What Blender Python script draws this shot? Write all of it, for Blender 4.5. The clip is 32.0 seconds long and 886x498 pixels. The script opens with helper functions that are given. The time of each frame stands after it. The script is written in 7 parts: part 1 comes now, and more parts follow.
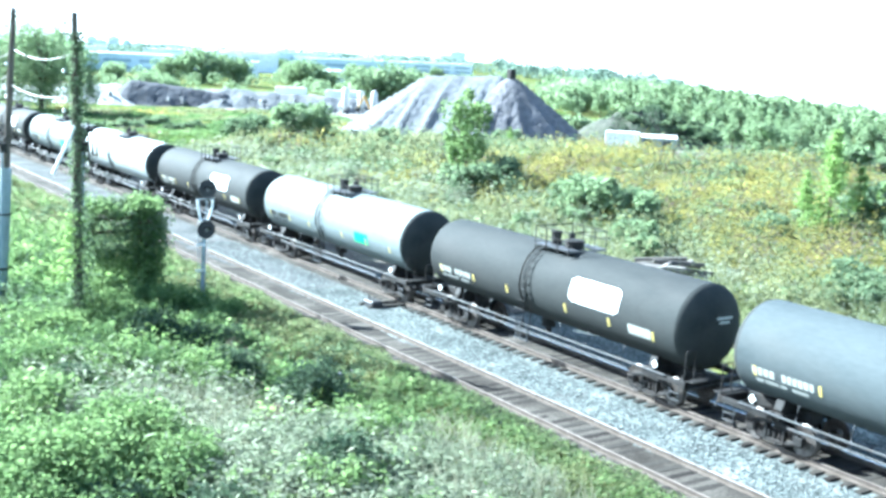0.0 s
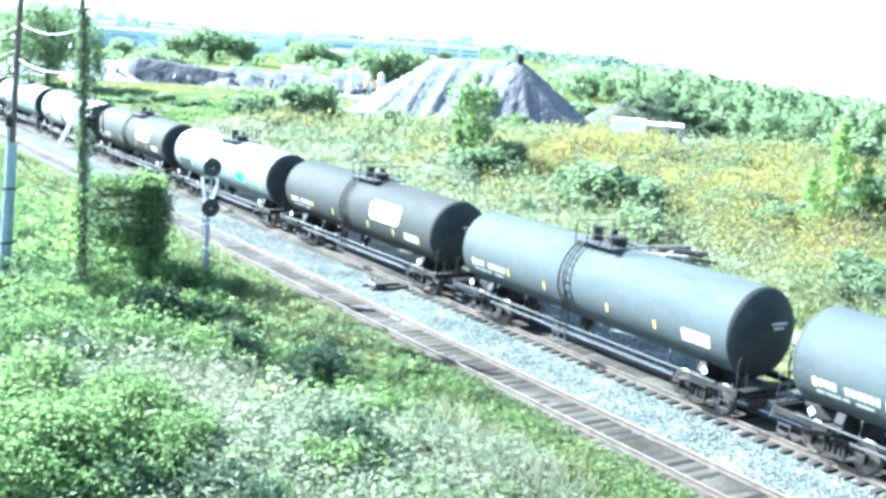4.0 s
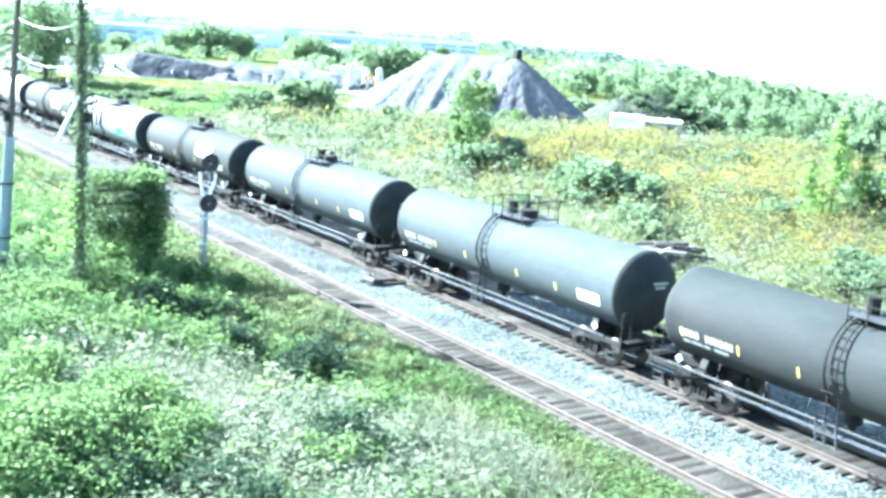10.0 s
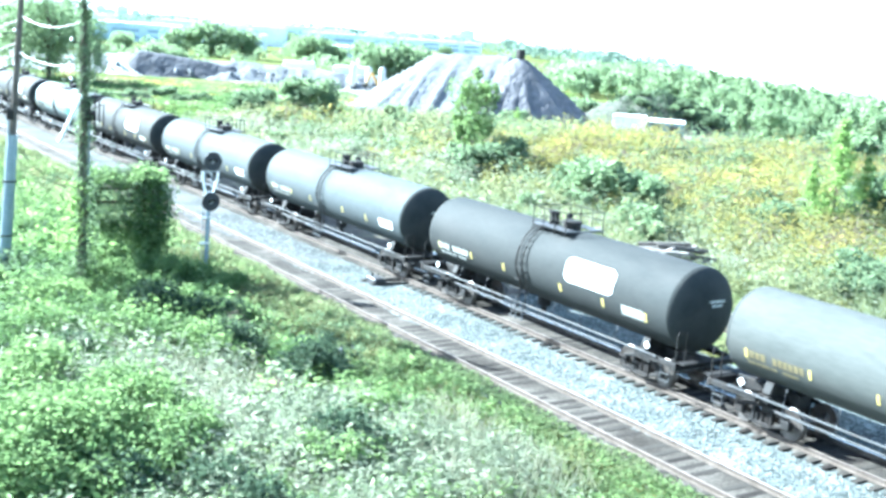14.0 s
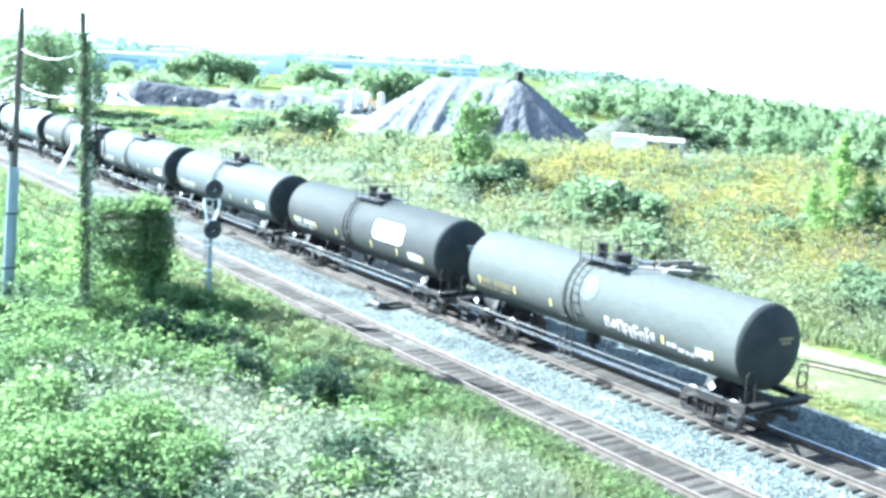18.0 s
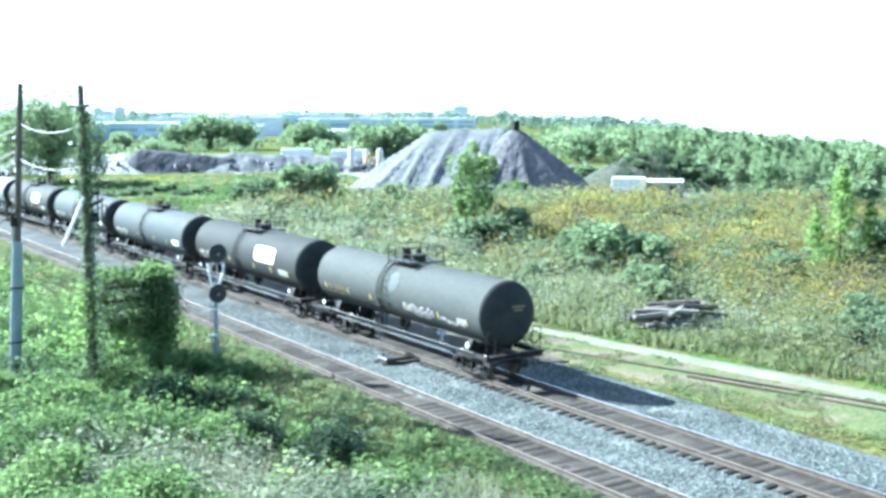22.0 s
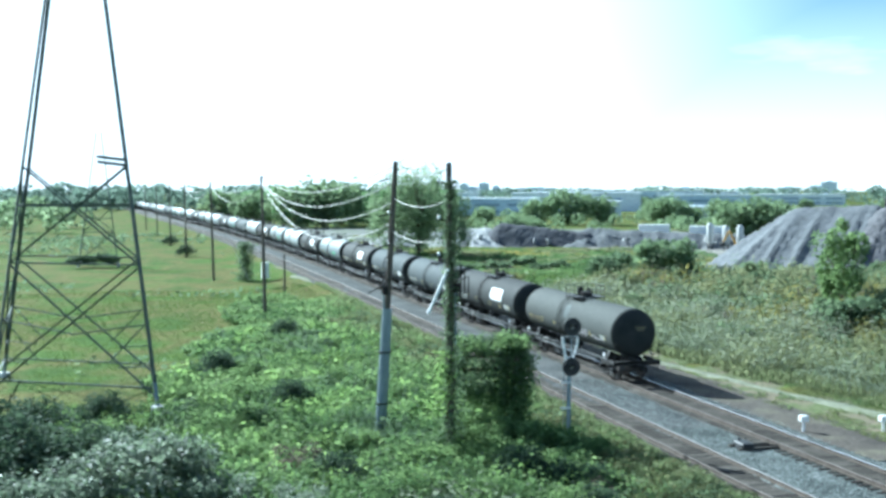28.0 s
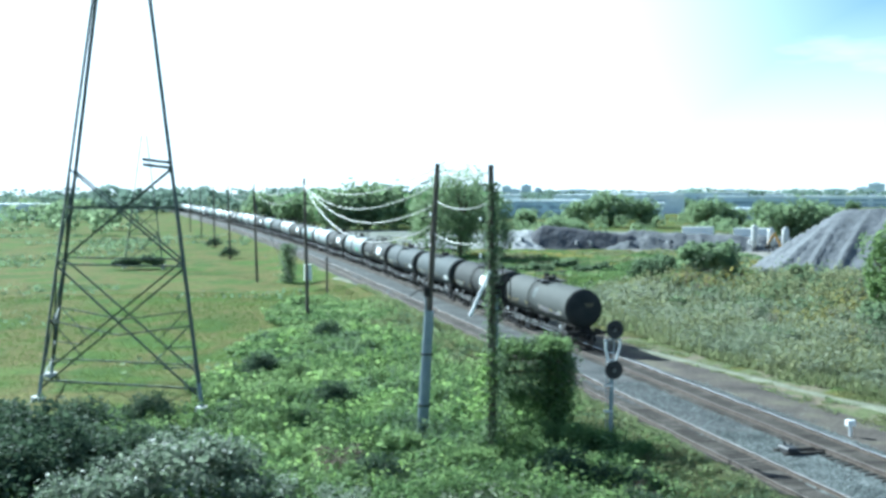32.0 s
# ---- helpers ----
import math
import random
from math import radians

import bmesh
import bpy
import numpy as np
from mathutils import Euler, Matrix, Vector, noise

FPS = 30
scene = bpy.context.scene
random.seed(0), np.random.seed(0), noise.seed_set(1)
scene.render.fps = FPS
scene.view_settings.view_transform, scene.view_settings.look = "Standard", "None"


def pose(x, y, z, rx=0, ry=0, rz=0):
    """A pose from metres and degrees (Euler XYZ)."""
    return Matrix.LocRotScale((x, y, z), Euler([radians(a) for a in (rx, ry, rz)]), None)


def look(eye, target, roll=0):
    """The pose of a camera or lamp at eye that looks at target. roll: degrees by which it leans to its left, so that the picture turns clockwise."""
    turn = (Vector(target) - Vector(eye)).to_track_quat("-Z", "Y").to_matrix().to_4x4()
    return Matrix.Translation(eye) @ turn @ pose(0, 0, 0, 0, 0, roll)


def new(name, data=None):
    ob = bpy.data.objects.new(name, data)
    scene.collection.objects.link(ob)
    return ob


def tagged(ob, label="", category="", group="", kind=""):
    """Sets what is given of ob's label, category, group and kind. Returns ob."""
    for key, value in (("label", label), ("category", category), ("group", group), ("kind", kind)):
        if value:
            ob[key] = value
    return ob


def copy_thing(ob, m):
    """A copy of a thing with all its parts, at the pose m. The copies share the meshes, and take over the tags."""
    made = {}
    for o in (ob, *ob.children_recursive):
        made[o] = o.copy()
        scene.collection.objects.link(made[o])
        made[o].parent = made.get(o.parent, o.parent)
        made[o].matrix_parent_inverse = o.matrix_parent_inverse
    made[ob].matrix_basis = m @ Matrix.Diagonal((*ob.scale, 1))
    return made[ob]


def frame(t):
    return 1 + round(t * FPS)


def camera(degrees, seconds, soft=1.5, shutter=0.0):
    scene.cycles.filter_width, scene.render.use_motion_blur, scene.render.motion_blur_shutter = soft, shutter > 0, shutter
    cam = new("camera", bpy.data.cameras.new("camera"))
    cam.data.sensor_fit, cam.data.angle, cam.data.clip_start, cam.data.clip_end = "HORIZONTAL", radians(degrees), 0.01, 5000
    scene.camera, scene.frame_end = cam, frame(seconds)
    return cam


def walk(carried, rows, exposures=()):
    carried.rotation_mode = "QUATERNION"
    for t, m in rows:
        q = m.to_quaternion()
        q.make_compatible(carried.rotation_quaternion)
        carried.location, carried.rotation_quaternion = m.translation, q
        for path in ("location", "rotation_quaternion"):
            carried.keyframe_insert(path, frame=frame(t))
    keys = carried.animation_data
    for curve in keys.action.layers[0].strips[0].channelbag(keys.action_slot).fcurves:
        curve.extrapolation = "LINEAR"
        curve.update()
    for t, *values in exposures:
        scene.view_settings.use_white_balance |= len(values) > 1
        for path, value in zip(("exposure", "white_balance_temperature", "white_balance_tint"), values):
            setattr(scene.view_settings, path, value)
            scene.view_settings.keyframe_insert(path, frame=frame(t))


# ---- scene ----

CAM_H = 11.067
TRACK_NEAR, TRACK_FAR = 22.421, 27.392      # track centre lines
BEND = -1.0e-4                              # gentle curve to the left
cam = camera(42.8, 32.0, soft=3.3)
# seconds, turn about x, y and z in degrees: the camera is held by hand at one spot and panned
PATH = [
    (0.0, 80.373, -2.558, -33.002),
    (0.5, 80.421, -2.725, -32.895),
    (1.0, 80.402, -2.726, -32.866),
    (1.5, 80.304, -2.825, -32.828),
    (2.0, 80.309, -2.827, -32.844),
    (2.5, 80.085, -3.092, -32.830),
    (3.0, 79.656, -3.467, -32.810),
    (3.5, 79.548, -3.639, -32.671),
    (5.5, 79.414, -3.873, -32.605),
    (6.0, 79.431, -3.827, -32.644),
    (6.5, 79.395, -3.805, -32.631),
    (7.0, 79.369, -3.870, -32.608),
    (7.5, 79.371, -3.868, -32.601),
    (8.0, 79.372, -3.861, -32.600),
    (8.5, 79.368, -3.880, -32.600),
    (9.0, 79.373, -3.873, -32.603),
    (9.5, 79.366, -3.943, -32.595),
    (10.0, 79.305, -3.858, -32.687),
    (10.5, 79.307, -3.838, -32.711),
    (11.0, 79.335, -3.872, -32.650),
    (11.5, 79.338, -3.882, -32.676),
    (12.0, 79.312, -3.954, -32.634),
    (12.5, 79.292, -3.991, -32.609),
    (13.0, 79.298, -4.039, -32.558),
    (13.5, 79.303, -4.043, -32.553),
    (14.0, 79.273, -4.058, -32.542),
    (14.5, 79.270, -4.062, -32.544),
    (16.5, 79.891, -3.274, -32.696),
    (17.0, 79.384, -3.752, -33.081),
    (17.5, 79.617, -3.750, -32.603),
    (18.0, 80.443, -2.874, -32.632),
    (18.5, 81.493, -1.644, -32.789),
    (19.0, 82.767, -0.226, -32.888),
    (19.5, 83.119, 0.072, -32.863),
    (20.0, 83.099, 0.104, -32.850),
    (20.5, 83.102, 0.127, -32.840),
    (21.0, 83.101, 0.129, -32.846),
    (21.5, 83.102, 0.133, -32.845),
    (22.0, 83.095, 0.111, -32.840),
    (22.5, 83.051, 0.150, -32.884),
    (23.0, 83.030, 0.217, -32.886),
    (23.5, 83.016, 0.162, -32.821),
    (24.0, 83.067, 0.222, -32.704),
    (24.5, 83.133, 0.192, -32.749),
    (26.5, 84.147, 0.051, -28.678),
    (27.0, 87.154, -0.008, -18.154),
    (27.5, 87.007, 0.000, -15.012),
    (28.0, 86.942, 0.085, -14.918),
    (28.5, 86.887, 0.101, -14.407),
    (29.0, 86.836, 0.170, -13.885),
    (29.5, 86.854, 0.129, -12.488),
    (30.0, 86.923, 0.173, -11.929),
    (30.5, 86.959, 0.175, -12.786),
    (31.0, 86.987, 0.172, -12.790),
    (31.5, 87.019, 0.145, -12.801),
    (32.0, 87.053, 0.140, -12.794),
]
walk(cam, [(t, pose(0, 0, CAM_H, rx, ry, rz)) for t, rx, ry, rz in PATH],
     exposures=[(t, e + 1.87, 5040, -1.9 if t < 25 else -5.2) for t, e in ((0, 1.1), (1, 1.19), (3, 1.3), (5.5, 1.42), (14.5, 1.46), (17, 1.42), (18, 1.34), (19, 0.85), (20, 0.68), (21.5, 0.62), (24.5, 0.64), (26.5, 0.4), (27, 0.17), (27.6, -0.3), (32, -0.33))])

# ---------------------------------------------------------------- light
SUN_DIR = Vector((-0.41, 0.74, 0.53)).normalized()
world = bpy.data.worlds.new("sky")
scene.world = world
world.use_nodes = True
wt = world.node_tree
for n in list(wt.nodes):
    wt.nodes.remove(n)
sky = wt.nodes.new("ShaderNodeTexSky")
sky.sky_type = "NISHITA"
sky.sun_disc = False
sky.sun_elevation = math.asin(SUN_DIR.z)
sky.sun_rotation = math.atan2(SUN_DIR.x, SUN_DIR.y)
sky.dust_density = 0.0
sky.air_density = 1.15
sky.ozone_density = 2.5
bg = wt.nodes.new("ShaderNodeBackground")
bg.inputs["Strength"].default_value = 0.042
wo = wt.nodes.new("ShaderNodeOutputWorld")
# thin white clouds, denser towards the sun
geo = wt.nodes.new("ShaderNodeTexCoord")
cm = wt.nodes.new("ShaderNodeMapping")
cm.inputs["Scale"].default_value = (1.0, 1.0, 5.0)
cn = wt.nodes.new("ShaderNodeTexNoise")
cn.inputs["Scale"].default_value, cn.inputs["Detail"].default_value = 3.2, 6
cr = wt.nodes.new("ShaderNodeMapRange")
cr.inputs[1].default_value, cr.inputs[2].default_value, cr.inputs[4].default_value = 0.54, 0.7, 0.8
cx = wt.nodes.new("ShaderNodeMix")
cx.data_type = "RGBA"
cx.inputs[7].default_value = (14.0, 14.3, 14.6, 1)
wt.links.new(geo.outputs["Generated"], cm.inputs[0])
wt.links.new(cm.outputs[0], cn.inputs["Vector"])
wt.links.new(cn.outputs["Fac"], cr.inputs[0])
# pale haze along the horizon
sz = wt.nodes.new("ShaderNodeSeparateXYZ")
hz = wt.nodes.new("ShaderNodeMapRange")
hz.inputs[1].default_value, hz.inputs[2].default_value, hz.inputs[3].default_value, hz.inputs[4].default_value = 0.0, 0.16, 0.85, 0.0
hm = wt.nodes.new("ShaderNodeMath")
hm.operation = "MAXIMUM"
wt.links.new(geo.outputs["Generated"], sz.inputs[0])
wt.links.new(sz.outputs[2], hz.inputs[0])
# cloud cover thickens towards the sun
dt = wt.nodes.new("ShaderNodeVectorMath")
dt.operation = "DOT_PRODUCT"
dt.inputs[1].default_value = (-0.485, 0.875, 0.0)
dr = wt.nodes.new("ShaderNodeMapRange")
dr.interpolation_type = "SMOOTHSTEP"
dr.inputs[1].default_value, dr.inputs[2].default_value, dr.inputs[4].default_value = 0.42, 0.72, 0.95
da = wt.nodes.new("ShaderNodeMath")
da.operation = "MAXIMUM"
wt.links.new(geo.outputs["Generated"], dt.inputs[0])
wt.links.new(dt.outputs["Value"], dr.inputs[0])
wt.links.new(dr.outputs[0], da.inputs[0])
wt.links.new(hz.outputs[0], da.inputs[1])
wt.links.new(da.outputs[0], hm.inputs[0])
wt.links.new(cr.outputs[0], hm.inputs[1])
wt.links.new(hm.outputs[0], cx.inputs[0])
wt.links.new(sky.outputs[0], cx.inputs[6])
wt.links.new(cx.outputs[2], bg.inputs[0])
wt.links.new(bg.outputs[0], wo.inputs[0])
sun_data = bpy.data.lights.new("sun", "SUN")
sun_data.energy, sun_data.angle, sun_data.color = 5.0, radians(0.6), (1.0, 0.95, 0.86)
sun = new("sun", sun_data)
sun.matrix_world = look((0, 0, 60), Vector((0, 0, 60)) - SUN_DIR)

# ---------------------------------------------------------------- materials


def mat(name, colors, rough=0.7, metal=0.0, scale=3.0, fine=40.0, bump=0.3, bump_dist=0.01, island=0.0, obj=0.0, stain=0.0, stain_col=(0.1, 0.06, 0.04), stretch=(1, 1, 1), fine_amt=0.25, spec=0.5):
    """Procedural surface: colours blended by coarse noise, fine grain, stains, bump, and variation per piece."""
    m = bpy.data.materials.new(name)
    m.use_nodes = True
    nt = m.node_tree
    N, L = nt.nodes, nt.links
    b = N["Principled BSDF"]
    b.inputs["Roughness"].default_value = rough
    b.inputs["Metallic"].default_value = metal
    b.inputs["Specular IOR Level"].default_value = spec
    tc = N.new("ShaderNodeTexCoord")
    mp = N.new("ShaderNodeMapping")
    mp.inputs["Scale"].default_value = stretch
    L.new(tc.outputs["Object"], mp.inputs[0])
    n1 = N.new("ShaderNodeTexNoise")
    n1.inputs["Scale"].default_value = scale
    n1.inputs["Detail"].default_value = 6
    L.new(mp.outputs[0], n1.inputs["Vector"])
    n2 = N.new("ShaderNodeTexNoise")
    n2.inputs["Scale"].default_value = fine
    n2.inputs["Detail"].default_value = 4
    L.new(mp.outputs[0], n2.inputs["Vector"])
    ramp = N.new("ShaderNodeValToRGB")
    els = ramp.color_ramp.elements
    k = len(colors)
    for i, c in enumerate(colors):
        p = 0.28 + 0.44 * i / max(1, k - 1)
        e = els[i] if i < 2 else els.new(p)
        e.position = p
        e.color = (*c, 1)
    fac = n1.outputs["Fac"]
    if island or obj:
        if island:
            g = N.new("ShaderNodeNewGeometry")
            rnd, amt = g.outputs["Random Per Island"], island
        else:
            g = N.new("ShaderNodeObjectInfo")
            rnd, amt = g.outputs["Random"], obj
        mx = N.new("ShaderNodeMix")
        mx.inputs[0].default_value = amt
        L.new(fac, mx.inputs[2])
        L.new(rnd, mx.inputs[3])
        fac = mx.outputs[0]
    L.new(fac, ramp.inputs[0])
    col = ramp.outputs[0]
    if fine_amt:
        mr = N.new("ShaderNodeMapRange")
        mr.inputs[1].default_value, mr.inputs[2].default_value = 0.3, 0.7
        mr.inputs[3].default_value, mr.inputs[4].default_value = 1 - fine_amt, 1 + fine_amt
        L.new(n2.outputs["Fac"], mr.inputs[0])
        mm = N.new("ShaderNodeMix")
        mm.data_type, mm.blend_type = "RGBA", "MULTIPLY"
        mm.inputs[0].default_value = 1
        L.new(col, mm.inputs[6])
        L.new(mr.outputs[0], mm.inputs[7])
        col = mm.outputs[2]
    if stain:
        n3 = N.new("ShaderNodeTexNoise")
        n3.inputs["Scale"].default_value = scale * 0.6 + 0.4
        n3.inputs["Detail"].default_value = 8
        mp3 = N.new("ShaderNodeMapping")
        mp3.inputs["Location"].default_value = (7, 3, 5)
        mp3.inputs["Scale"].default_value = stretch
        L.new(tc.outputs["Object"], mp3.inputs[0])
        L.new(mp3.outputs[0], n3.inputs["Vector"])
        r3 = N.new("ShaderNodeMapRange")
        r3.inputs[1].default_value, r3.inputs[2].default_value = 0.52, 0.75
        r3.inputs[4].default_value = stain
        L.new(n3.outputs["Fac"], r3.inputs[0])
        ms = N.new("ShaderNodeMix")
        ms.data_type = "RGBA"
        L.new(r3.outputs[0], ms.inputs[0])
        L.new(col, ms.inputs[6])
        ms.inputs[7].default_value = (*stain_col, 1)
        col = ms.outputs[2]
    L.new(col, b.inputs["Base Color"])
    if bump:
        bp = N.new("ShaderNodeBump")
        bp.inputs["Strength"].default_value, bp.inputs["Distance"].default_value = bump, bump_dist
        L.new(n2.outputs["Fac"], bp.inputs["Height"])
        L.new(bp.outputs[0], b.inputs["Normal"])
    return m


def leaf_mat(name, colors, glow=0.56, rough=0.7, patch=0.12, mixing=0.32, spec=0.07):
    """Leaves: colour by piece and by broad patches, with some light let through."""
    colors = [tuple(0.89 * v + 0.11 * (0.3 * c[0] + 0.6 * c[1] + 0.1 * c[2]) for v in c) for c in colors]  # leaf colours drawn a little towards grey
    m = mat(name, colors, rough=rough, scale=patch, fine=3.0, bump=0, island=mixing, fine_amt=0.15, spec=spec)
    nt = m.node_tree
    N, L = nt.nodes, nt.links
    b = N["Principled BSDF"]
    tr = N.new("ShaderNodeBsdfTranslucent")
    src = b.inputs["Base Color"].links[0].from_socket
    L.new(src, tr.inputs[0])
    mx = N.new("ShaderNodeMixShader")
    mx.inputs[0].default_value = glow
    L.new(b.outputs[0], mx.inputs[1])
    L.new(tr.outputs[0], mx.inputs[2])
    L.new(mx.outputs[0], N["Material Output"].inputs[0])
    return m


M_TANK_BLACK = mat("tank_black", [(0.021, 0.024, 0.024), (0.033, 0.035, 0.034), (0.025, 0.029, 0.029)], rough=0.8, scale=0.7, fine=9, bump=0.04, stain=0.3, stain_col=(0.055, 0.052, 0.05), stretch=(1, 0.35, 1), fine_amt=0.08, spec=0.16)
M_TANK_GREY = mat("tank_grey", [(0.042, 0.051, 0.054), (0.062, 0.072, 0.075), (0.051, 0.061, 0.064)], rough=0.8, scale=0.7, fine=9, bump=0.04, stain=0.3, stain_col=(0.085, 0.085, 0.08), stretch=(1, 0.35, 1), fine_amt=0.08, spec=0.16)
M_TANK_OLIVE = mat("tank_olive_grey", [(0.045, 0.049, 0.046), (0.066, 0.07, 0.065), (0.054, 0.058, 0.055)], rough=0.8, scale=0.6, fine=8, bump=0.05, stain=0.45, stain_col=(0.095, 0.09, 0.082), stretch=(1, 0.3, 1), fine_amt=0.1, spec=0.16)
M_TANK_LIGHT = mat("tank_light", [(0.1, 0.125, 0.13), (0.145, 0.17, 0.172), (0.12, 0.145, 0.15)], rough=0.66, scale=0.7, fine=9, bump=0.04, stain=0.35, stain_col=(0.09, 0.095, 0.085), stretch=(1, 0.35, 1), fine_amt=0.08, spec=0.3)
M_TANK_WHITE = mat("tank_white", [(0.26, 0.29, 0.3), (0.36, 0.39, 0.39)], rough=0.42, scale=0.7, fine=9, bump=0.05, stain=0.5, stain_col=(0.3, 0.27, 0.22), stretch=(1, 0.35, 1), fine_amt=0.1)
M_STEEL = mat("dark_steel", [(0.01, 0.0095, 0.0095), (0.024, 0.022, 0.0205)], rough=0.7, metal=0.0, spec=0.25, scale=4, fine=30, bump=0.2, stain=0.4, stain_col=(0.045, 0.03, 0.022))
M_PIPE = mat("worn_grey_steel", [(0.055, 0.057, 0.06), (0.095, 0.096, 0.098)], rough=0.5, metal=0.3, scale=3, fine=30, bump=0.1, stain=0.4)
M_WHEEL = mat("wheel_steel", [(0.06, 0.052, 0.047), (0.13, 0.115, 0.105)], rough=0.45, metal=0.6, scale=6, fine=40, bump=0.1, stain=0.4)
M_WHITE = mat("white_paint", [(0.74, 0.75, 0.74), (0.82, 0.82, 0.8)], rough=0.5, scale=3, fine=30, bump=0.03, fine_amt=0.05)
M_YELLOW = mat("yellow_reflector", [(0.5, 0.4, 0.11), (0.6, 0.5, 0.16)], rough=0.4, scale=5, fine=30, bump=0, fine_amt=0.05)
M_LETTER = mat("faded_lettering", [(0.26, 0.27, 0.25), (0.42, 0.42, 0.39)], rough=0.6, scale=9, fine=30, bump=0, fine_amt=0.2)
M_LETTER_Y = mat("ochre_lettering", [(0.1, 0.085, 0.045), (0.16, 0.13, 0.065)], rough=0.6, scale=9, fine=30, bump=0, fine_amt=0.15)
M_GREEN = mat("green_emblem", [(0.03, 0.35, 0.16), (0.05, 0.45, 0.2)], rough=0.5, scale=5, fine=30, bump=0, fine_amt=0.1)
M_RAIL = mat("rail_steel", [(0.07, 0.056, 0.046), (0.115, 0.095, 0.08)], rough=0.8, scale=2, fine=30, bump=0.1, spec=0.15)
M_RAILTOP = mat("polished_rail_top", [(0.66, 0.65, 0.64), (0.8, 0.79, 0.78)], rough=0.42, metal=1.0, scale=1, fine=30, bump=0.02, fine_amt=0.08)
M_RAILGLINT = mat("glint_rail_top", [(0.3, 0.28, 0.26), (0.42, 0.4, 0.38)], rough=0.55, metal=0.6, scale=1, fine=30, bump=0.02, fine_amt=0.1)
M_RAILDULL = mat("dull_rail_top", [(0.13, 0.105, 0.088), (0.2, 0.168, 0.145)], rough=0.6, scale=1, fine=30, bump=0.02, fine_amt=0.1, spec=0.3)
M_TIE = mat("weathered_tie", [(0.022, 0.019, 0.017), (0.05, 0.045, 0.039)], rough=0.95, scale=3, fine=25, bump=0.5, obj=0.6, stretch=(1, 6, 6), spec=0.1)
M_BALLAST = mat("grey_ballast", [(0.05, 0.058, 0.054), (0.1, 0.112, 0.106), (0.185, 0.196, 0.188)], rough=0.9, scale=0.5, fine=5.5, bump=1.0, bump_dist=0.06, fine_amt=0.7, stain=0.6, stain_col=(0.065, 0.06, 0.056), spec=0.1)
M_BALLAST_DUSTY = mat("dusty_dark_ballast", [(0.048, 0.052, 0.052), (0.075, 0.078, 0.077), (0.114, 0.116, 0.112)], rough=0.95, scale=0.4, fine=9, bump=0.8, bump_dist=0.04, fine_amt=0.45, stain=0.5, stain_col=(0.06, 0.052, 0.046), spec=0.1)
M_CINDER = mat("dark_cinder_soil", [(0.055, 0.048, 0.042), (0.09, 0.078, 0.066), (0.13, 0.12, 0.085)], rough=0.95, scale=0.4, fine=6, bump=0.7, bump_dist=0.04, fine_amt=0.35, spec=0.1)
M_STONE = mat("ballast_stone", [(0.055, 0.064, 0.062), (0.12, 0.134, 0.13), (0.22, 0.236, 0.228)], rough=0.9, scale=0.4, fine=20, bump=0.2, island=0.75, spec=0.1)
M_WOOD_POLE = mat("weathered_pole", [(0.07, 0.06, 0.05), (0.15, 0.13, 0.11)], rough=0.9, scale=2, fine=14, bump=0.5, stretch=(6, 6, 0.6), spec=0.1)
M_POLE_GREY = mat("galvanized_grey", [(0.2, 0.25, 0.28), (0.28, 0.33, 0.36)], rough=0.5, metal=0.3, scale=2, fine=30, bump=0.05)
M_LATTICE = mat("lattice_steel", [(0.05, 0.068, 0.06), (0.085, 0.105, 0.092)], rough=0.55, metal=0.3, scale=2, fine=30, bump=0.05)
M_SOIL = mat("meadow_soil", [(0.058, 0.1, 0.026), (0.08, 0.125, 0.031), (0.125, 0.115, 0.045), (0.064, 0.105, 0.028), (0.1, 0.13, 0.03)], rough=0.95, scale=0.09, fine=2.2, bump=1.0, bump_dist=0.25, fine_amt=0.3, spec=0.02)
M_PILE = mat("grey_aggregate", [(0.1, 0.105, 0.113), (0.15, 0.155, 0.163), (0.125, 0.13, 0.138)], rough=0.95, scale=0.12, fine=1.2, bump=0.6, bump_dist=0.3, fine_amt=0.2, spec=0.1)
M_CABLE = mat("weathered_cable", [(0.2, 0.2, 0.18), (0.28, 0.28, 0.25)], rough=0.5, scale=2, fine=10, bump=0, fine_amt=0.1)
M_PATH = mat("pale_gravel_path", [(0.135, 0.145, 0.1), (0.215, 0.22, 0.16)], rough=0.95, scale=0.5, fine=8, bump=0.5, bump_dist=0.03, stain=0.5, stain_col=(0.15, 0.16, 0.07), spec=0.1)
M_DIRT = mat("brown_dirt", [(0.095, 0.088, 0.055), (0.16, 0.135, 0.095), (0.1, 0.12, 0.05), (0.12, 0.13, 0.065)], rough=0.95, scale=0.5, fine=7, bump=0.7, bump_dist=0.04, fine_amt=0.35, spec=0.1)
M_BLACK = mat("matt_black", [(0.012, 0.012, 0.014), (0.025, 0.025, 0.027)], rough=0.6, scale=4, fine=30, bump=0.05)
M_CONCRETE = mat("pale_concrete", [(0.5, 0.5, 0.48), (0.62, 0.62, 0.6)], rough=0.85, scale=0.6, fine=6, bump=0.2, stain=0.3, stain_col=(0.3, 0.28, 0.25))
M_BARK = mat("bark", [(0.06, 0.045, 0.035), (0.13, 0.1, 0.075)], rough=0.95, scale=4, fine=14, bump=0.6, stretch=(3, 3, 0.6), spec=0.1)
L_BRIGHT = leaf_mat("leaves_bright", [(0.14, 0.22, 0.075), (0.205, 0.305, 0.1), (0.295, 0.39, 0.145)])
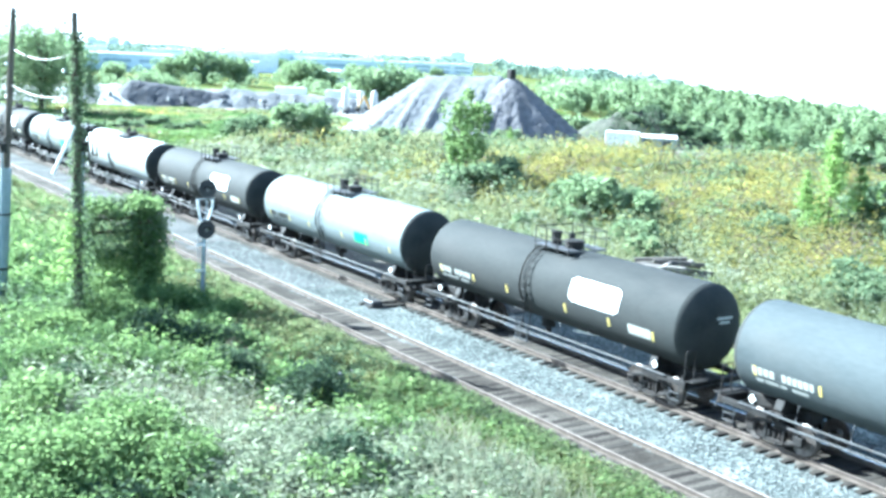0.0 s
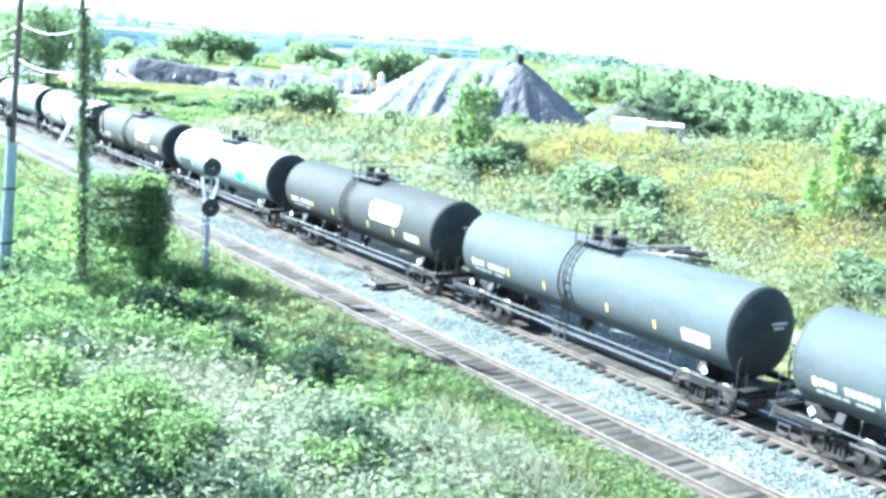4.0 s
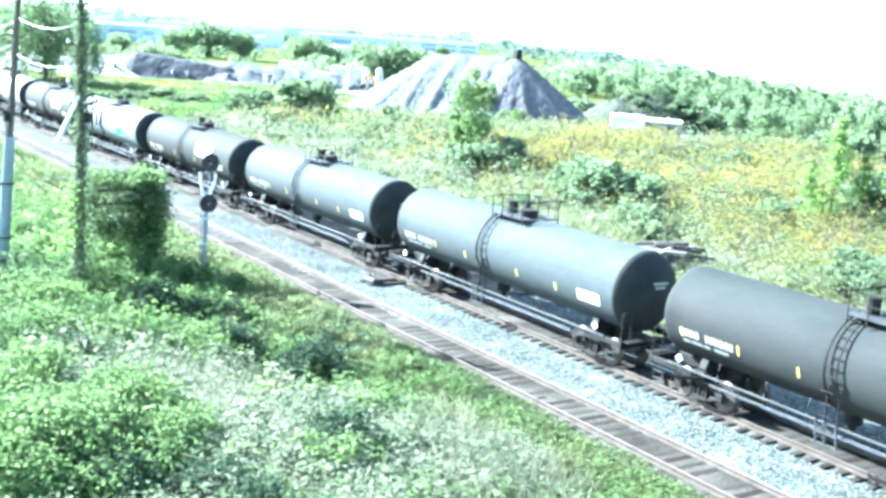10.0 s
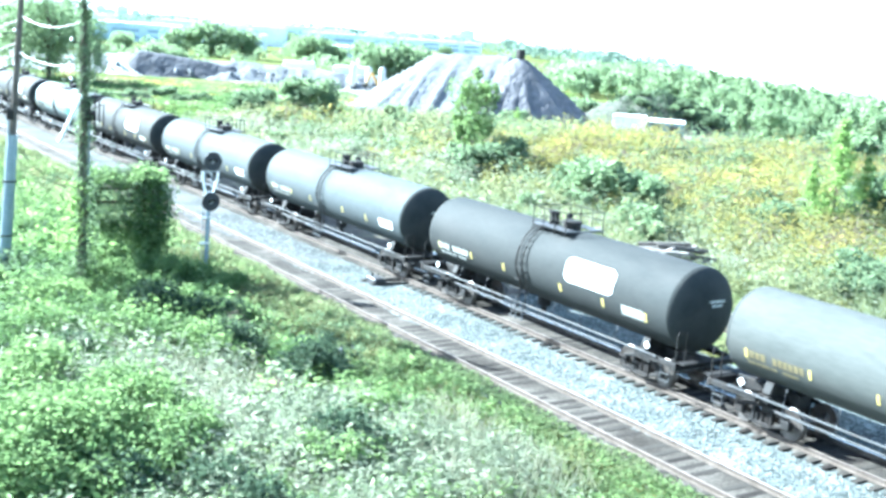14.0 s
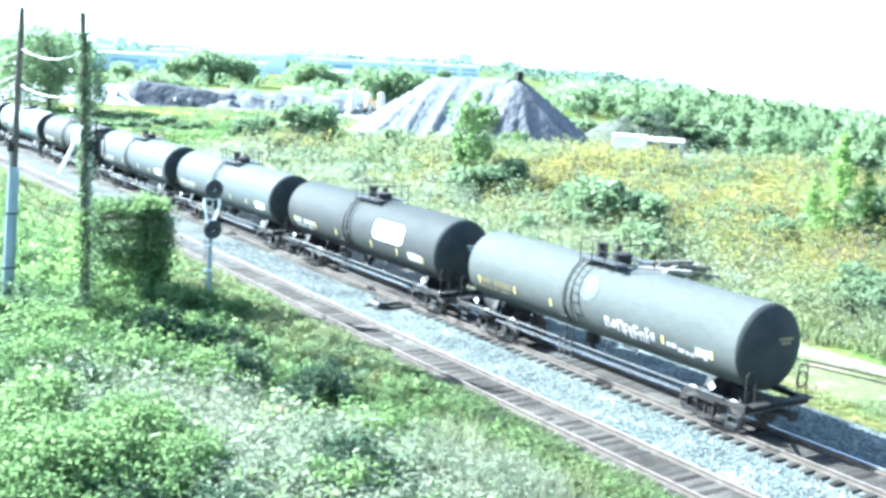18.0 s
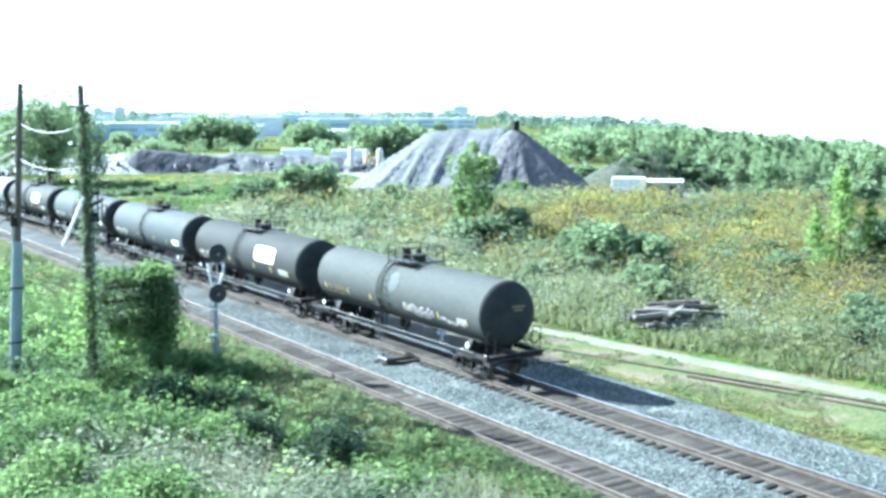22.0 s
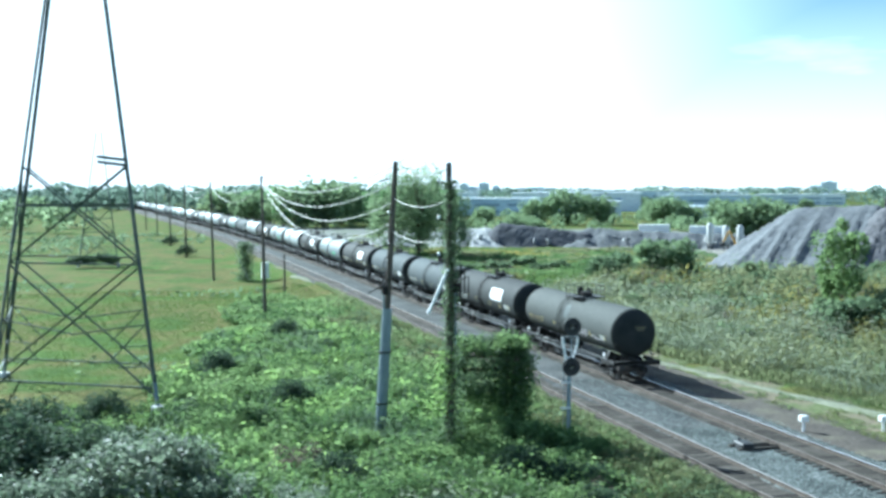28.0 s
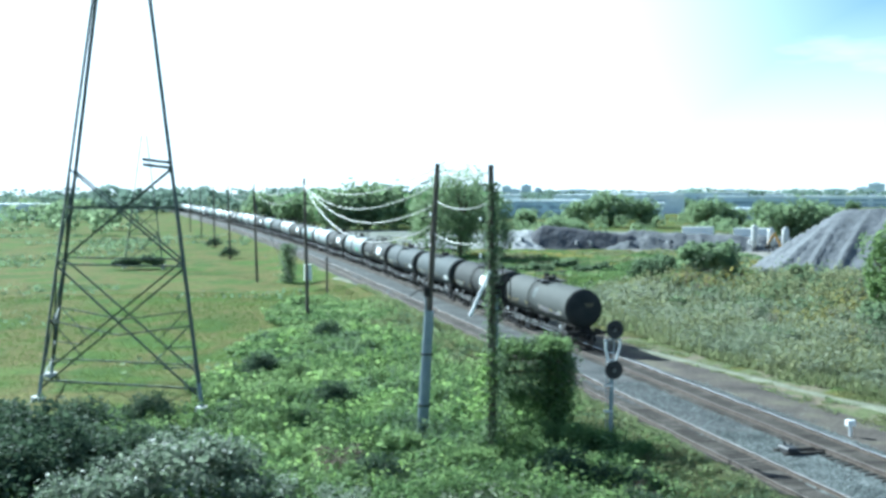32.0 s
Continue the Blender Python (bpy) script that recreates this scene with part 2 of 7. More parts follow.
L_SHRUB = leaf_mat("shrub_leaves", [(0.11, 0.185, 0.06), (0.165, 0.255, 0.083), (0.24, 0.33, 0.118)])
# dark shrub green, lowered further: shade on the near side is in the colour
L_SHADE_GREEN = leaf_mat("leaves_shade_green", [(0.045, 0.075, 0.042), (0.075, 0.115, 0.062), (0.115, 0.16, 0.09)], glow=0.32)
L_DARK = leaf_mat("leaves_dark", [(0.107, 0.163, 0.085), (0.155, 0.219, 0.110), (0.218, 0.281, 0.145)])
L_GREY = leaf_mat("leaves_grey_green", [(0.145, 0.188, 0.106), (0.235, 0.27, 0.172), (0.36, 0.378, 0.273)])
L_GOLD = leaf_mat("goldenrod_blooms", [(0.195, 0.195, 0.058), (0.29, 0.268, 0.066), (0.41, 0.352, 0.085)], mixing=0.15, patch=0.4)
L_GRASS = leaf_mat("meadow_grass", [(0.118, 0.175, 0.068), (0.179, 0.231, 0.092), (0.268, 0.283, 0.141)])
L_DRY = leaf_mat("dry_grass", [(0.15, 0.19, 0.065), (0.19, 0.2, 0.08), (0.235, 0.22, 0.1)], patch=0.07, mixing=0.12)
L_SILVER = leaf_mat("leaves_silver", [(0.105, 0.155, 0.093), (0.18, 0.23, 0.145), (0.32, 0.355, 0.265)], rough=0.5, spec=0.3)
# pale bluish green: the haze of distance is mixed into the leaf colour
L_FAR_HAZE = leaf_mat("hazed_far_leaves", [(0.14, 0.205, 0.155), (0.175, 0.245, 0.185), (0.205, 0.28, 0.215)], mixing=0.2)
L_YELLOW = leaf_mat("leaves_yellow_green", [(0.18, 0.3, 0.075), (0.26, 0.39, 0.1), (0.35, 0.47, 0.155)], glow=0.62)
L_VINE = leaf_mat("vine_leaves", [(0.085, 0.155, 0.052), (0.13, 0.21, 0.068), (0.185, 0.275, 0.09)])
L_WOOD = leaf_mat("young_wood_leaves", [(0.17, 0.245, 0.12), (0.23, 0.315, 0.155), (0.3, 0.385, 0.2)], glow=0.55)
L_MEADOW = leaf_mat("smooth_meadow_grass", [(0.1, 0.16, 0.038), (0.128, 0.18, 0.042), (0.155, 0.19, 0.05)], glow=0.4, rough=0.95, patch=0.05, mixing=0.06, spec=0.0)
L_DEAD = leaf_mat("dead_brush", [(0.11, 0.085, 0.07), (0.17, 0.13, 0.105), (0.2, 0.18, 0.13)])
L_FIELD = leaf_mat("rough_field_weeds", [(0.155, 0.185, 0.08), (0.22, 0.24, 0.11), (0.285, 0.295, 0.15)])
L_REED = leaf_mat("reed_blades", [(0.118, 0.155, 0.06), (0.18, 0.208, 0.092), (0.255, 0.27, 0.14)], patch=0.25)
L_EDGE = leaf_mat("edge_grass_blades", [(0.125, 0.16, 0.065), (0.17, 0.2, 0.085), (0.22, 0.235, 0.115)], patch=0.3)
L_PLUME = leaf_mat("straw_plumes", [(0.15, 0.165, 0.1), (0.22, 0.225, 0.145), (0.31, 0.3, 0.21)], patch=0.4)
L_TREE = leaf_mat("tree_leaves", [(0.085, 0.17, 0.06), (0.125, 0.23, 0.08), (0.18, 0.3, 0.11)])

# ---------------------------------------------------------------- mesh helpers


def obj(name, bm, material, parent=None, label="", smooth=False):
    me = bpy.data.meshes.new(name)
    bm.to_mesh(me)
    bm.free()
    if smooth:
        for p in me.polygons:
            p.use_smooth = True
    for m in (material if isinstance(material, (list, tuple)) else [material]):
        me.materials.append(m)
    ob = new(name, me)
    if parent:
        ob.parent = parent
    if label:
        ob["label"] = label
    return ob


def part(name, bm, material, parent, label="", smooth=False):
    return obj(name, bm, material, parent, label, smooth)


def empty(name):
    ob = new(name)
    ob.empty_display_size = 0.2
    return ob


def box(bm, sx, sy, sz, m=None, bevel=0.0):
    """A box of these sizes about its centre."""
    r = bmesh.ops.create_cube(bm, size=1, matrix=(m or Matrix()) @ Matrix.Diagonal((sx, sy, sz, 1)))
    if bevel:
        es = list({e for v in r["verts"] for e in v.link_edges})
        bmesh.ops.bevel(bm, geom=es, offset=bevel, segments=1, affect="EDGES")
    return bm


def tube(bm, a, b, r0, r1=None, seg=8):
    """A solid rod from a to b."""
    a, b = Vector(a), Vector(b)
    d = b - a
    q = d.to_track_quat("Z", "Y").to_matrix().to_4x4()
    bmesh.ops.create_cone(bm, cap_ends=True, segments=seg, radius1=r0, radius2=r0 if r1 is None else r1, depth=d.length,
                          matrix=Matrix.Translation((a + b) / 2) @ q)
    return bm


def lathe(bm, profile, seg=32, m=None):
    """Turns (radius, height) pairs round z."""
    m = m or Matrix()
    rings = []
    for r, z in profile:
        if r < 1e-5:
            rings.append([bm.verts.new(m @ Vector((0, 0, z)))])
        else:
            rings.append([bm.verts.new(m @ Vector((r * math.cos(2 * math.pi * i / seg), r * math.sin(2 * math.pi * i / seg), z))) for i in range(seg)])
    for a, b in zip(rings, rings[1:]):
        for i in range(seg):
            j = (i + 1) % seg
            if len(a) == 1 and len(b) == 1:
                continue
            if len(a) == 1:
                bm.faces.new((a[0], b[j], b[i]))
            elif len(b) == 1:
                bm.faces.new((a[i], a[j], b[0]))
            else:
                bm.faces.new((a[i], a[j], b[j], b[i]))
    bmesh.ops.recalc_face_normals(bm, faces=bm.faces)
    return bm


def from_arrays(name, verts, faces, material, parent=None, smooth=False):
    """A mesh from numpy arrays: verts (n, 3), faces (m, 3 or 4)."""
    verts = np.asarray(verts, dtype=np.float32)
    faces = np.asarray(faces, dtype=np.int32)
    me = bpy.data.meshes.new(name)
    me.vertices.add(len(verts))
    me.vertices.foreach_set("co", verts.ravel())
    k = faces.shape[1]
    me.loops.add(faces.size)
    me.loops.foreach_set("vertex_index", faces.ravel())
    me.polygons.add(len(faces))
    me.polygons.foreach_set("loop_start", np.arange(0, faces.size, k, dtype=np.int32))
    me.polygons.foreach_set("loop_total", np.full(len(faces), k, dtype=np.int32))
    me.update(calc_edges=True)
    if smooth:
        me.polygons.foreach_set("use_smooth", np.ones(len(faces), dtype=bool))
    me.materials.append(material)
    ob = new(name, me)
    if parent:
        ob.parent = parent
    return ob


rng = np.random.default_rng(7)


def leaf_arrays(centers, size, up=0.35, aspect=0.45, spread=0.35):
    """Diamond leaves folded along the middle, at the centres, each turned its own way. Returns verts and quad faces."""
    n = len(centers)
    size = np.broadcast_to(np.asarray(size, dtype=float), (n,)) * rng.uniform(1 - spread, 1 + spread, n)
    d = rng.normal(size=(n, 3))
    d[:, 2] = np.abs(d[:, 2]) * up + (up - 0.35)
    d /= np.linalg.norm(d, axis=1)[:, None]
    nn = rng.normal(size=(n, 3))
    nn[:, 2] += 0.9
    s = np.cross(d, nn)
    s /= np.linalg.norm(s, axis=1)[:, None] + 1e-9
    f = np.cross(s, d)
    L = (size / 2)[:, None]
    w = (size * aspect / 2)[:, None]
    v = np.stack([centers - d * L, centers + s * w + f * w * 0.4, centers + d * L, centers - s * w + f * w * 0.4], axis=1)
    fa = np.arange(4 * n).reshape(n, 4)
    return v.reshape(-1, 3), fa


def blade_arrays(bases, height, width, lean=0.35):
    """Upright grass blades: slim triangles that lean."""
    n = len(bases)
    h = height * rng.uniform(0.6, 1.3, n)
    a = rng.uniform(0, 2 * np.pi, n)
    s = np.stack([np.cos(a), np.sin(a), np.zeros(n)], 1) * (width * rng.uniform(0.6, 1.4, n))[:, None]
    t = np.stack([rng.normal(0, lean, n) * h, rng.normal(0, lean, n) * h, h], 1)
    v = np.stack([bases - s / 2, bases + s / 2, bases + t], axis=1)
    return v.reshape(-1, 3), np.arange(3 * n).reshape(n, 3)


def bend(y):
    """Sideways shift of the tracks at distance y along them."""
    y = np.asarray(y, dtype=float)
    u = np.clip(y, -60, 380) - 45.0
    return BEND * u * u + np.where(y > 380, 2 * BEND * 335.0 * (y - 380), 0.0)


def hills(x, y):
    """Smooth unevenness of the ground."""
    return (np.sin(x * 0.21 + 1.3) * np.cos(y * 0.17 + 0.4) * 0.5 + np.sin(x * 0.083 + y * 0.061) * 0.7 + np.sin(x * 0.47 - y * 0.39) * 0.2)


def ground_z(x, y):
    """Height of the ground."""
    x, y = np.asarray(x, dtype=float), np.asarray(y, dtype=float)
    u = x - bend(y)
    smooth = lambda a, b, v: (lambda t: t * t * (3 - 2 * t))(np.clip((v - a) / (b - a), 0, 1))
    left = 1 - smooth(15.0, 20.6, u)
    z = -0.42 - left * 0.7
    z = z + left * 0.18 * hills(x, y)
    w = 0.69 * x + 0.72 * y                   # the crest of the weedy ridge lies askew to the tracks
    rise = np.clip((u - 41) / np.maximum(u - 41 + np.maximum(117 - w, 0), 1e-3), 0, 1) * (u > 41)
    right = rise * rise * (3 - 2 * rise) * (1 - smooth(119, 138, w))
    far = 1 - smooth(120, 190, y)
    z = z + right * far * (1.9 + 0.35 * hills(x, y)) + smooth(41, 55, u) * 0.15 * hills(x * 1.7, y * 1.7)
    fall = np.interp(np.degrees(np.arctan2(x, y)), [36, 44, 50, 56, 120, 150], [0.0, 0.55, 1.1, 1.75, 1.75, 0.0])
    z = z - np.clip(np.hypot(x, y) - 175, 0, None) * np.tan(np.radians(fall))
    return z

# ---------------------------------------------------------------- ground and tracks
xs = np.concatenate([-np.geomspace(1500, 62, 14), np.arange(-60, 130, 1.6), np.geomspace(132, 2600, 18)])
ys = np.concatenate([-np.geomspace(600, 42, 8), np.arange(-40, 200, 1.8), np.geomspace(202, 3600, 26)])
gx, gy = np.meshgrid(xs, ys)
gz = ground_z(gx, gy) + rng.normal(0, 0.03, gx.shape)
nx, ny = len(xs), len(ys)
ii = (np.arange(ny - 1)[:, None] * nx + np.arange(nx - 1)[None, :]).ravel()
ground = from_arrays("ground", np.stack([gx, gy, gz], -1).reshape(-1, 3), np.stack([ii, ii + 1, ii + nx + 1, ii + nx], 1), M_SOIL, smooth=True)
tagged(ground, "green overgrown meadow and weedy ground beside the railway", "ground", kind="structure")

SECT = np.concatenate([np.arange(-60, 200, 4.0), np.arange(200, 400, 10.0), np.arange(400, 1200, 40.0)])


def strip(name, profile, material, y0=-60, y1=1200, rough=0.0, skew=0.0):
    """A band along the tracks with this cross section of (x, z) pairs."""
    yy = SECT[(SECT >= y0) & (SECT <= y1)]
    prof = np.array(profile)
    n = len(prof)
    v = np.zeros((len(yy), n, 3))
    v[:, :, 0] = prof[None, :, 0] + bend(yy)[:, None] + skew * (yy[:, None] - 45)
    v[:, :, 1] = yy[:, None]
    v[:, :, 2] = prof[None, :, 1]
    if rough:
        v[:, :, 0] += rng.normal(0, rough * 3, (len(yy), n))
        v[:, :, 2] += rng.normal(0, rough, (len(yy), n))
    i = (np.arange(len(yy) - 1)[:, None] * n + np.arange(n - 1)[None, :]).ravel()
    return from_arrays(name, v.reshape(-1, 3), np.stack([i, i + 1, i + n + 1, i + n], 1), material, smooth=False)


TN, TF = TRACK_NEAR, TRACK_FAR
BED = [(TN - 1.7, -0.75), (TN - 1.3, -0.3), (TN - 1.1, -0.2), (TN, -0.192), (TN + 1.15, -0.17), (TN + 1.9, -0.2), (TF - 1.7, -0.25), (TF - 1.25, -0.225),
                            (TF, -0.215), (TF + 1.3, -0.2), (TF + 2.2, -0.27), (TF + 4.6, -0.36), (TF + 5.6, -0.6)]
tagged(strip("ballast_bed", BED, M_BALLAST, y1=48, rough=0.008), "light grey crushed stone ballast under both tracks", "ballast", kind="structure")
tagged(strip("ballast_bed", BED, M_BALLAST_DUSTY, y0=48, rough=0.008), "dark dusty ballast further down both tracks", "ballast", kind="structure")
tagged(strip("cinder_strip", [(TF + 1.5, -0.3), (TF + 1.9, -0.215), (TF + 3.4, -0.25), (TF + 5.2, -0.36), (TF + 6.4, -0.5)], M_CINDER, y0=40, y1=300, rough=0.02), "dark cinder soil beside the far track", "soil", kind="structure")


M_FOULED = mat("fouled_ballast", [(0.03, 0.026, 0.022), (0.068, 0.06, 0.051), (0.12, 0.108, 0.094)], rough=0.95, scale=0.6, fine=12, bump=0.9, bump_dist=0.04, fine_amt=0.4, spec=0.1)
for xc, a, b, ya in ((TN, -1.22, 0.74, -60), (TF, -1.2, 0.9, 44), (TF, -0.78, 1.05, -60)):
    zz = -0.18
    tagged(strip("fouled_ballast", [(xc + a - 0.15, zz - 0.06), (xc + a, zz), (xc, zz + 0.002), (xc + b, zz), (xc + b + 0.15, zz - 0.06)], M_FOULED, y0=ya, y1=44 if (xc, ya) == (TF, -60) else 1200, rough=0.004), "dark oily ballast between the rails", "ballast", kind="structure")


def rail_mesh(x0, y0, y1):
    """A flat-bottomed rail with a polished running surface, along the tracks."""
    prof = [(-0.07, -0.17), (0.07, -0.17), (0.07, -0.155), (0.012, -0.135), (0.012, -0.045), (0.037, -0.038), (0.037, -0.004), (0.03, 0.0), (-0.03, 0.0), (-0.037, -0.004), (-0.037, -0.038), (-0.012, -0.045), (-0.012, -0.135), (-0.07, -0.155)]
    yy = SECT[(SECT >= y0) & (SECT <= y1)]
    bm = bmesh.new()
    rings = [[bm.verts.new((x0 + px + float(bend(y)), y, pz)) for px, pz in prof] for y in yy]
    for a, b in zip(rings, rings[1:]):
        for i in range(len(prof)):
            j = (i + 1) % len(prof)
            f = bm.faces.new((a[i], a[j], b[j], b[i]))
            f.material_index = 1 if i in (6, 7, 8) else 0
    bmesh.ops.recalc_face_normals(bm, faces=bm.faces)
    return bm


def tie_mesh():
    bm = bmesh.new()
    box(bm, 2.55, 0.23, 0.18, bevel=0.012)
    me = bpy.data.meshes.new("tie")
    bm.to_mesh(me)
    bm.free()
    me.materials.append(M_TIE)
    return me


TIE = tie_mesh()


def far_ties(name, x0, y0, y1, step, parent):
    yy = np.arange(y0, y1, step)
    c = np.array([(sx * 1.27, sy * 0.115, sz * 0.09) for sz in (-1, 1) for sy in (-1, 1) for sx in (-1, 1)])
    base = np.stack([x0 + bend(yy), yy, np.full(len(yy), -0.27)], 1)
    v = (base[:, None, :] + c[None]).reshape(-1, 3)
    q = np.array([(4, 5, 7, 6), (0, 1, 5, 4), (2, 6, 7, 3), (0, 4, 6, 2), (1, 3, 7, 5)])
    f = (np.arange(len(yy))[:, None, None] * 8 + q[None]).reshape(-1, 4)
    ob = from_arrays(name, v, f, M_TIE, parent)
    ob["kind"] = "stuff"
    return ob


def make_track(xc, label, running):
    tr = tagged(empty("railway_track"), label, "railway track", kind="structure")
    for s in (-1, 1):
        # glint painted in: right rail's top is coloured brighter than the left one's
        part("rail", rail_mesh(xc + s * 0.755, -60, 1160), [M_RAIL, running if s > 0 else M_RAILDULL], tr)
    far_ties("distant_ties", xc, 92, 420, 0.55, tr)
    return tr


track_near = make_track(TN, "railway track with weathered wooden ties and brown rails beside the weeds", M_RAILGLINT)
track_far = make_track(TF, "railway track with polished rails that carries the tank train", M_RAILTOP)

M_OLDRAIL = mat("rusty_rail", [(0.085, 0.065, 0.048), (0.13, 0.1, 0.075)], rough=0.85, scale=2, fine=25, bump=0.3)
path = strip("gravel_path", [(TF + 8.2, -0.45), (TF + 8.45, -0.335), (TF + 8.9, -0.3), (TF + 9.35, -0.335), (TF + 9.6, -0.45)], M_PATH, y0=-60, y1=150, rough=0.035, skew=-0.155)
tagged(path, "pale gravel path that bends away beside the tracks", "path", kind="structure")
dirt = strip("dirt_strip", [(TF + 4.4, -0.55), (TF + 5.0, -0.39), (TF + 7.2, -0.36), (TF + 9.6, -0.385), (TF + 12.5, -0.55)], M_DIRT, y0=-60, y1=170, rough=0.015, skew=-0.1)
tagged(dirt, "brown dirt and dry grass strip beside the ballast", "dirt strip", kind="structure")

for pts in ([(33.2, 43.5), (34.07, 40.2), (35.1, 36.4), (36.1, 33.0), (37.8, 27.0), (40.2, 19.0), (43.0, 10.0)], [(34.9, 34.6), (35.8, 31.4), (36.95, 27.0), (38.6, 21.0), (41.3, 12.0)]):
    bm = bmesh.new()
    for (xa, ya), (xb, yb) in zip(pts, pts[1:]):
        L = math.hypot(xb - xa, yb - ya)
        q = pose((xa + xb) / 2, (ya + yb) / 2, -0.345, 0, 0, -math.degrees(math.atan2(xb - xa, yb - ya)))
        box(bm, 0.14, L + 0.02, 0.02, q @ Matrix.Translation((0, 0, -0.06)))
        box(bm, 0.025, L + 0.02, 0.1, q)
        box(bm, 0.075, L + 0.02, 0.045, q @ Matrix.Translation((0, 0, 0.065)), 0.008)
    tagged(obj("disused_rail", bm, M_OLDRAIL), "rusty disused rail sunk in the grassy dirt", "rail", "disused rails")

# ---------------------------------------------------------------- tank cars
R_TANK, Z_TANK, HALF = 1.47, 2.72, 7.3
LAD = 0.7           # the ladder stands this far from the middle of the car
CACHE = {}


def pm(name, key, material, parent, build, label="", smooth=False, loc=None, rot=None):
    """A part whose mesh is built once for its key and shared after that."""
    if key not in CACHE:
        bm = bmesh.new()
        build(bm)
        me = bpy.data.meshes.new(name)
        bm.to_mesh(me)
        bm.free()
        if smooth:
            for p in me.polygons:
                p.use_smooth = True
        for m in (material if isinstance(material, (list, tuple)) else [material]):
            me.materials.append(m)
        CACHE[key] = me
    ob = new(name, CACHE[key])
    ob.parent = parent
    if loc:
        ob.location = loc
    if rot:
        ob.rotation_euler = [radians(a) for a in rot]
    if label:
        ob["label"] = label
    return ob


ALONG = Matrix.Rotation(radians(-90), 4, "X")


def tank_shell(bm, seg=56):
    lathe(bm, [(R_TANK, y) for y in (-HALF, -4.6, -1.5, 1.5, 4.6, HALF)], seg, Matrix.Translation((0, 0, Z_TANK)) @ ALONG)


def tank_head(bm, e, seg=56):
    """The dished end of a tank."""
    prof = [(R_TANK * math.sin(math.pi / 2 * i / 8), e * (HALF + 0.55 * math.cos(math.pi / 2 * i / 8))) for i in range(9)]
    lathe(bm, prof, seg, Matrix.Translation((0, 0, Z_TANK)) @ ALONG)


def skin_patch(bm, y0, y1, a0, a1, lift=0.009, n=6, side=-1, trim=0.0):
    """A thin curved sheet on the shell: angles in degrees up from the horizontal on that side."""
    r = R_TANK + lift
    rows = []
    for i in range(n + 1):
        a = radians(a0 + (a1 - a0) * i / n)
        c = trim * (1.0 if i in (0, n) else 0.3 if i in (1, n - 1) else 0.0)
        rows.append([bm.verts.new((side * r * math.cos(a), y, Z_TANK + r * math.sin(a))) for y in (y0 + c, y1 - c)])
    for p, q in zip(rows, rows[1:]):
        bm.faces.new((p[0], p[1], q[1], q[0]) if side < 0 else (p[0], q[0], q[1], p[1]))


def bars(bm, y0, a0, height, widths, gap=0.05, side=-1):
    """Rows of unreadable letters as bars; text reads towards -y on the left side."""
    y = y0
    for w in widths:
        if w > 0:
            skin_patch(bm, y - w, y, a0, a0 + math.degrees(height / R_TANK), n=2, side=side)
        y -= abs(w) + gap


def rod_curve(bm, pts, r, seg=6):
    """A bent rod through the points, in one skin."""
    pts = [Vector(p) for p in pts]
    rings = []
    for i, p in enumerate(pts):
        d = (pts[min(i + 1, len(pts) - 1)] - pts[max(i - 1, 0)]).normalized()
        s = d.cross(Vector((0.31, 0.17, 0.93))).normalized()
        f = d.cross(s)
        rings.append([bm.verts.new(p + (s * math.cos(2 * math.pi * k / seg) + f * math.sin(2 * math.pi * k / seg)) * r) for k in range(seg)])
    for a, b in zip(rings, rings[1:]):
        for k in range(seg):
            bm.faces.new((a[k], a[(k + 1) % seg], b[(k + 1) % seg], b[k]))
    bm.faces.new(rings[0][::-1])
    bm.faces.new(rings[-1])


def ladder(bm, side):
    pts = [(side * (R_TANK + 0.1) * math.cos(radians(a)), 0, Z_TANK + (R_TANK + 0.1) * math.sin(radians(a))) for a in range(78, -11, -8)]
    rod_curve(bm, pts + [(side * 1.27, 0, 1.9), (side * 1.27, 0, 0.75)], 0.026)


def rung(bm):
    tube(bm, (0, -0.21, 0), (0, 0.21, 0), 0.018, seg=6)


def wheelset(bm, seg=24):
    prof = [(0.0, -0.83), (0.1, -0.83), (0.1, -0.8), (0.28, -0.79), (0.43, -0.82), (0.46, -0.82), (0.46, -0.72), (0.495, -0.70), (0.495, -0.675), (0.42, -0.67), (0.2, -0.72), (0.085, -0.66), (0.085, 0.66), (0.2, 0.72), (0.42, 0.67), (0.495, 0.675), (0.495, 0.70), (0.46, 0.72), (0.46, 0.82), (0.43, 0.82), (0.28, 0.79), (0.1, 0.8), (0.1, 0.83), (0.0, 0.83)]
    lathe(bm, prof, seg, Matrix.Rotation(radians(90), 4, "Y"))
    for s in (-1, 1):
        tube(bm, (s * 0.8, 0, 0), (s * 1.02, 0, 0), 0.09, seg=8)
        for k in range(3):
            a = 2 * math.pi * k / 3
            box(bm, 0.03, 0.05, 0.05, pose(s * 1.03, 0.055 * math.cos(a), 0.055 * math.sin(a)))


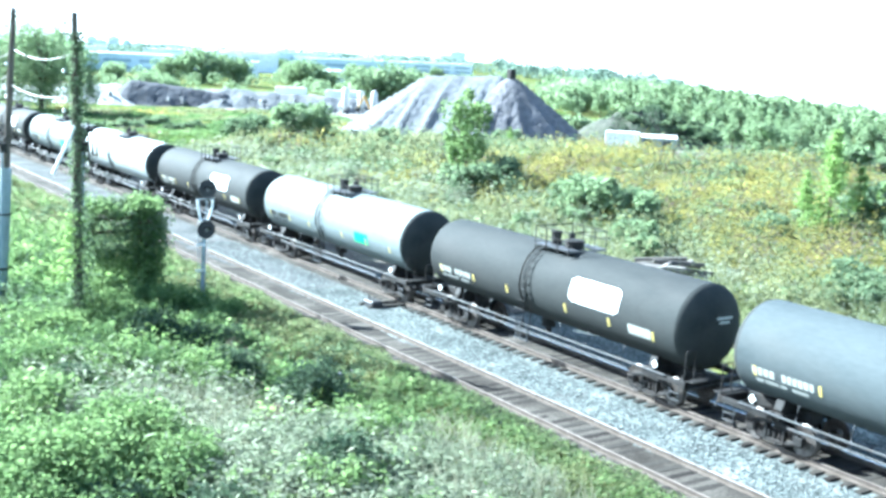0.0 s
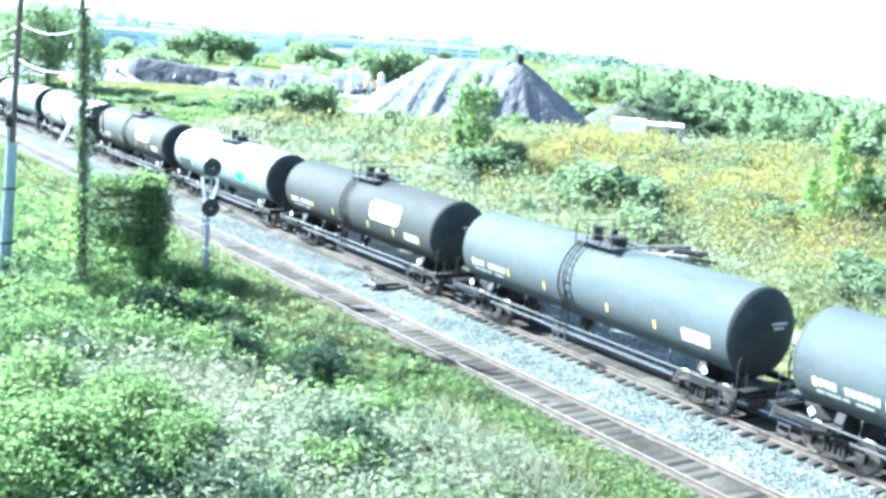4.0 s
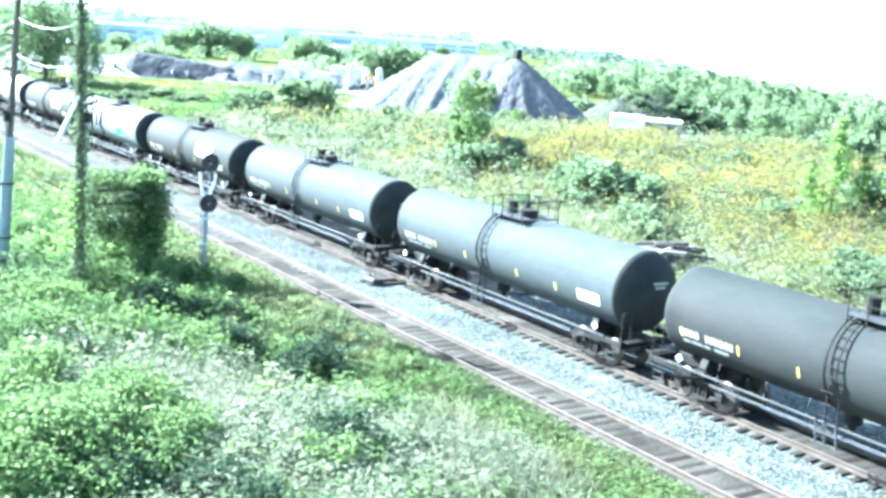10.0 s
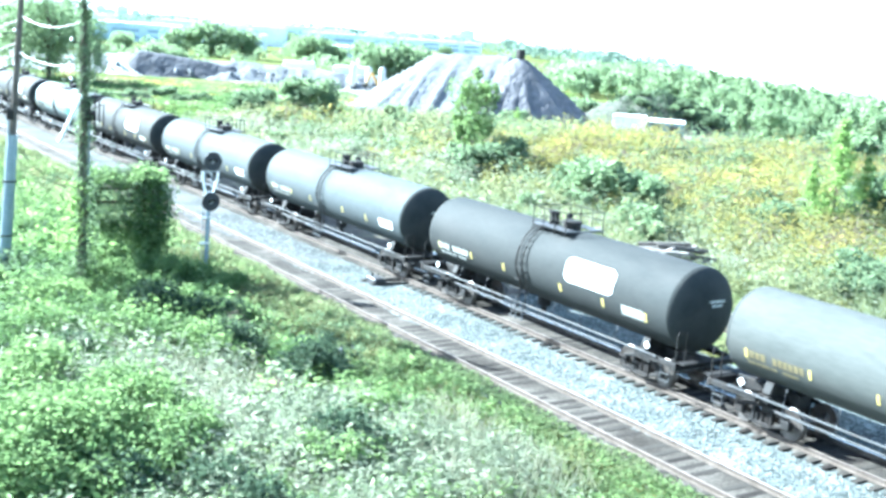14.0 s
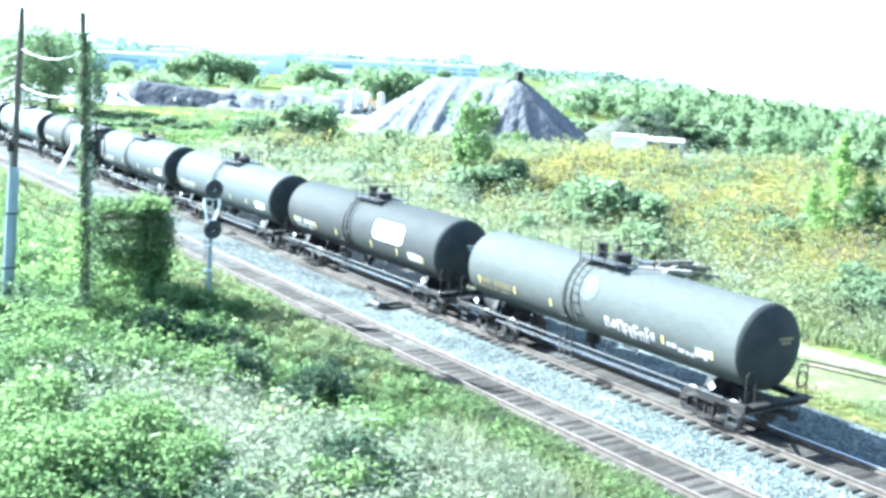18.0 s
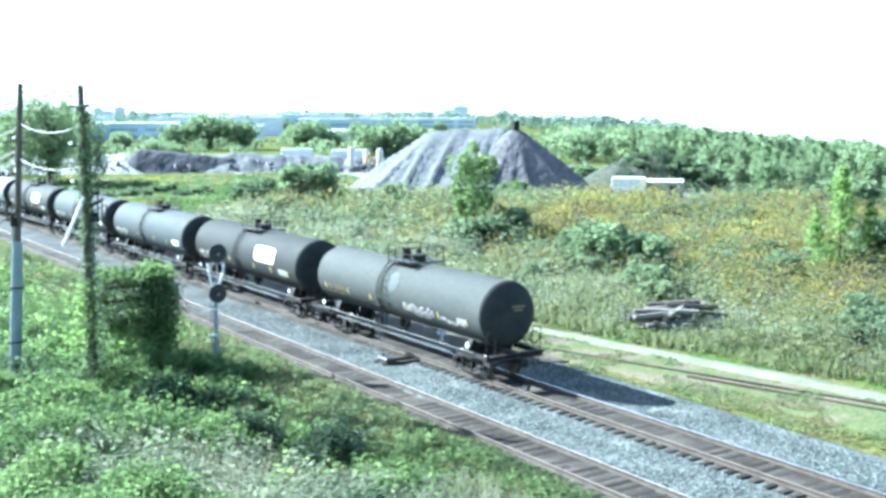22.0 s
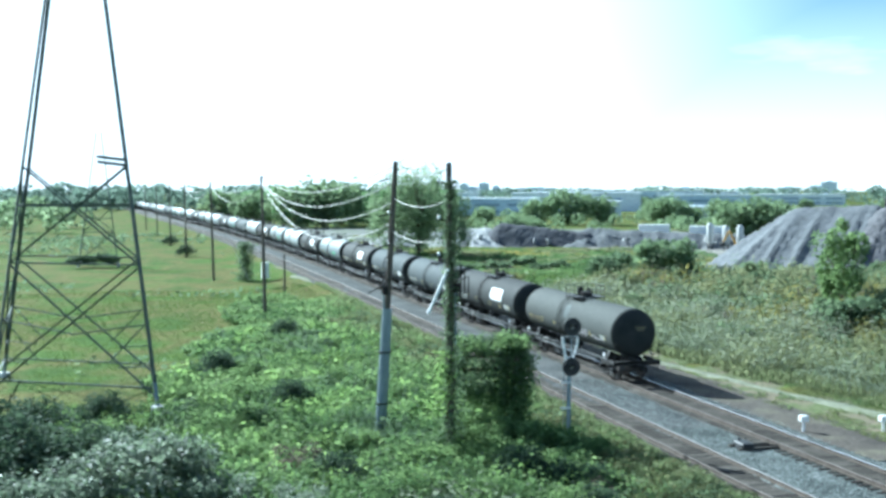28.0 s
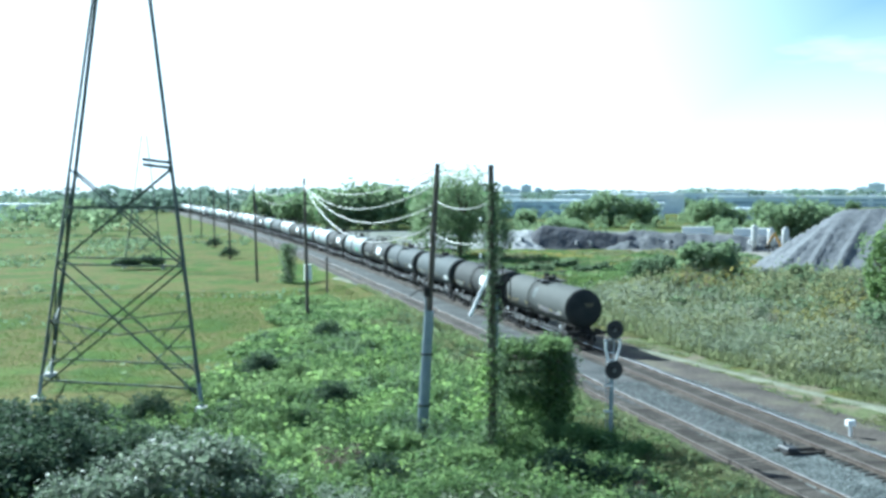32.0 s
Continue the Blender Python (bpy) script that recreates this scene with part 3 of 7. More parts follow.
def side_frame(bm, s):
    x = s * 1.0
    for dy in (-0.89, 0.89):
        box(bm, 0.2, 0.34, 0.3, pose(x, dy, 0.48), 0.03)
    for a, b, w in (((x, -0.89, 0.6), (x, -0.3, 0.78), 0.075), ((x, 0.89, 0.6), (x, 0.3, 0.78), 0.075), ((x, -0.89, 0.42), (x, -0.33, 0.24), 0.07), ((x, 0.89, 0.42), (x, 0.33, 0.24), 0.07),
                    ((x, -0.35, 0.78), (x, 0.35, 0.78), 0.08), ((x, -0.36, 0.23), (x, 0.36, 0.23), 0.085)):
        tube(bm, a, b, w, seg=6)
    for dy in (-0.34, 0.34):
        box(bm, 0.16, 0.1, 0.52, pose(x, dy, 0.5), 0.015)


def springs(bm, s):
    for dy in (-0.2, 0, 0.2):
        for k in range(5):
            tube(bm, (s * 1.0, dy, 0.31 + k * 0.055), (s * 1.0, dy, 0.35 + k * 0.055), 0.085 if k % 2 else 0.07, seg=8)


def end_gear(bm, e):
    """Stub sill and end beam at one end."""
    box(bm, 0.5, 2.7, 0.42, pose(0, e * 6.65, 0.98), 0.02)
    box(bm, 2.9, 0.16, 0.26, pose(0, e * 7.87, 1.03), 0.015)
    for s in (-1, 1):
        box(bm, 0.16, 2.0, 0.18, pose(s * 1.36, e * 6.95, 1.05), 0.015)
        tube(bm, (s * 0.25, e * 6.65, 0.9), (s * 1.36, e * 7.75, 1.0), 0.05, seg=6)


def make_car(style, detail=2):
    """A tank car. Its origin lies at rail level under its middle; its length runs along y."""
    car = empty("tank_car")
    tank_mat = dict(black=M_TANK_BLACK, grey=M_TANK_GREY, dark=M_TANK_OLIVE, light=M_TANK_LIGHT, white=M_TANK_WHITE)[style]
    pm("tank", "tank_" + style + str(detail), tank_mat, car, lambda bm: tank_shell(bm, 56 if detail == 2 else 24), smooth=True)
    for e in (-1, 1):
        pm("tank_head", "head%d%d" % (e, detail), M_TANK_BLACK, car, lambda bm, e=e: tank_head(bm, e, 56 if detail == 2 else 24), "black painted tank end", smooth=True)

        def saddle(bm, e=e):
            box(bm, 2.3, 0.5, 0.24, pose(0, e * 5.95, 1.0), 0.03)
            for s in (-1, 1):
                box(bm, 0.7, 0.34, 0.4, pose(s * 0.62, e * 5.95, 1.2, 0, -s * 24, 0), 0.03)
        pm("bolster_saddle", "saddle%d" % e, M_STEEL, car, saddle)
        pm("end_sill", "sill%d" % e, M_STEEL, car, lambda bm, e=e: end_gear(bm, e))

        def coupler(bm, e=e):
            box(bm, 0.2, 0.55, 0.2, pose(0, e * 8.20, 0.87), 0.03)
            box(bm, 0.3, 0.26, 0.32, pose(0.03 * e, e * 8.58, 0.87), 0.05)
        pm("coupler", "coupler%d" % e, M_STEEL, car, coupler)

        def truck_bolster(bm, e=e):
            box(bm, 1.9, 0.36, 0.26, pose(0, e * 5.95, 0.7), 0.03)
        tk = pm("truck", "truckbolster%d" % e, M_STEEL, car, truck_bolster)
        for s in (-1, 1):
            pm("side_frame", "sideframe%d" % s, M_STEEL, tk, lambda bm, s=s: side_frame(bm, s), loc=(0, e * 5.95, 0))
            if detail == 2:
                pm("suspension_unit", "springs%d" % s, M_STEEL, tk, lambda bm, s=s: springs(bm, s), smooth=False, loc=(0, e * 5.95, 0))["kind"] = "stuff"
        for dy in (-0.89, 0.89):
            pm("wheelset", "wheelset%d" % detail, M_WHEEL, car, wheelset if detail == 2 else lambda bm: wheelset(bm, 10), loc=(0, e * 5.95 + dy, 0.46))
        if detail == 2:
            for s in (-1, 1):
                def grab(bm, e=e, s=s):
                    x = s * 1.38
                    pts = [(x, e * 7.85, 1.1), (x, e * 7.85, 2.05), (x - s * 0.07, e * 7.85, 2.15), (x - s * 0.42, e * 7.85, 2.15), (x - s * 0.42, e * 7.85, 1.1)]
                    for a, b in zip(pts, pts[1:]):
                        tube(bm, a, b, 0.022, seg=6)
                pm("end_handrail", "grab%d%d" % (e, s), M_STEEL, car, grab)

                def stirrup(bm, e=e, s=s):
                    for dy in (0, 0.42):
                        tube(bm, (s * 1.4, e * (7.25 + dy), 0.95), (s * 1.42, e * (7.25 + dy), 0.45), 0.02, seg=6)
                    for z in (0.46, 0.7):
                        tube(bm, (s * 1.42, e * 7.25, z), (s * 1.42, e * 7.67, z), 0.02, seg=6)
                pm("step_stirrup", "stirrup%d%d" % (e, s), M_PIPE, car, stirrup)
            pm("cut_lever", "lever%d" % e, M_PIPE, car, lambda bm, e=e: tube(tube(bm, (-1.3, e * 8.05, 0.95), (0.1, e * 8.15, 1.02), 0.018, seg=6), (-1.3, e * 8.05, 0.95), (-1.4, e * 8.05, 0.75), 0.018, seg=6))
            pm("end_walkway", "walk%d" % e, M_STEEL, car, lambda bm, e=e: [box(bm, 2.7, 0.3, 0.04, pose(0, e * 8.07, 1.18), 0.01)])
    for s in (-1, 1):
        pm("running_pipe", "pipe%d" % s, M_PIPE, car, lambda bm, s=s: [tube(bm, (s * 1.46, -7.05, 1.16), (s * 1.46, 7.05, 1.16), 0.035, seg=6)])
        pm("lower_pipe", "lowpipe%d" % s, M_PIPE, car, lambda bm, s=s: [tube(bm, (s * 1.4, -5.2, 0.9), (s * 1.4, 5.2, 0.9), 0.04, seg=6)])
        if detail == 2:
            for y in (-4.9, -3.0, -1.4, 1.4, 3.0, 4.9):
                pm("pipe_bracket", "bracket%d" % s, M_PIPE, car, lambda bm, s=s: rod_curve(bm, [(s * 1.2, 0.12, 1.62), (s * 1.46, 0, 1.16), (s * 1.4, 0, 0.9)], 0.022), loc=(0, y, 0))
            pm("hoop_band", "hoop", M_STEEL, car, lambda bm: lathe(bm, [(R_TANK + 0.001, -0.04), (R_TANK + 0.012, -0.035), (R_TANK + 0.012, 0.035), (R_TANK + 0.001, 0.04)], 48, Matrix.Translation((0, 0, Z_TANK)) @ ALONG), loc=(0, LAD + 0.3, 0))
            for dy in (-0.21, 0.21):
                pm("ladder_rail", "ladder%d" % s, M_STEEL, car, lambda bm, s=s: ladder(bm, s), loc=(0, LAD + dy, 0))
            for a in range(70, -9, -11):
                pm("ladder_rung", "rung", M_STEEL, car, rung, loc=(s * (R_TANK + 0.1) * math.cos(radians(a)), LAD, Z_TANK + (R_TANK + 0.1) * math.sin(radians(a))))
            for z in (2.1, 1.75, 1.4, 1.08, 0.78):
                pm("ladder_rung", "rung", M_STEEL, car, rung, loc=(s * 1.62, LAD, z))

            for dy in (-0.35, 0.05, 0.35):
                pm("step_strut", "strut%d" % s, M_PIPE, car, lambda bm, s=s: tube(bm, (s * 1.5, 0, 1.25), (s * 1.62, -0.2, 0.55), 0.03, seg=6), loc=(0, LAD + dy, 0))
            for z in (0.6, 0.9):
                pm("step_tread", "tread%d" % s, M_PIPE, car, lambda bm, s=s: box(bm, 0.09, 0.85, 0.03, pose(s * 1.58, -0.1, 0)), loc=(0, LAD, z))
    # top fittings
    def dome(bm):
        lathe(bm, [(0.36, 4.05), (0.36, 4.42), (0.4, 4.42), (0.4, 4.48), (0.24, 4.52), (0, 4.53)], 20, pose(0, -0.35, 0))
    pm("manway", "manway", M_STEEL, car, dome)

    def valves(bm):
        lathe(bm, [(0.2, 4.05), (0.2, 4.62), (0.24, 4.62), (0.24, 4.68), (0, 4.72)], 16, pose(0, 0.75, 0))
        lathe(bm, [(0.12, 4.05), (0.12, 4.5), (0.16, 4.52), (0.1, 4.66), (0, 4.66)], 12, pose(0.35, 0.25, 0))
    pm("valve_housing", "valves", M_STEEL, car, valves)
    if detail == 2:
        def platform(bm):
            for k in range(5):
                box(bm, 0.1, 2.1, 0.03, pose(-0.86 + 0.11 * k, -0.1, 4.22))
                box(bm, 0.1, 2.1, 0.03, pose(0.86 - 0.11 * k, -0.1, 4.22))
            for y in (-1.12, 0.92):
                box(bm, 1.8, 0.08, 0.06, pose(0, y, 4.19))
        pm("platform", "platform", M_PIPE, car, platform)["kind"] = "stuff"
        for s in (-1, 1):
            for y in (-1.1, -0.45, 0.25, 0.9):
                pm("railing_post", "rpost", M_STEEL, car, lambda bm: tube(bm, (0, 0, 4.0), (0, 0, 4.92), 0.022, seg=6), loc=(s * 0.9, y, 0))
            for z in (4.58, 4.9):
                pm("railing_bar", "rbar", M_STEEL, car, lambda bm: tube(bm, (0, -0.72, 0), (0, 1.02, 0), 0.019, seg=6), loc=(s * 0.9, -0.38, z))
        for y in (-1.1, 0.9):
            pm("end_rail", "erail", M_STEEL, car, lambda bm: tube(bm, (-0.9, 0, 0), (0.9, 0, 0), 0.019, seg=6), loc=(0, y, 4.9))
        for y in (-6.3, -4.1, -1.7, 1.9, 4.2, 6.6):
            for s in (-1, 1):
                pm("reflector", "refl%.1f%d" % (y, s), M_YELLOW, car, lambda bm, y=y, s=s: skin_patch(bm, y - 0.05, y + 0.05, -24, -11, side=s))
        pm("bottom_valve", "bottomvalve", M_STEEL, car, lambda bm: lathe(bm, [(0, 0.62), (0.12, 0.62), (0.12, 0.85), (0.28, 0.9), (0.28, 1.25), (0, 1.25)], 14, pose(0, 0.9, 0)))
        pm("brake_wheel", "brakewheel", M_STEEL, car, lambda bm: lathe(bm, [(0.24, -0.02), (0.28, 0), (0.24, 0.02), (0.22, 0), (0.24, -0.02)], 18, pose(0.95, -8.0, 1.75, 90)))
    return car


def mark(car, name, key, material, build, label=""):
    return pm(name, key, material, car, build, label)
M_SCRAWL = mat("faded_spray_paint", [(0.36, 0.33, 0.34), (0.46, 0.43, 0.44)], rough=0.6, scale=6, fine=30, bump=0, fine_amt=0.2)

# markings by livery
def lettering(car, material, key, y0=6.7, a=-22):
    one = mark(car, "lettering", "let" + key, material, lambda bm: [bars(bm, y0, a, 0.26, (0.18, 0.18, 0.18, 0.18, -0.2, 0.16, 0.16, 0.16, 0.16, 0.16, 0.16), 0.04, s) for s in (-1, 1)])
    two = mark(car, "small_lettering", "slet" + key, material, lambda bm: [bars(bm, y0 - 0.1, a - 9, 0.12, (0.3, 0.5, 0.25, -0.1, 0.6), 0.05, s) for s in (-1, 1)])
    one["kind"] = two["kind"] = "stuff"


def head_text(car, key, material):
    def build(bm):
        for w, z in ((0.7, 3.1), (0.45, 2.95)):
            box(bm, w, 0.01, 0.09, pose(0.25, -HALF - 0.545, z))
    mark(car, "end_lettering", "headtext" + key, material, build)["kind"] = "stuff"


def placard(car, key):
    for e in (-1, 1):
        for s in (-1, 1):
            pm("placard", "placard%d%d" % (e, s), M_WHITE, car, lambda bm, e=e, s=s: box(bm, 0.02, 0.2, 0.2, pose(s * 1.46, e * 6.55, 1.42, 45, 0, 0)), "white diamond placard")


def dress_black(car):
    for s in (-1, 1):
        mark(car, "white_panel", "bigpanel%d" % s, M_WHITE, lambda bm, s=s: skin_patch(bm, -4.6, -1.95, -4, 31, side=s, n=12, trim=0.22), "large white rectangular panel")
        mark(car, "data_panel", "datapanel%d" % s, M_LETTER, lambda bm, s=s: skin_patch(bm, -6.2, -5.1, -24, -10, side=s, n=4), "pale data panel")
    lettering(car, M_LETTER, "w")
    head_text(car, "w", M_LETTER)


def dress_grey(car):
    for s in (-1, 1):
        mark(car, "data_panel", "whitepanel%d" % s, M_WHITE, lambda bm, s=s: skin_patch(bm, -6.6, -5.4, -24, -8, side=s, n=4), "white data panel")
    lettering(car, M_LETTER, "g")
    head_text(car, "g", M_LETTER)


def dress_light(car):
    for s in (-1, 1):
        mark(car, "emblem", "emblem%d" % s, M_GREEN, lambda bm, s=s: skin_patch(bm, -4.3, -3.0, -22, -2, side=s, n=5), "green rectangular emblem")
    lettering(car, M_STEEL, "l")


M_FADED = mat("faded_tank_patch", [(0.072, 0.082, 0.084), (0.1, 0.11, 0.11), (0.085, 0.095, 0.096)], rough=0.8, scale=1.6, fine=9, bump=0.04, stain=0.4, stain_col=(0.06, 0.066, 0.064), fine_amt=0.15, spec=0.16)


def dress_last(car):
    for s in (-1, 1):
        def disc(bm, s=s):
            for k in range(12):
                a, b = -0.5 + k / 12, -0.5 + (k + 1) / 12
                w = math.sqrt(0.25 - ((a + b) / 2) ** 2)
                skin_patch(bm, -0.15 - w, -0.15 + w, 24 + math.degrees(a / R_TANK), 24 + math.degrees(b / R_TANK), side=s, n=1)
        mark(car, "pale_disc", "disc%d" % s, M_FADED, disc, "faded pale round patch")

        def scrawl(bm, s=s):
            rr = random.Random(5)
            y = -1.2
            for k in range(9):
                w, h0, h1 = rr.uniform(0.12, 0.3), rr.uniform(-34, -24), rr.uniform(-16, -8)
                skin_patch(bm, y - 0.07, y, h0, h1, side=s, n=4)
                skin_patch(bm, y - w, y - 0.07, h1 - 4, h1, side=s, n=2)
                if k % 2:
                    skin_patch(bm, y - w, y - 0.07, (h0 + h1) / 2 - 2, (h0 + h1) / 2 + 2, side=s, n=2)
                else:
                    skin_patch(bm, y - w, y - w + 0.06, h0, h1 - 4, side=s, n=3)
                y -= w + rr.uniform(0.03, 0.1)
            for k in range(8):
                w, h0 = rr.uniform(0.1, 0.3), rr.uniform(-30, -24)
                skin_patch(bm, y - 0.5 - w, y - 0.5, h0, h0 + 7, side=s, n=2)
                y -= w + 0.06
        mark(car, "painted_scrawl", "scrawl%d" % s, M_SCRAWL, scrawl, "white spray-painted scrawl")["kind"] = "stuff"
        mark(car, "data_panel", "lastpanel%d" % s, M_LETTER, lambda bm, s=s: skin_patch(bm, -6.3, -5.6, -22, -12, side=s, n=3))
    lettering(car, M_LETTER_Y, "y")
    head_text(car, "y", M_LETTER_Y)


LABELS = dict(black="matt black tank car with a large white panel",
              grey="dark grey tank car with white data panel and yellow reflector strips",
              light="weathered silver-grey tank car with small green emblem",
              white="dirty white tank car far down the train",
              dark="dark grey last tank car with white spray-painted scrawl")
DRESS = dict(black=dress_black, grey=dress_grey, light=dress_light, white=lambda c: lettering(c, M_STEEL, "l"), dark=dress_last)
ORDER = ["dark", "black", "grey", "grey", "black", "light", "black", "white", "light", "black", "white", "grey", "light", "black", "white", "white", "light", "black", "white", "light"]
CARS = []
BUILT = {}
PITCH = 17.3
for i in range(38):
    style = ORDER[i] if i < len(ORDER) else ("white", "light", "light", "grey", "white")[i % 5]
    key = (style, 2 if i < 11 else 1)
    if key in BUILT:
        c = copy_thing(BUILT[key], Matrix())
    else:
        c = make_car(*key)
        DRESS[style](c)
        placard(c, style)
        BUILT[key] = c
        tagged(c, LABELS[style], "tank car", group="tank cars of the train")
    if style == "dark":
        for ch in c.children:
            if ch.name.split(".")[0] in ("tank", "tank_head", "hoop_band", "reflector", "lettering", "small_lettering", "pale_disc", "painted_scrawl", "data_panel", "end_lettering"):
                ch.scale = (0.95, 1, 0.95)
                ch.location.z = Z_TANK * 0.05
    CARS.append(c)


# ---------------------------------------------------------------- poles, wires, signal, tower
def sag_line(a, b, sag, n=14):
    a, b = Vector(a), Vector(b)
    return [a.lerp(b, k / n) - Vector((0, 0, 4 * sag * (k / n) * (1 - k / n))) for k in range(n + 1)]


def wood_pole(name, base, top, r=0.16, label="weathered wooden utility pole among the weeds", sleeve=0.0):
    p = tagged(empty(name), label, "utility pole", group="line of utility poles")
    b, t = Vector(base), Vector(top)
    p.location = b
    d = t - b
    bm = bmesh.new()
    if sleeve:
        tube(bm, d * (sleeve - 0.03), d, r * 0.95, r * 0.72, seg=12)
    else:
        tube(bm, Vector((0, 0, -0.3)), d, r * 1.1, r * 0.75, seg=12)
    part("shaft", bm, M_WOOD_POLE, p, smooth=False)
    if sleeve:
        bm = bmesh.new()
        tube(bm, Vector((0, 0, -0.3)), d * sleeve, r * 1.7, r * 1.45, seg=14)
        part("metal_sleeve", bm, M_POLE_GREY, p, "galvanized grey steel sleeve")
        for k in (0.12, 0.3):
            bm = bmesh.new()
            tube(bm, d * (sleeve * k * 2.2), d * (sleeve * k * 2.2) + Vector((0, 0, 0.08)), r * 1.85, seg=14)
            part("band", bm, M_STEEL, p)
    return p


GL = lambda x, y: float(ground_z(x, y))
POLES = [  # base x, y; top x, y, z; sleeve share
    ((11.15, 54.0), (12.0, 54.0, 12.4), 0.47),
    ((13.0, 47.6), (12.95, 47.6, 12.2), 0.0),
    ((11.2, 108.0), (11.0, 108.0, 12.3), 0.0),
    ((9.2, 154.0), (8.9, 154.0, 12.0), 0.0),
    ((7.6, 207.0), (7.4, 207.0, 12.0), 0.0),
    ((5.9, 250.0), (5.8, 250.0, 12.2), 0.0),
    ((3.8, 300.0), (3.6, 300.0, 12.2), 0.0),
    ((1.2, 350.0), (1.1, 350.0, 12.2), 0.0),
]
pole_obs = []
for (bx, by), top, sl in POLES:
    pole_obs.append(wood_pole("utility_pole", (bx, by, GL(bx, by)), top, 0.17, sleeve=sl,
                              label="leaning utility pole with a galvanized lower sleeve" if sl else "weathered wooden utility pole beside the railway"))

M_SIGGREY = mat("dull_signal_grey", [(0.13, 0.15, 0.16), (0.2, 0.22, 0.23)], rough=0.6, metal=0.2, scale=2, fine=30, bump=0.05)
M_DARKPILE = mat("dark_aggregate", [(0.05, 0.052, 0.062), (0.085, 0.085, 0.095)], rough=0.95, scale=0.15, fine=1.0, bump=0.8, bump_dist=0.3, fine_amt=0.3)
M_RUBBLE = mat("pale_rubble", [(0.1, 0.105, 0.11), (0.19, 0.19, 0.19), (0.34, 0.34, 0.33)], rough=0.95, scale=0.3, fine=1.2, bump=0.6, bump_dist=0.2, island=0.7, fine_amt=0.3)
# walls and glass of the far buildings: haze is painted in as pale blue
M_HAZEBLUE = mat("haze_blue_cladding", [(0.5, 0.62, 0.74), (0.6, 0.7, 0.78)], rough=0.6, scale=0.05, fine=0.6, bump=0, fine_amt=0.1)
M_HAZEPALE = mat("haze_pale_cladding", [(0.7, 0.77, 0.82), (0.8, 0.84, 0.87)], rough=0.6, scale=0.05, fine=0.6, bump=0, fine_amt=0.1)
M_HAZEGLASS = mat("haze_tinted_glass", [(0.24, 0.33, 0.43), (0.3, 0.39, 0.48)], rough=0.4, scale=0.1, fine=1, bump=0, fine_amt=0.1)
M_ORANGE = mat("orange_machine_paint", [(0.5, 0.25, 0.03), (0.62, 0.34, 0.05)], rough=0.5, scale=1, fine=8, bump=0.05, stain=0.4)
M_LUMBER = mat("weathered_timber", [(0.085, 0.075, 0.064), (0.25, 0.225, 0.2)], rough=0.9, scale=1.5, fine=14, bump=0.4, obj=0.6, stretch=(4, 0.6, 4))
M_LENS = mat("signal_lens", [(0.1, 0.1, 0.1), (0.35, 0.35, 0.35)], rough=0.15, scale=20, fine=40, bump=0, fine_amt=0.1)

# fittings and cables on the pole line


def rod_thing(name, pts, r, material, label, category, group="", seg=6):
    bm = bmesh.new()
    rod_curve(bm, pts, r, seg)
    ob = obj(name, bm, material)
    return tagged(ob, label, category, group)


def pole_bracket(p, h, side, n):
    """Short arms with insulators on a pole, at heights h."""
    for z in h:
        bm = bmesh.new()
        tube(bm, (0, 0, z), (side * 0.5, 0.05, z + 0.12), 0.035, seg=6)
        a = part("bracket", bm, M_STEEL, p)
        bm = bmesh.new()
        lathe(bm, [(0, 0), (0.06, 0), (0.08, 0.05), (0.05, 0.08), (0.07, 0.12), (0.03, 0.16), (0, 0.16)], 8, pose(side * 0.5, 0.05, z + 0.12))
        part("insulator", bm, M_WHITE, a)


def cluster(p, z, seed):
    """A tangle of fittings: arms, drop box and conduits."""
    rr = random.Random(seed)
    for k in range(7):
        bm = bmesh.new()
        a = rr.uniform(0, 6.28)
        tube(bm, (0, 0, z + rr.uniform(-0.5, 0.4)), (0.75 * math.cos(a), 0.5 * math.sin(a), z + rr.uniform(-0.3, 0.9)), 0.03, seg=6)
        part("arm", bm, M_STEEL, p)
    bm = bmesh.new()
    box(bm, 0.3, 0.3, 0.42, pose(0.26, -0.1, z - 0.1), 0.03)
    part("terminal_box", bm, M_STEEL, p)
    bm = bmesh.new()
    tube(bm, (0.2, -0.12, z - 0.3), (0.2, -0.12, z - 2.6), 0.05, seg=8)
    part("conduit", bm, M_POLE_GREY, p)


cluster(pole_obs[0], 7.4, 3)
cluster(pole_obs[1], 8.0, 4)
pole_bracket(pole_obs[0], (9.4, 10.9, 12.6), 1, 3)
pole_bracket(pole_obs[1], (9.2, 10.8, 12.4), -1, 3)
for k in (2, 3, 4):
    pole_bracket(pole_obs[k], (11.3, 12.2), 1, 2)
WIRES = [(0, 2, 12.2, 12.0, 1.3), (0, 2, 11.4, 11.6, 1.7), (0, 2, 9.4, 11.5, 2.6), (0, 2, 10.4, 11.8, 2.1), (2, 3, 12.0, 11.7, 1.2), (2, 3, 11.4, 11.3, 1.8),
         (3, 4, 11.7, 11.7, 1.2), (3, 4, 11.2, 11.3, 1.6), (4, 5, 11.6, 11.8, 1.0), (1, 0, 12.0, 12.2, 0.45), (1, 0, 10.6, 10.6, 0.4), (1, 0, 8.9, 9.0, 0.35)]
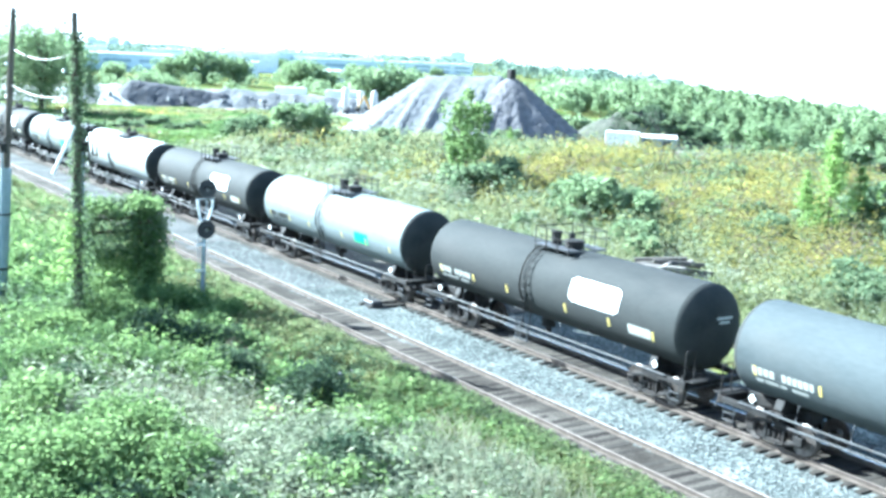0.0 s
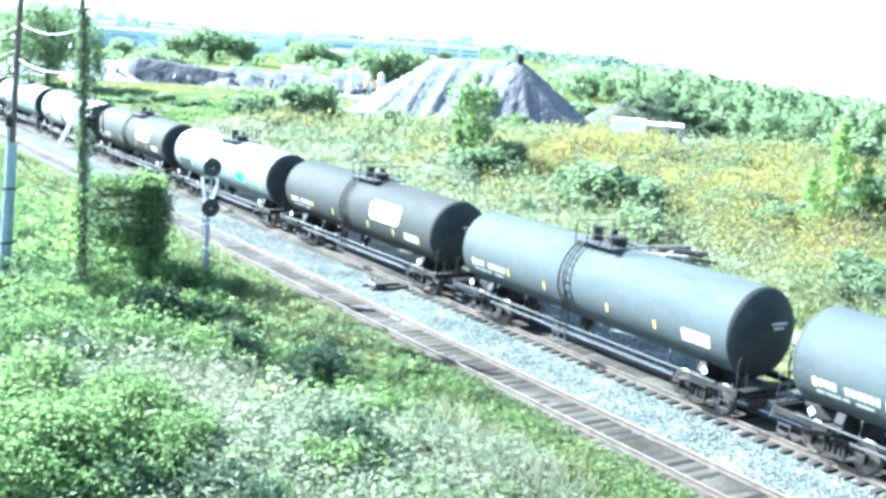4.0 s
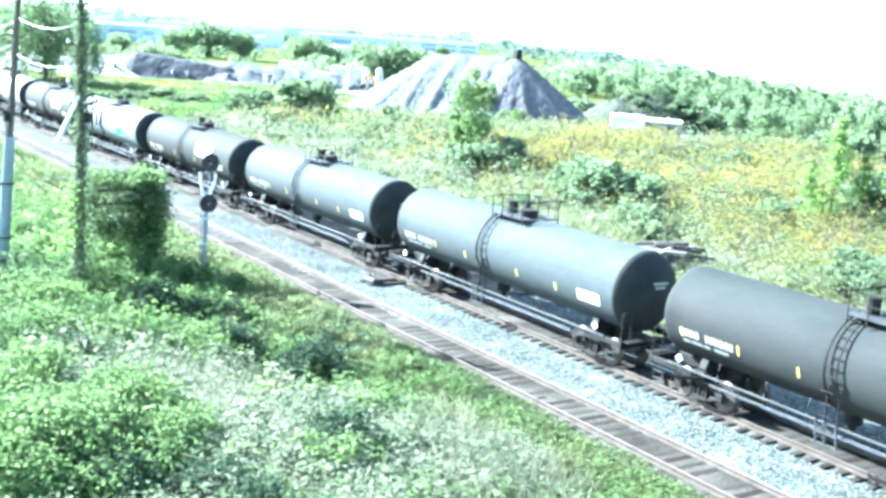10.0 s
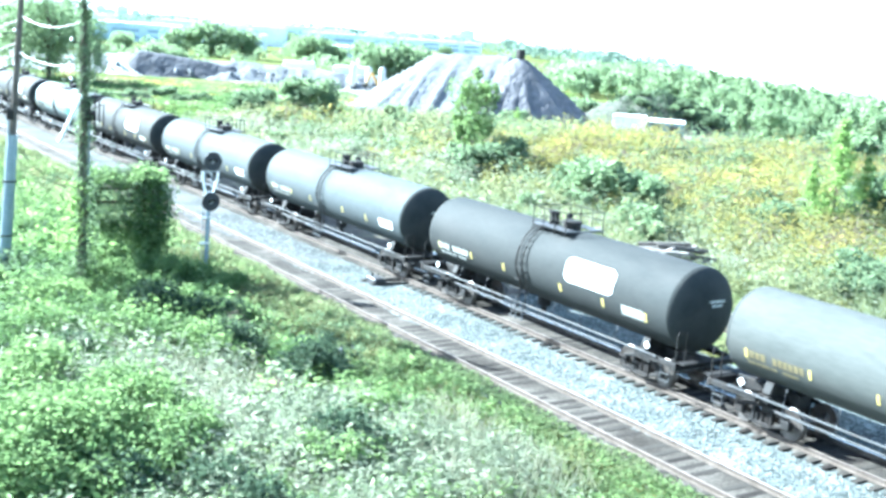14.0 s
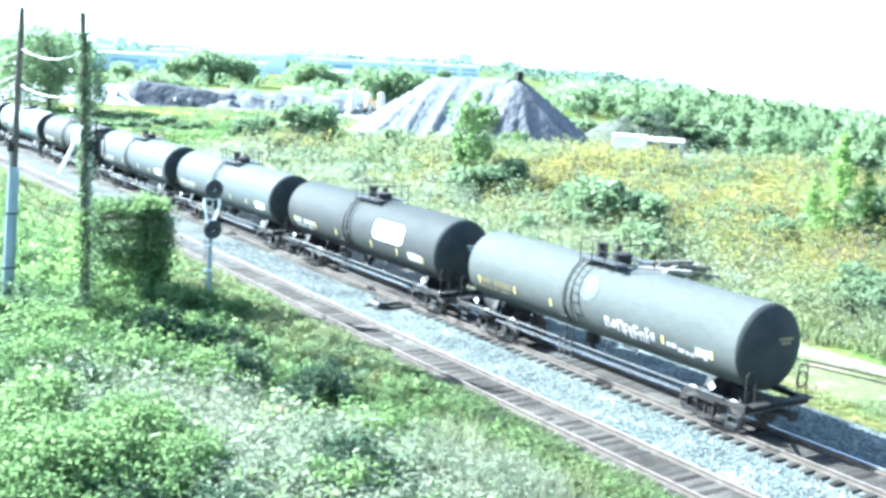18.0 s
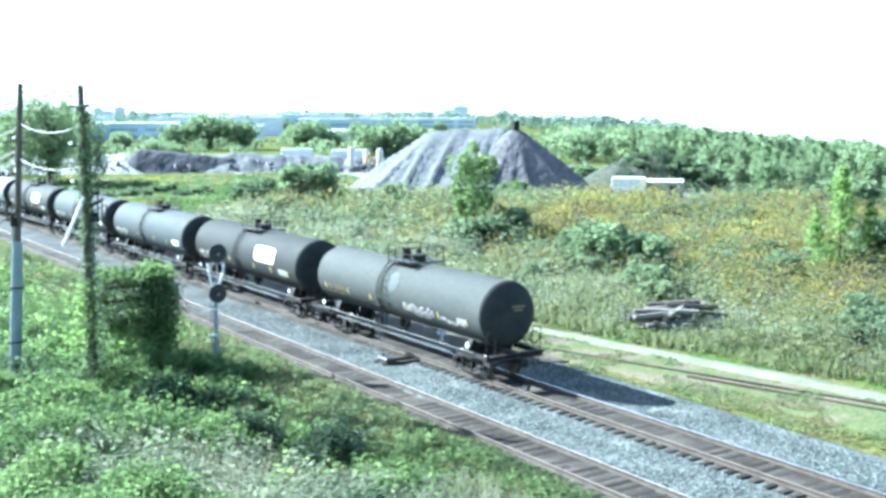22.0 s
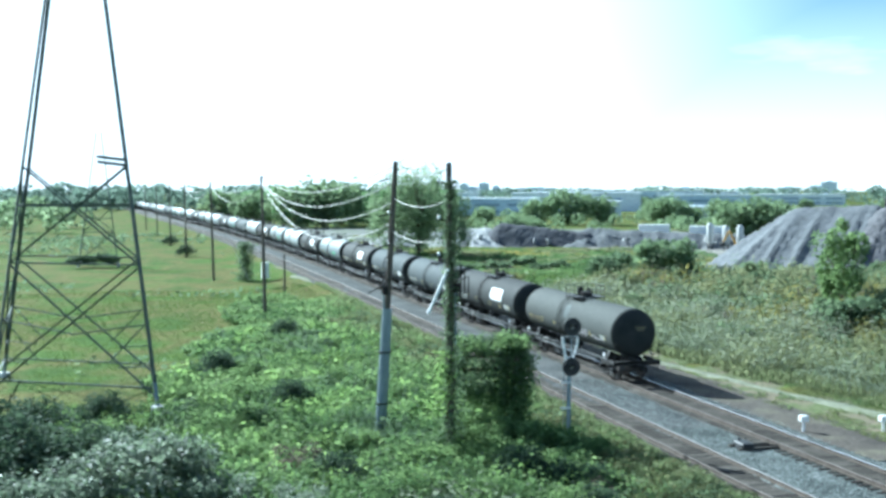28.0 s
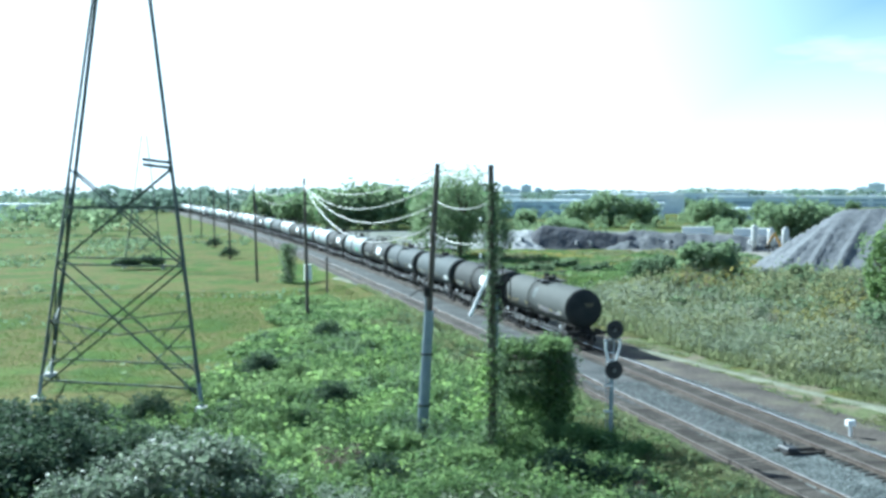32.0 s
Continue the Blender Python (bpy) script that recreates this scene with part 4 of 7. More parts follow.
for a, b, za, zb, sg in WIRES:
    (ax, ay), ta, _ = POLES[a]
    (bx, by), tb, _ = POLES[b]
    fa = (za + 1) / (ta[2] + 1)
    fb = (zb + 1) / (tb[2] + 1)
    thick = 0.03
    rod_thing("overhead_cable", sag_line((ax + (ta[0] - ax) * fa, ay, za), (bx + (tb[0] - bx) * fb, by, zb), sg, 18), thick if a != 1 else 0.026, M_CABLE,
              "pale sagging cable between utility poles", "cable", "overhead cables")
# pale brace at the second pole, and the stay of a pole further down
bm = bmesh.new()
rod_curve(bm, [(-0.12, -0.15, 8.75), (-1.05, -0.2, 6.8)], 0.075, 8)
part("brace", bm, M_WHITE, pole_obs[1], "white painted brace")
for k, (x, z0, z1) in enumerate(((0.45, 7.4, 8.9), (0.62, 7.6, 8.7), (0.8, 7.5, 8.4))):
    bm = bmesh.new()
    rod_curve(bm, [(0.1, -0.1, z1 - 0.3), (x, -0.1, z1), (x, -0.1, z0)], 0.04, 6)
    part("riser", bm, M_STEEL, pole_obs[1])
rod_thing("stay_wire", [(8.95, 154, 9.5), (13.5, 150, -0.9)], 0.05, M_CABLE, "thin stay wire at a utility pole", "stay wire")
box_on = tagged(empty("equipment_box"), "white equipment box on a post among weeds", "equipment box")
bm = bmesh.new()
box(bm, 0.9, 0.7, 2.0, pose(14.6, 140, 1.0), 0.05)
part("cabinet", bm, M_WHITE, box_on)
bm = bmesh.new()
tube(bm, (14.6, 140, -1.2), (14.6, 140, 0.1), 0.12, seg=8)
part("post", bm, M_POLE_GREY, box_on)
short = wood_pole("short_post", (16.0, 132, GL(16, 132)), (16.0, 132, 3.4), 0.13, label="short dark post beside the railway")

# ---------------------------------------------------------------- signal
SX, SY = 18.42, 47.4
sig = tagged(empty("railway_signal"), "two-headed railway signal on a galvanized mast, black round targets", "railway signal")
sig.location = (SX, SY, 0)
GZ = GL(SX, SY)
bm = bmesh.new()
tube(bm, (0, 0, GZ - 0.2), (0.07, 0, 3.5), 0.09, 0.075, seg=14)
part("mast", bm, M_POLE_GREY, sig, smooth=False)
bm = bmesh.new()
box(bm, 0.6, 0.6, 0.5, pose(0, 0, GZ + 0.05), 0.04)
part("footing", bm, M_CONCRETE, sig)
for z in (1.2, 2.35):
    bm = bmesh.new()
    box(bm, 0.46, 0.1, 0.07, pose(-0.12, -0.1, z), 0.01)
    part("clamp", bm, M_WHITE, sig)
for z, dx in ((4.88, 0.1), (3.08, 0.06)):
    m = pose(dx, -0.28, z, 90, 0, 0)
    bm = bmesh.new()
    lathe(bm, [(0.0, 0.0), (0.4, 0.0), (0.42, 0.015), (0.42, 0.04), (0.4, 0.05), (0.0, 0.05)], 30, m)
    head = part("target", bm, M_BLACK, sig, "black round signal target")
    bm = bmesh.new()
    lathe(bm, [(0, -0.32), (0.14, -0.32), (0.17, -0.28), (0.17, 0.0)], 16, m)
    part("lamp_case", bm, M_BLACK, head)
    bm = bmesh.new()
    lathe(bm, [(0, 0.075), (0.06, 0.07), (0.1, 0.055), (0.1, 0.05), (0, 0.05)], 16, m)
    part("lens", bm, M_LENS, head)
    bm = bmesh.new()
    r0 = 0.13
    rings = []
    for k in range(9):
        a = math.pi * k / 8
        rings.append([bm.verts.new(m @ Vector((r0 * math.cos(a), r0 * math.sin(a) * 1.0, q))) for q in (0.05, 0.28)])
    for p, q in zip(rings, rings[1:]):
        bm.faces.new((p[0], p[1], q[1], q[0]))
    bmesh.ops.solidify(bm, geom=bm.faces[:], thickness=0.008)
    part("visor", bm, M_BLACK, head)
for s in (-1, 1):
    bm = bmesh.new()
    rod_curve(bm, [(0.1 + s * 0.36, -0.05, 4.42), (0.1 + s * 0.34, -0.05, 4.05), (0.08 + s * 0.1, 0, 3.2)], 0.055, 8)
    part("bracket_arm", bm, M_WHITE, sig, "pale bracket arm")
bm = bmesh.new()
box(bm, 0.78, 0.12, 0.06, pose(0.1, -0.05, 4.4), 0.01)
part("bracket_seat", bm, M_SIGGREY, sig)
bm = bmesh.new()
tube(bm, (0.1, 0.02, 4.4), (0.1, 0.02, 5.1), 0.05, seg=10)
part("upper_mast", bm, M_POLE_GREY, sig)
for s in (-1, 1):
    bm = bmesh.new()
    tube(bm, (0.05 + s * 0.17, 0.22, GZ), (0.09 + s * 0.17, 0.2, 4.4), 0.018, seg=6)
    part("ladder_rail", bm, M_POLE_GREY, sig)
for k in range(13):
    bm = bmesh.new()
    tube(bm, (-0.12, 0.21, -0.3 + 0.34 * k), (0.26, 0.21, -0.3 + 0.34 * k), 0.016, seg=6)
    part("ladder_rung", bm, M_POLE_GREY, sig)

# ---------------------------------------------------------------- lattice tower
FEET = [(0.7, 64.2), (-8.6, 69.6), (-8.9, 78.6), (0.55, 73.4)]
TOP_Z, TAPER = 31.0, 0.19


def leg_at(k, z):
    """A point of leg k at height z."""
    cx, cy = -4.07, 71.45
    f = 1 - (z + 1) * 0.0274
    return Vector((cx + (FEET[k][0] - cx) * f + 0.019 * (z + 1), cy + (FEET[k][1] - cy) * f, z))


tower = tagged(empty("lattice_tower"), "tall grey steel lattice transmission tower standing in weeds", "transmission tower", "lattice towers")


def member(a, b, r, name="brace"):
    """An angle-section steel member."""
    d = (b - a)
    q = Matrix.Translation((a + b) / 2) @ d.to_track_quat("Z", "Y").to_matrix().to_4x4()
    bm = bmesh.new()
    box(bm, r * 2, r * 0.35, d.length, q @ Matrix.Translation((0, r * 0.8, 0)))
    box(bm, r * 0.35, r * 2, d.length, q @ Matrix.Translation((r * 0.8, 0, 0)))
    part(name, bm, M_LATTICE, tower)


LEVELS = [0.0, 6.8, 10.1]
for k in range(4):
    pts = [leg_at(k, z) for z in (-1.3, 8.2, 19.5, 31.0)]
    for a, b in zip(pts, pts[1:]):
        member(a, b, 0.085, "leg")
    f = leg_at(k, -1.3)
    bm = bmesh.new()
    lathe(bm, [(0, -0.4), (0.5, -0.4), (0.4, 0.35), (0, 0.35)], 12, Matrix.Translation(f))
    part("footing", bm, M_CONCRETE, tower)
    bm = bmesh.new()
    g = leg_at(k, 0.3)
    tube(bm, f, g, 0.12, seg=6)
    part("leg_guard", bm, M_POLE_GREY, tower, "pale leg stub")
    n = (k + 1) % 4
    for z in LEVELS:
        member(leg_at(k, z), leg_at(n, z), 0.05, "ring_beam")
    for z0, z1 in ((-0.5, 6.7), (6.8, 12.4)):
        member(leg_at(k, z0), leg_at(n, z1), 0.045)
        member(leg_at(n, z0), leg_at(k, z1), 0.045)
    x = (leg_at(k, 2.8) + leg_at(n, 2.8)) / 2
    member(leg_at(k, 3.5), x, 0.04)
    member(leg_at(n, 3.5), x, 0.04)
    for a in (k, n):
        member(leg_at(a, 1.2), leg_at(a, -0.4).lerp(x, 0.45), 0.035)
        member(leg_at(a, 3.6), leg_at(a, -0.4).lerp(x, 0.55), 0.035)
for z in (12.4, 12.7):
    member(leg_at(0, z) + Vector((0.1, 0, 0)), leg_at(0, z) + Vector((-1.6, -0.3, 0.2)), 0.09, "platform_arm")
for dy, dx in ((124.0, -4.2),):
    t2 = copy_thing(tower, pose(dx, dy, 0.0))
    t2.scale = (0.66, 0.66, 0.66)
    t2.location = (-6.9 + 4.07 * 0.66, 190 - 71.45 * 0.66, -0.3)

# ---------------------------------------------------------------- small things by the track
sw = tagged(empty("switch_machine"), "black switch machine with throw rod beside the far track", "switch machine")
bm = bmesh.new()
box(bm, 0.55, 0.9, 0.3, pose(25.1, 43.6, -0.08), 0.05)
part("case", bm, M_BLACK, sw)
bm = bmesh.new()
tube(bm, (25.1, 43.9, 0.02), (25.1, 43.95, 0.16), 0.06, seg=8)
part("lever_post", bm, M_BLACK, sw)
bm = bmesh.new()
tube(bm, (25.3, 43.6, -0.1), (26.7, 43.3, -0.12), 0.045, seg=8)
part("throw_rod", bm, M_STEEL, sw)
for y in (43.2, 44.0):
    bm = bmesh.new()
    box(bm, 1.9, 0.24, 0.16, pose(25.6, y, -0.2), 0.015)
    part("head_timber", bm, M_TIE, sw)
for x, y, h in ((29.6, 46.0, 0.75), (33.6, 45.6, 0.6)):
    b = tagged(empty("trackside_box"), "small white trackside box on a post beside the ballast", "trackside box", "white trackside boxes")
    bm = bmesh.new()
    box(bm, 0.4, 0.3, 0.28, pose(x, y, h - 0.38), 0.03)
    part("housing", bm, M_WHITE, b)
    bm = bmesh.new()
    tube(bm, (x, y, -0.5), (x, y, h - 0.5), 0.07, seg=8)
    part("post", bm, M_WHITE, b)
bm = bmesh.new()
rod_curve(bm, [(17.6, 44.6, -0.72), (18.6, 43.4, -0.52), (19.6, 42.4, -0.42), (20.6, 41.6, -0.3), (21.4, 40.6, -0.14), (22.2, 39.6, -0.12)], 0.045, 8)
tagged(obj("cable_duct", bm, M_BLACK, smooth=True), "black rubber cable duct lying across the near rail", "cable duct")
deb = tagged(empty("debris_heap"), "dark debris with white scraps in the grass", "debris")
rr = random.Random(3)
for k in range(7):
    bm = bmesh.new()
    box(bm, rr.uniform(0.12, 0.4), rr.uniform(0.12, 0.35), rr.uniform(0.1, 0.22), pose(18.7 + rr.uniform(-0.8, 0.8), 34.6 + rr.uniform(-0.6, 0.6), GL(18.7, 34.6) + rr.uniform(0.08, 0.2), rr.uniform(-25, 25), rr.uniform(-25, 25), rr.uniform(0, 90)), 0.03)
    part("scrap", bm, (M_BLACK, M_STEEL, M_CONCRETE)[k % 3], deb)

# stack of old timbers
stack = tagged(empty("timber_stack"), "collapsed stack of old grey timbers overgrown with weeds", "timber stack")
rr = random.Random(11)
for k in range(38):
    ang = rr.uniform(-16, 16) + (75 if k % 7 == 0 else 0) + 24
    L = rr.uniform(2.2, 3.2)
    pm("timber", "timber%d" % (k % 4), M_LUMBER, stack, lambda bm, L=L: box(bm, L, 0.26, 0.2, bevel=0.02),
       loc=(42.9 + rr.uniform(-1.4, 1.4), 43.6 + rr.uniform(-0.8, 0.8), -0.22 + 0.15 * (k // 6) + rr.uniform(0, 0.08)), rot=(rr.uniform(-8, 8), rr.uniform(-7, 7), ang - 60))

# ---------------------------------------------------------------- quarry yard
def heap(name, peaks, slope, material, label, category, spread, cell=0.8, rough=0.18, base=-0.6):
    """A loose heap with its peaks (x, y, height) and run-off furrows down its flanks."""
    px = np.array([p[0] for p in peaks])
    py = np.array([p[1] for p in peaks])
    x = np.arange(px.min() - spread, px.max() + spread, cell)
    y = np.arange(py.min() - spread, py.max() + spread, cell)
    X, Y = np.meshgrid(x, y)
    Z = np.full(X.shape, -50.0)
    for i, (a, b, h) in enumerate(peaks):
        dx, dy = X - a, Y - b
        r = np.hypot(dx, dy)
        th = np.arctan2(dy, dx)
        fur = sum(np.sin(th * n + i * 2.1 + n) / n ** 0.5 for n in (9, 17, 31, 44)) * rough * np.minimum(r, 7) * 0.16
        fur = np.where(rough > 0.1, np.round(fur * 3) / 3 * 0.5 + fur * 0.5, fur)
        z = h - slope * np.sqrt(r * r + 0.15) - fur
        Z = np.maximum(Z, z)
    Z += rng.normal(0, 0.05, Z.shape)
    Z = np.maximum(Z, base + rng.normal(0, 0.02, Z.shape))
    n, m = X.shape
    i = (np.arange(n - 1)[:, None] * m + np.arange(m - 1)[None, :]).ravel()
    q = np.stack([i, i + 1, i + m + 1, i + m], 1)
    keep = (Z.ravel()[q] > base + 0.08).any(1)
    return tagged(from_arrays(name, np.stack([X, Y, Z], -1).reshape(-1, 3), q[keep], material, smooth=True), label, category, "heaps in the yard")


def vrow(w, seed):
    """Smooth noise along a line, between -1 and 1."""
    t = np.random.default_rng(seed).uniform(-1, 1, 4096)
    i = np.floor(w).astype(int)
    f = w - i
    f = f * f * (3 - 2 * f)
    return t[i % 4096] * (1 - f) + t[(i + 1) % 4096] * f


def ridge(name, p0, p1, slope, material, label, category, spread, seed, cell=0.5, furrow=0.1, lumps=0.0, base=-0.6, crest=0.35):
    """A tipped ridge between two points (x, y, height), with furrows running down its flanks."""
    (x0, y0, h0), (x1, y1, h1) = p0, p1
    X, Y = np.meshgrid(np.arange(min(x0, x1) - spread, max(x0, x1) + spread, cell), np.arange(min(y0, y1) - spread, max(y0, y1) + spread, cell))
    L = math.hypot(x1 - x0, y1 - y0) + 1e-6
    ex, ey = (x1 - x0) / L, (y1 - y0) / L
    t = np.clip((X - x0) * ex + (Y - y0) * ey, 0, L)
    dx, dy = X - x0 - t * ex, Y - y0 - t * ey
    r = np.hypot(dx, dy)
    w = t + np.unwrap(np.arctan2(dy * ex - dx * ey, dx * ex + dy * ey)) * 6 + 500
    top = h0 + (h1 - h0) * t / L + crest * (vrow(t * 0.45 + 40, seed + 5) + 0.5 * vrow(t * 1.7 + 40, seed + 6))
    f = vrow(w * 0.55, seed) * 0.22 + vrow(w * 1.3, seed + 1) * 0.32 + vrow(w * 2.9, seed + 2) * 0.32
    Z = top - slope * np.sqrt(r * r + 0.3) + f * furrow * np.minimum(r, 7) + lumps * (vrow(X * 0.8 + 900, seed + 3) + vrow(Y * 0.8 + 900, seed + 4)) * np.minimum(r, 2)
    Z += rng.normal(0, 0.04, Z.shape)
    Z = np.maximum(Z, base)
    n, m = X.shape
    i = (np.arange(n - 1)[:, None] * m + np.arange(m - 1)[None, :]).ravel()
    q = np.stack([i, i + 1, i + m + 1, i + m], 1)
    keep = (Z.ravel()[q] > base + 0.05).any(1)
    return tagged(from_arrays(name, np.stack([X, Y, Z], -1).reshape(-1, 3), q[keep], material, smooth=True), label, category, "mounds in the yard")


ridge("gravel_ridge", (88.7, 140.1, 8.6), (94.9, 131.3, 9.3), 0.74, M_PILE, "huge pale grey gravel ridge with furrowed flanks", "gravel mound", 16, 3, furrow=0.17, crest=0.14)
ridge("gravel_cone", (95.1, 128.9, 9.4), (95.5, 128.4, 9.3), 0.84, mat("brown_grey_aggregate", [(0.085, 0.082, 0.09), (0.13, 0.125, 0.132)], rough=0.95, scale=0.2, fine=1.2, bump=0.7, bump_dist=0.3, fine_amt=0.25),
      "darker brown-grey gravel cone beside the pale ridge", "gravel mound", 13, 9, furrow=0.2)
ridge("asphalt_mound", (70.0, 217.0, 4.7), (84.5, 207.2, 3.0), 0.95, M_DARKPILE, "long dark mound of broken asphalt", "rubble mound", 8, 15, furrow=0.04, lumps=0.03, crest=0.1)
ridge("rubble_mound", (50.0, 228.0, 2.6), (67.5, 219.5, 3.4), 0.5, M_RUBBLE, "pale mound of broken concrete", "rubble mound", 9, 21, furrow=0.06, lumps=0.05, crest=0.15)
ridge("rubble_mound", (86.0, 209.5, 3.4), (110.0, 193.5, 2.4), 0.5, M_RUBBLE, "low pale mound of broken concrete", "rubble mound", 7, 27, furrow=0.06, lumps=0.06, crest=0.2)
MOUND = [(111.6, 127.8, 3.4), (113.6, 126.2, 4.5), (115.6, 124.6, 5.1), (117.4, 123.0, 5.1), (119.4, 121.2, 4.2)]
heap("earth_mound", MOUND, 0.62, mat("weedy_spoil", [(0.05, 0.055, 0.045), (0.08, 0.082, 0.065), (0.058, 0.072, 0.042)], rough=0.95, scale=0.4, fine=2.5, bump=0.8, bump_dist=0.15, fine_amt=0.4, spec=0.1), "overgrown earth mound at the yard", "earth mound", 12, rough=0.4)
# trodden gravel floor of the yard
gx, gy = np.meshgrid(np.linspace(0, 1, 40), np.linspace(0, 1, 30))
yx = 40 + 118 * gx + 6 * np.sin(gy * 9)
yy_ = 236 - 0.62 * (yx - 50) - 6 + 105 * gy + 5 * np.sin(gx * 13) * (1 - gy)
gi = (np.arange(29)[:, None] * 40 + np.arange(39)[None, :]).ravel()
tagged(from_arrays("yard_floor", np.stack([yx, yy_, ground_z(yx, yy_) + 0.07], -1).reshape(-1, 3), np.stack([gi, gi + 1, gi + 41, gi + 40], 1),
                   mat("trodden_gravel", [(0.11, 0.115, 0.11), (0.17, 0.172, 0.162), (0.13, 0.145, 0.105), (0.21, 0.21, 0.2)], rough=0.95, scale=0.07, fine=1.5, bump=0.5, bump_dist=0.2, fine_amt=0.3, spec=0.1), smooth=True),
       "grey trodden gravel floor of the yard", "ground", kind="structure")
rr = np.random.default_rng(5)
cv = np.array([(-1, -1, -1), (1, -1, -1), (1, 1, -1), (-1, 1, -1), (-0.7, -0.7, 1), (0.7, -0.7, 1), (0.7, 0.7, 1), (-0.7, 0.7, 1)], float)
cf = np.array([(4, 5, 6, 7), (0, 1, 5, 4), (1, 2, 6, 5), (2, 3, 7, 6), (3, 0, 4, 7)])
V, F = [], []
for k in range(200):
    x = rr.uniform(52, 118)
    y = 224 - (x - 58) * 0.62 + rr.normal(0, 2.5)
    s = rr.uniform(0.2, 0.6)
    a = rr.uniform(0, 6.28)
    c, sn = math.cos(a), math.sin(a)
    p = cv * s * rr.uniform(0.6, 1.2, 3)
    p = np.stack([p[:, 0] * c - p[:, 1] * sn, p[:, 0] * sn + p[:, 1] * c, p[:, 2]], 1) + (x, y, rr.uniform(-0.3, 1.6))
    V.append(p)
    F.append(cf + 8 * k)
tagged(from_arrays("concrete_rubble", np.concatenate(V), np.concatenate(F), M_RUBBLE), "scattered chunks of broken concrete in the yard", "rubble", kind="stuff")


yx, yy2 = np.meshgrid(np.linspace(82, 200, 60), np.linspace(96, 262, 80))
keep_v = np.stack([yx, yy2, ground_z(yx, yy2) + 0.09 + rng.normal(0, 0.02, yx.shape)], -1).reshape(-1, 3)
k = (np.arange(79)[:, None] * 60 + np.arange(59)[None, :]).ravel()
fq = np.stack([k, k + 1, k + 61, k + 60], 1)
cen = keep_v[fq].mean(1)
wob = 6 * np.sin(cen[:, 1] * 0.13) + 4 * np.sin(cen[:, 0] * 0.31)
inside = (np.hypot(cen[:, 0] - 112, (cen[:, 1] - 165) * 0.62) + wob * 0.5 < 42) | ((cen[:, 0] - 60 < 66 + wob) & (np.abs(cen[:, 1] + 0.62 * (cen[:, 0] - 58) - 226) < 16 + wob))
tagged(from_arrays("yard_ground", keep_v, fq[inside], mat("yard_dirt", [(0.12, 0.115, 0.095), (0.19, 0.175, 0.15), (0.14, 0.145, 0.095)], rough=0.95, scale=0.12, fine=2, bump=0.5, bump_dist=0.1, fine_amt=0.3)), "grey-brown bare ground of the quarry yard", "ground", kind="structure")


def trailer(x, y, ang, L, H, material, label):
    t = tagged(empty("trailer"), label, "trailer", "trailers in the yard")
    t.matrix_basis = pose(x, y, GL(x, y), 0, 0, ang)
    bm = bmesh.new()
    box(bm, L, 2.5, H, pose(0, 0, 1.0 + H / 2), 0.06)
    body = part("body", bm, material, t)
    for k in range(int(L / 1.2)):
        bm = bmesh.new()
        box(bm, 0.06, 0.03, H * 0.92, pose(-L / 2 + 0.6 + 1.2 * k, -1.26, 1.0 + H / 2))
        part("rib", bm, material, body)
    for dx in (-L * 0.3, L * 0.32):
        for s in (-1, 1):
            bm = bmesh.new()
            lathe(bm, [(0, -0.14), (0.3, -0.14), (0.48, -0.1), (0.48, 0.1), (0.3, 0.14), (0, 0.14)], 14, pose(dx, s * 1.05, 0.48, 90))
            part("wheel", bm, M_BLACK, t)
    bm = bmesh.new()
    box(bm, L * 0.9, 0.9, 0.2, pose(0, 0, 0.88))
    part("chassis", bm, M_STEEL, t)
    return t


trailer(113.5, 238, -24, 7.0, 2.2, M_WHITE, "white box trailer parked behind the rubble")
trailer(106.5, 200, -28, 6.5, 3.2, M_WHITE, "white box trailer parked beside the gravel heap")
trailer(100.8, 111.3, -43, 4.4, 1.9, M_WHITE, "low white trailer behind the weedy ridge")
shed = tagged(empty("site_shed"), "small grey metal shed with a dark doorway behind the ridge", "shed")
shed.matrix_basis = pose(105.6, 109.6, GL(105.6, 109.6), 0, 0, -43)
bm = bmesh.new()
box(bm, 4.6, 2.6, 2.2, pose(0, 0, 1.1), 0.03)
shed_wall = part("wall", bm, M_POLE_GREY, shed)
bm = bmesh.new()
box(bm, 4.9, 3.0, 0.14, pose(0, 0, 2.28, 5, 0, 0), 0.02)
part("roof", bm, M_CONCRETE, shed)
for dx in (-1.3, 1.1):
    bm = bmesh.new()
    box(bm, 1.0, 0.06, 1.7, pose(dx, -1.31, 0.9), 0.01)
    part("doorway", bm, M_BLACK, shed_wall, "dark doorway")
for x, y, h in ((99.8, 186, 4.6), (102.2, 184.5, 4.2), (104.4, 183.4, 4.4)):
    s = tagged(empty("silo"), "slim pale storage silo beside the gravel heap", "silo", "silos")
    s.location = (x, y, GL(x, y))
    bm = bmesh.new()
    lathe(bm, [(0.3, 0.9), (0.62, 1.5), (0.62, h), (0.3, h + 0.45), (0, h + 0.5)], 16)
    part("drum", bm, M_CONCRETE, s, smooth=True)
    for a in range(4):
        bm = bmesh.new()
        tube(bm, (0.5 * math.cos(a * 1.571), 0.5 * math.sin(a * 1.571), -0.1), (0.5 * math.cos(a * 1.571), 0.5 * math.sin(a * 1.571), 1.6), 0.06, seg=6)
        part("leg", bm, M_STEEL, s)
exc = tagged(empty("excavator"), "orange excavator with raised arm behind the gravel heap", "excavator")
exc.matrix_basis = pose(94.6, 165.4, GL(94.6, 165.4), 0, 0, 196)
exc.scale = (0.86, 0.86, 0.86)
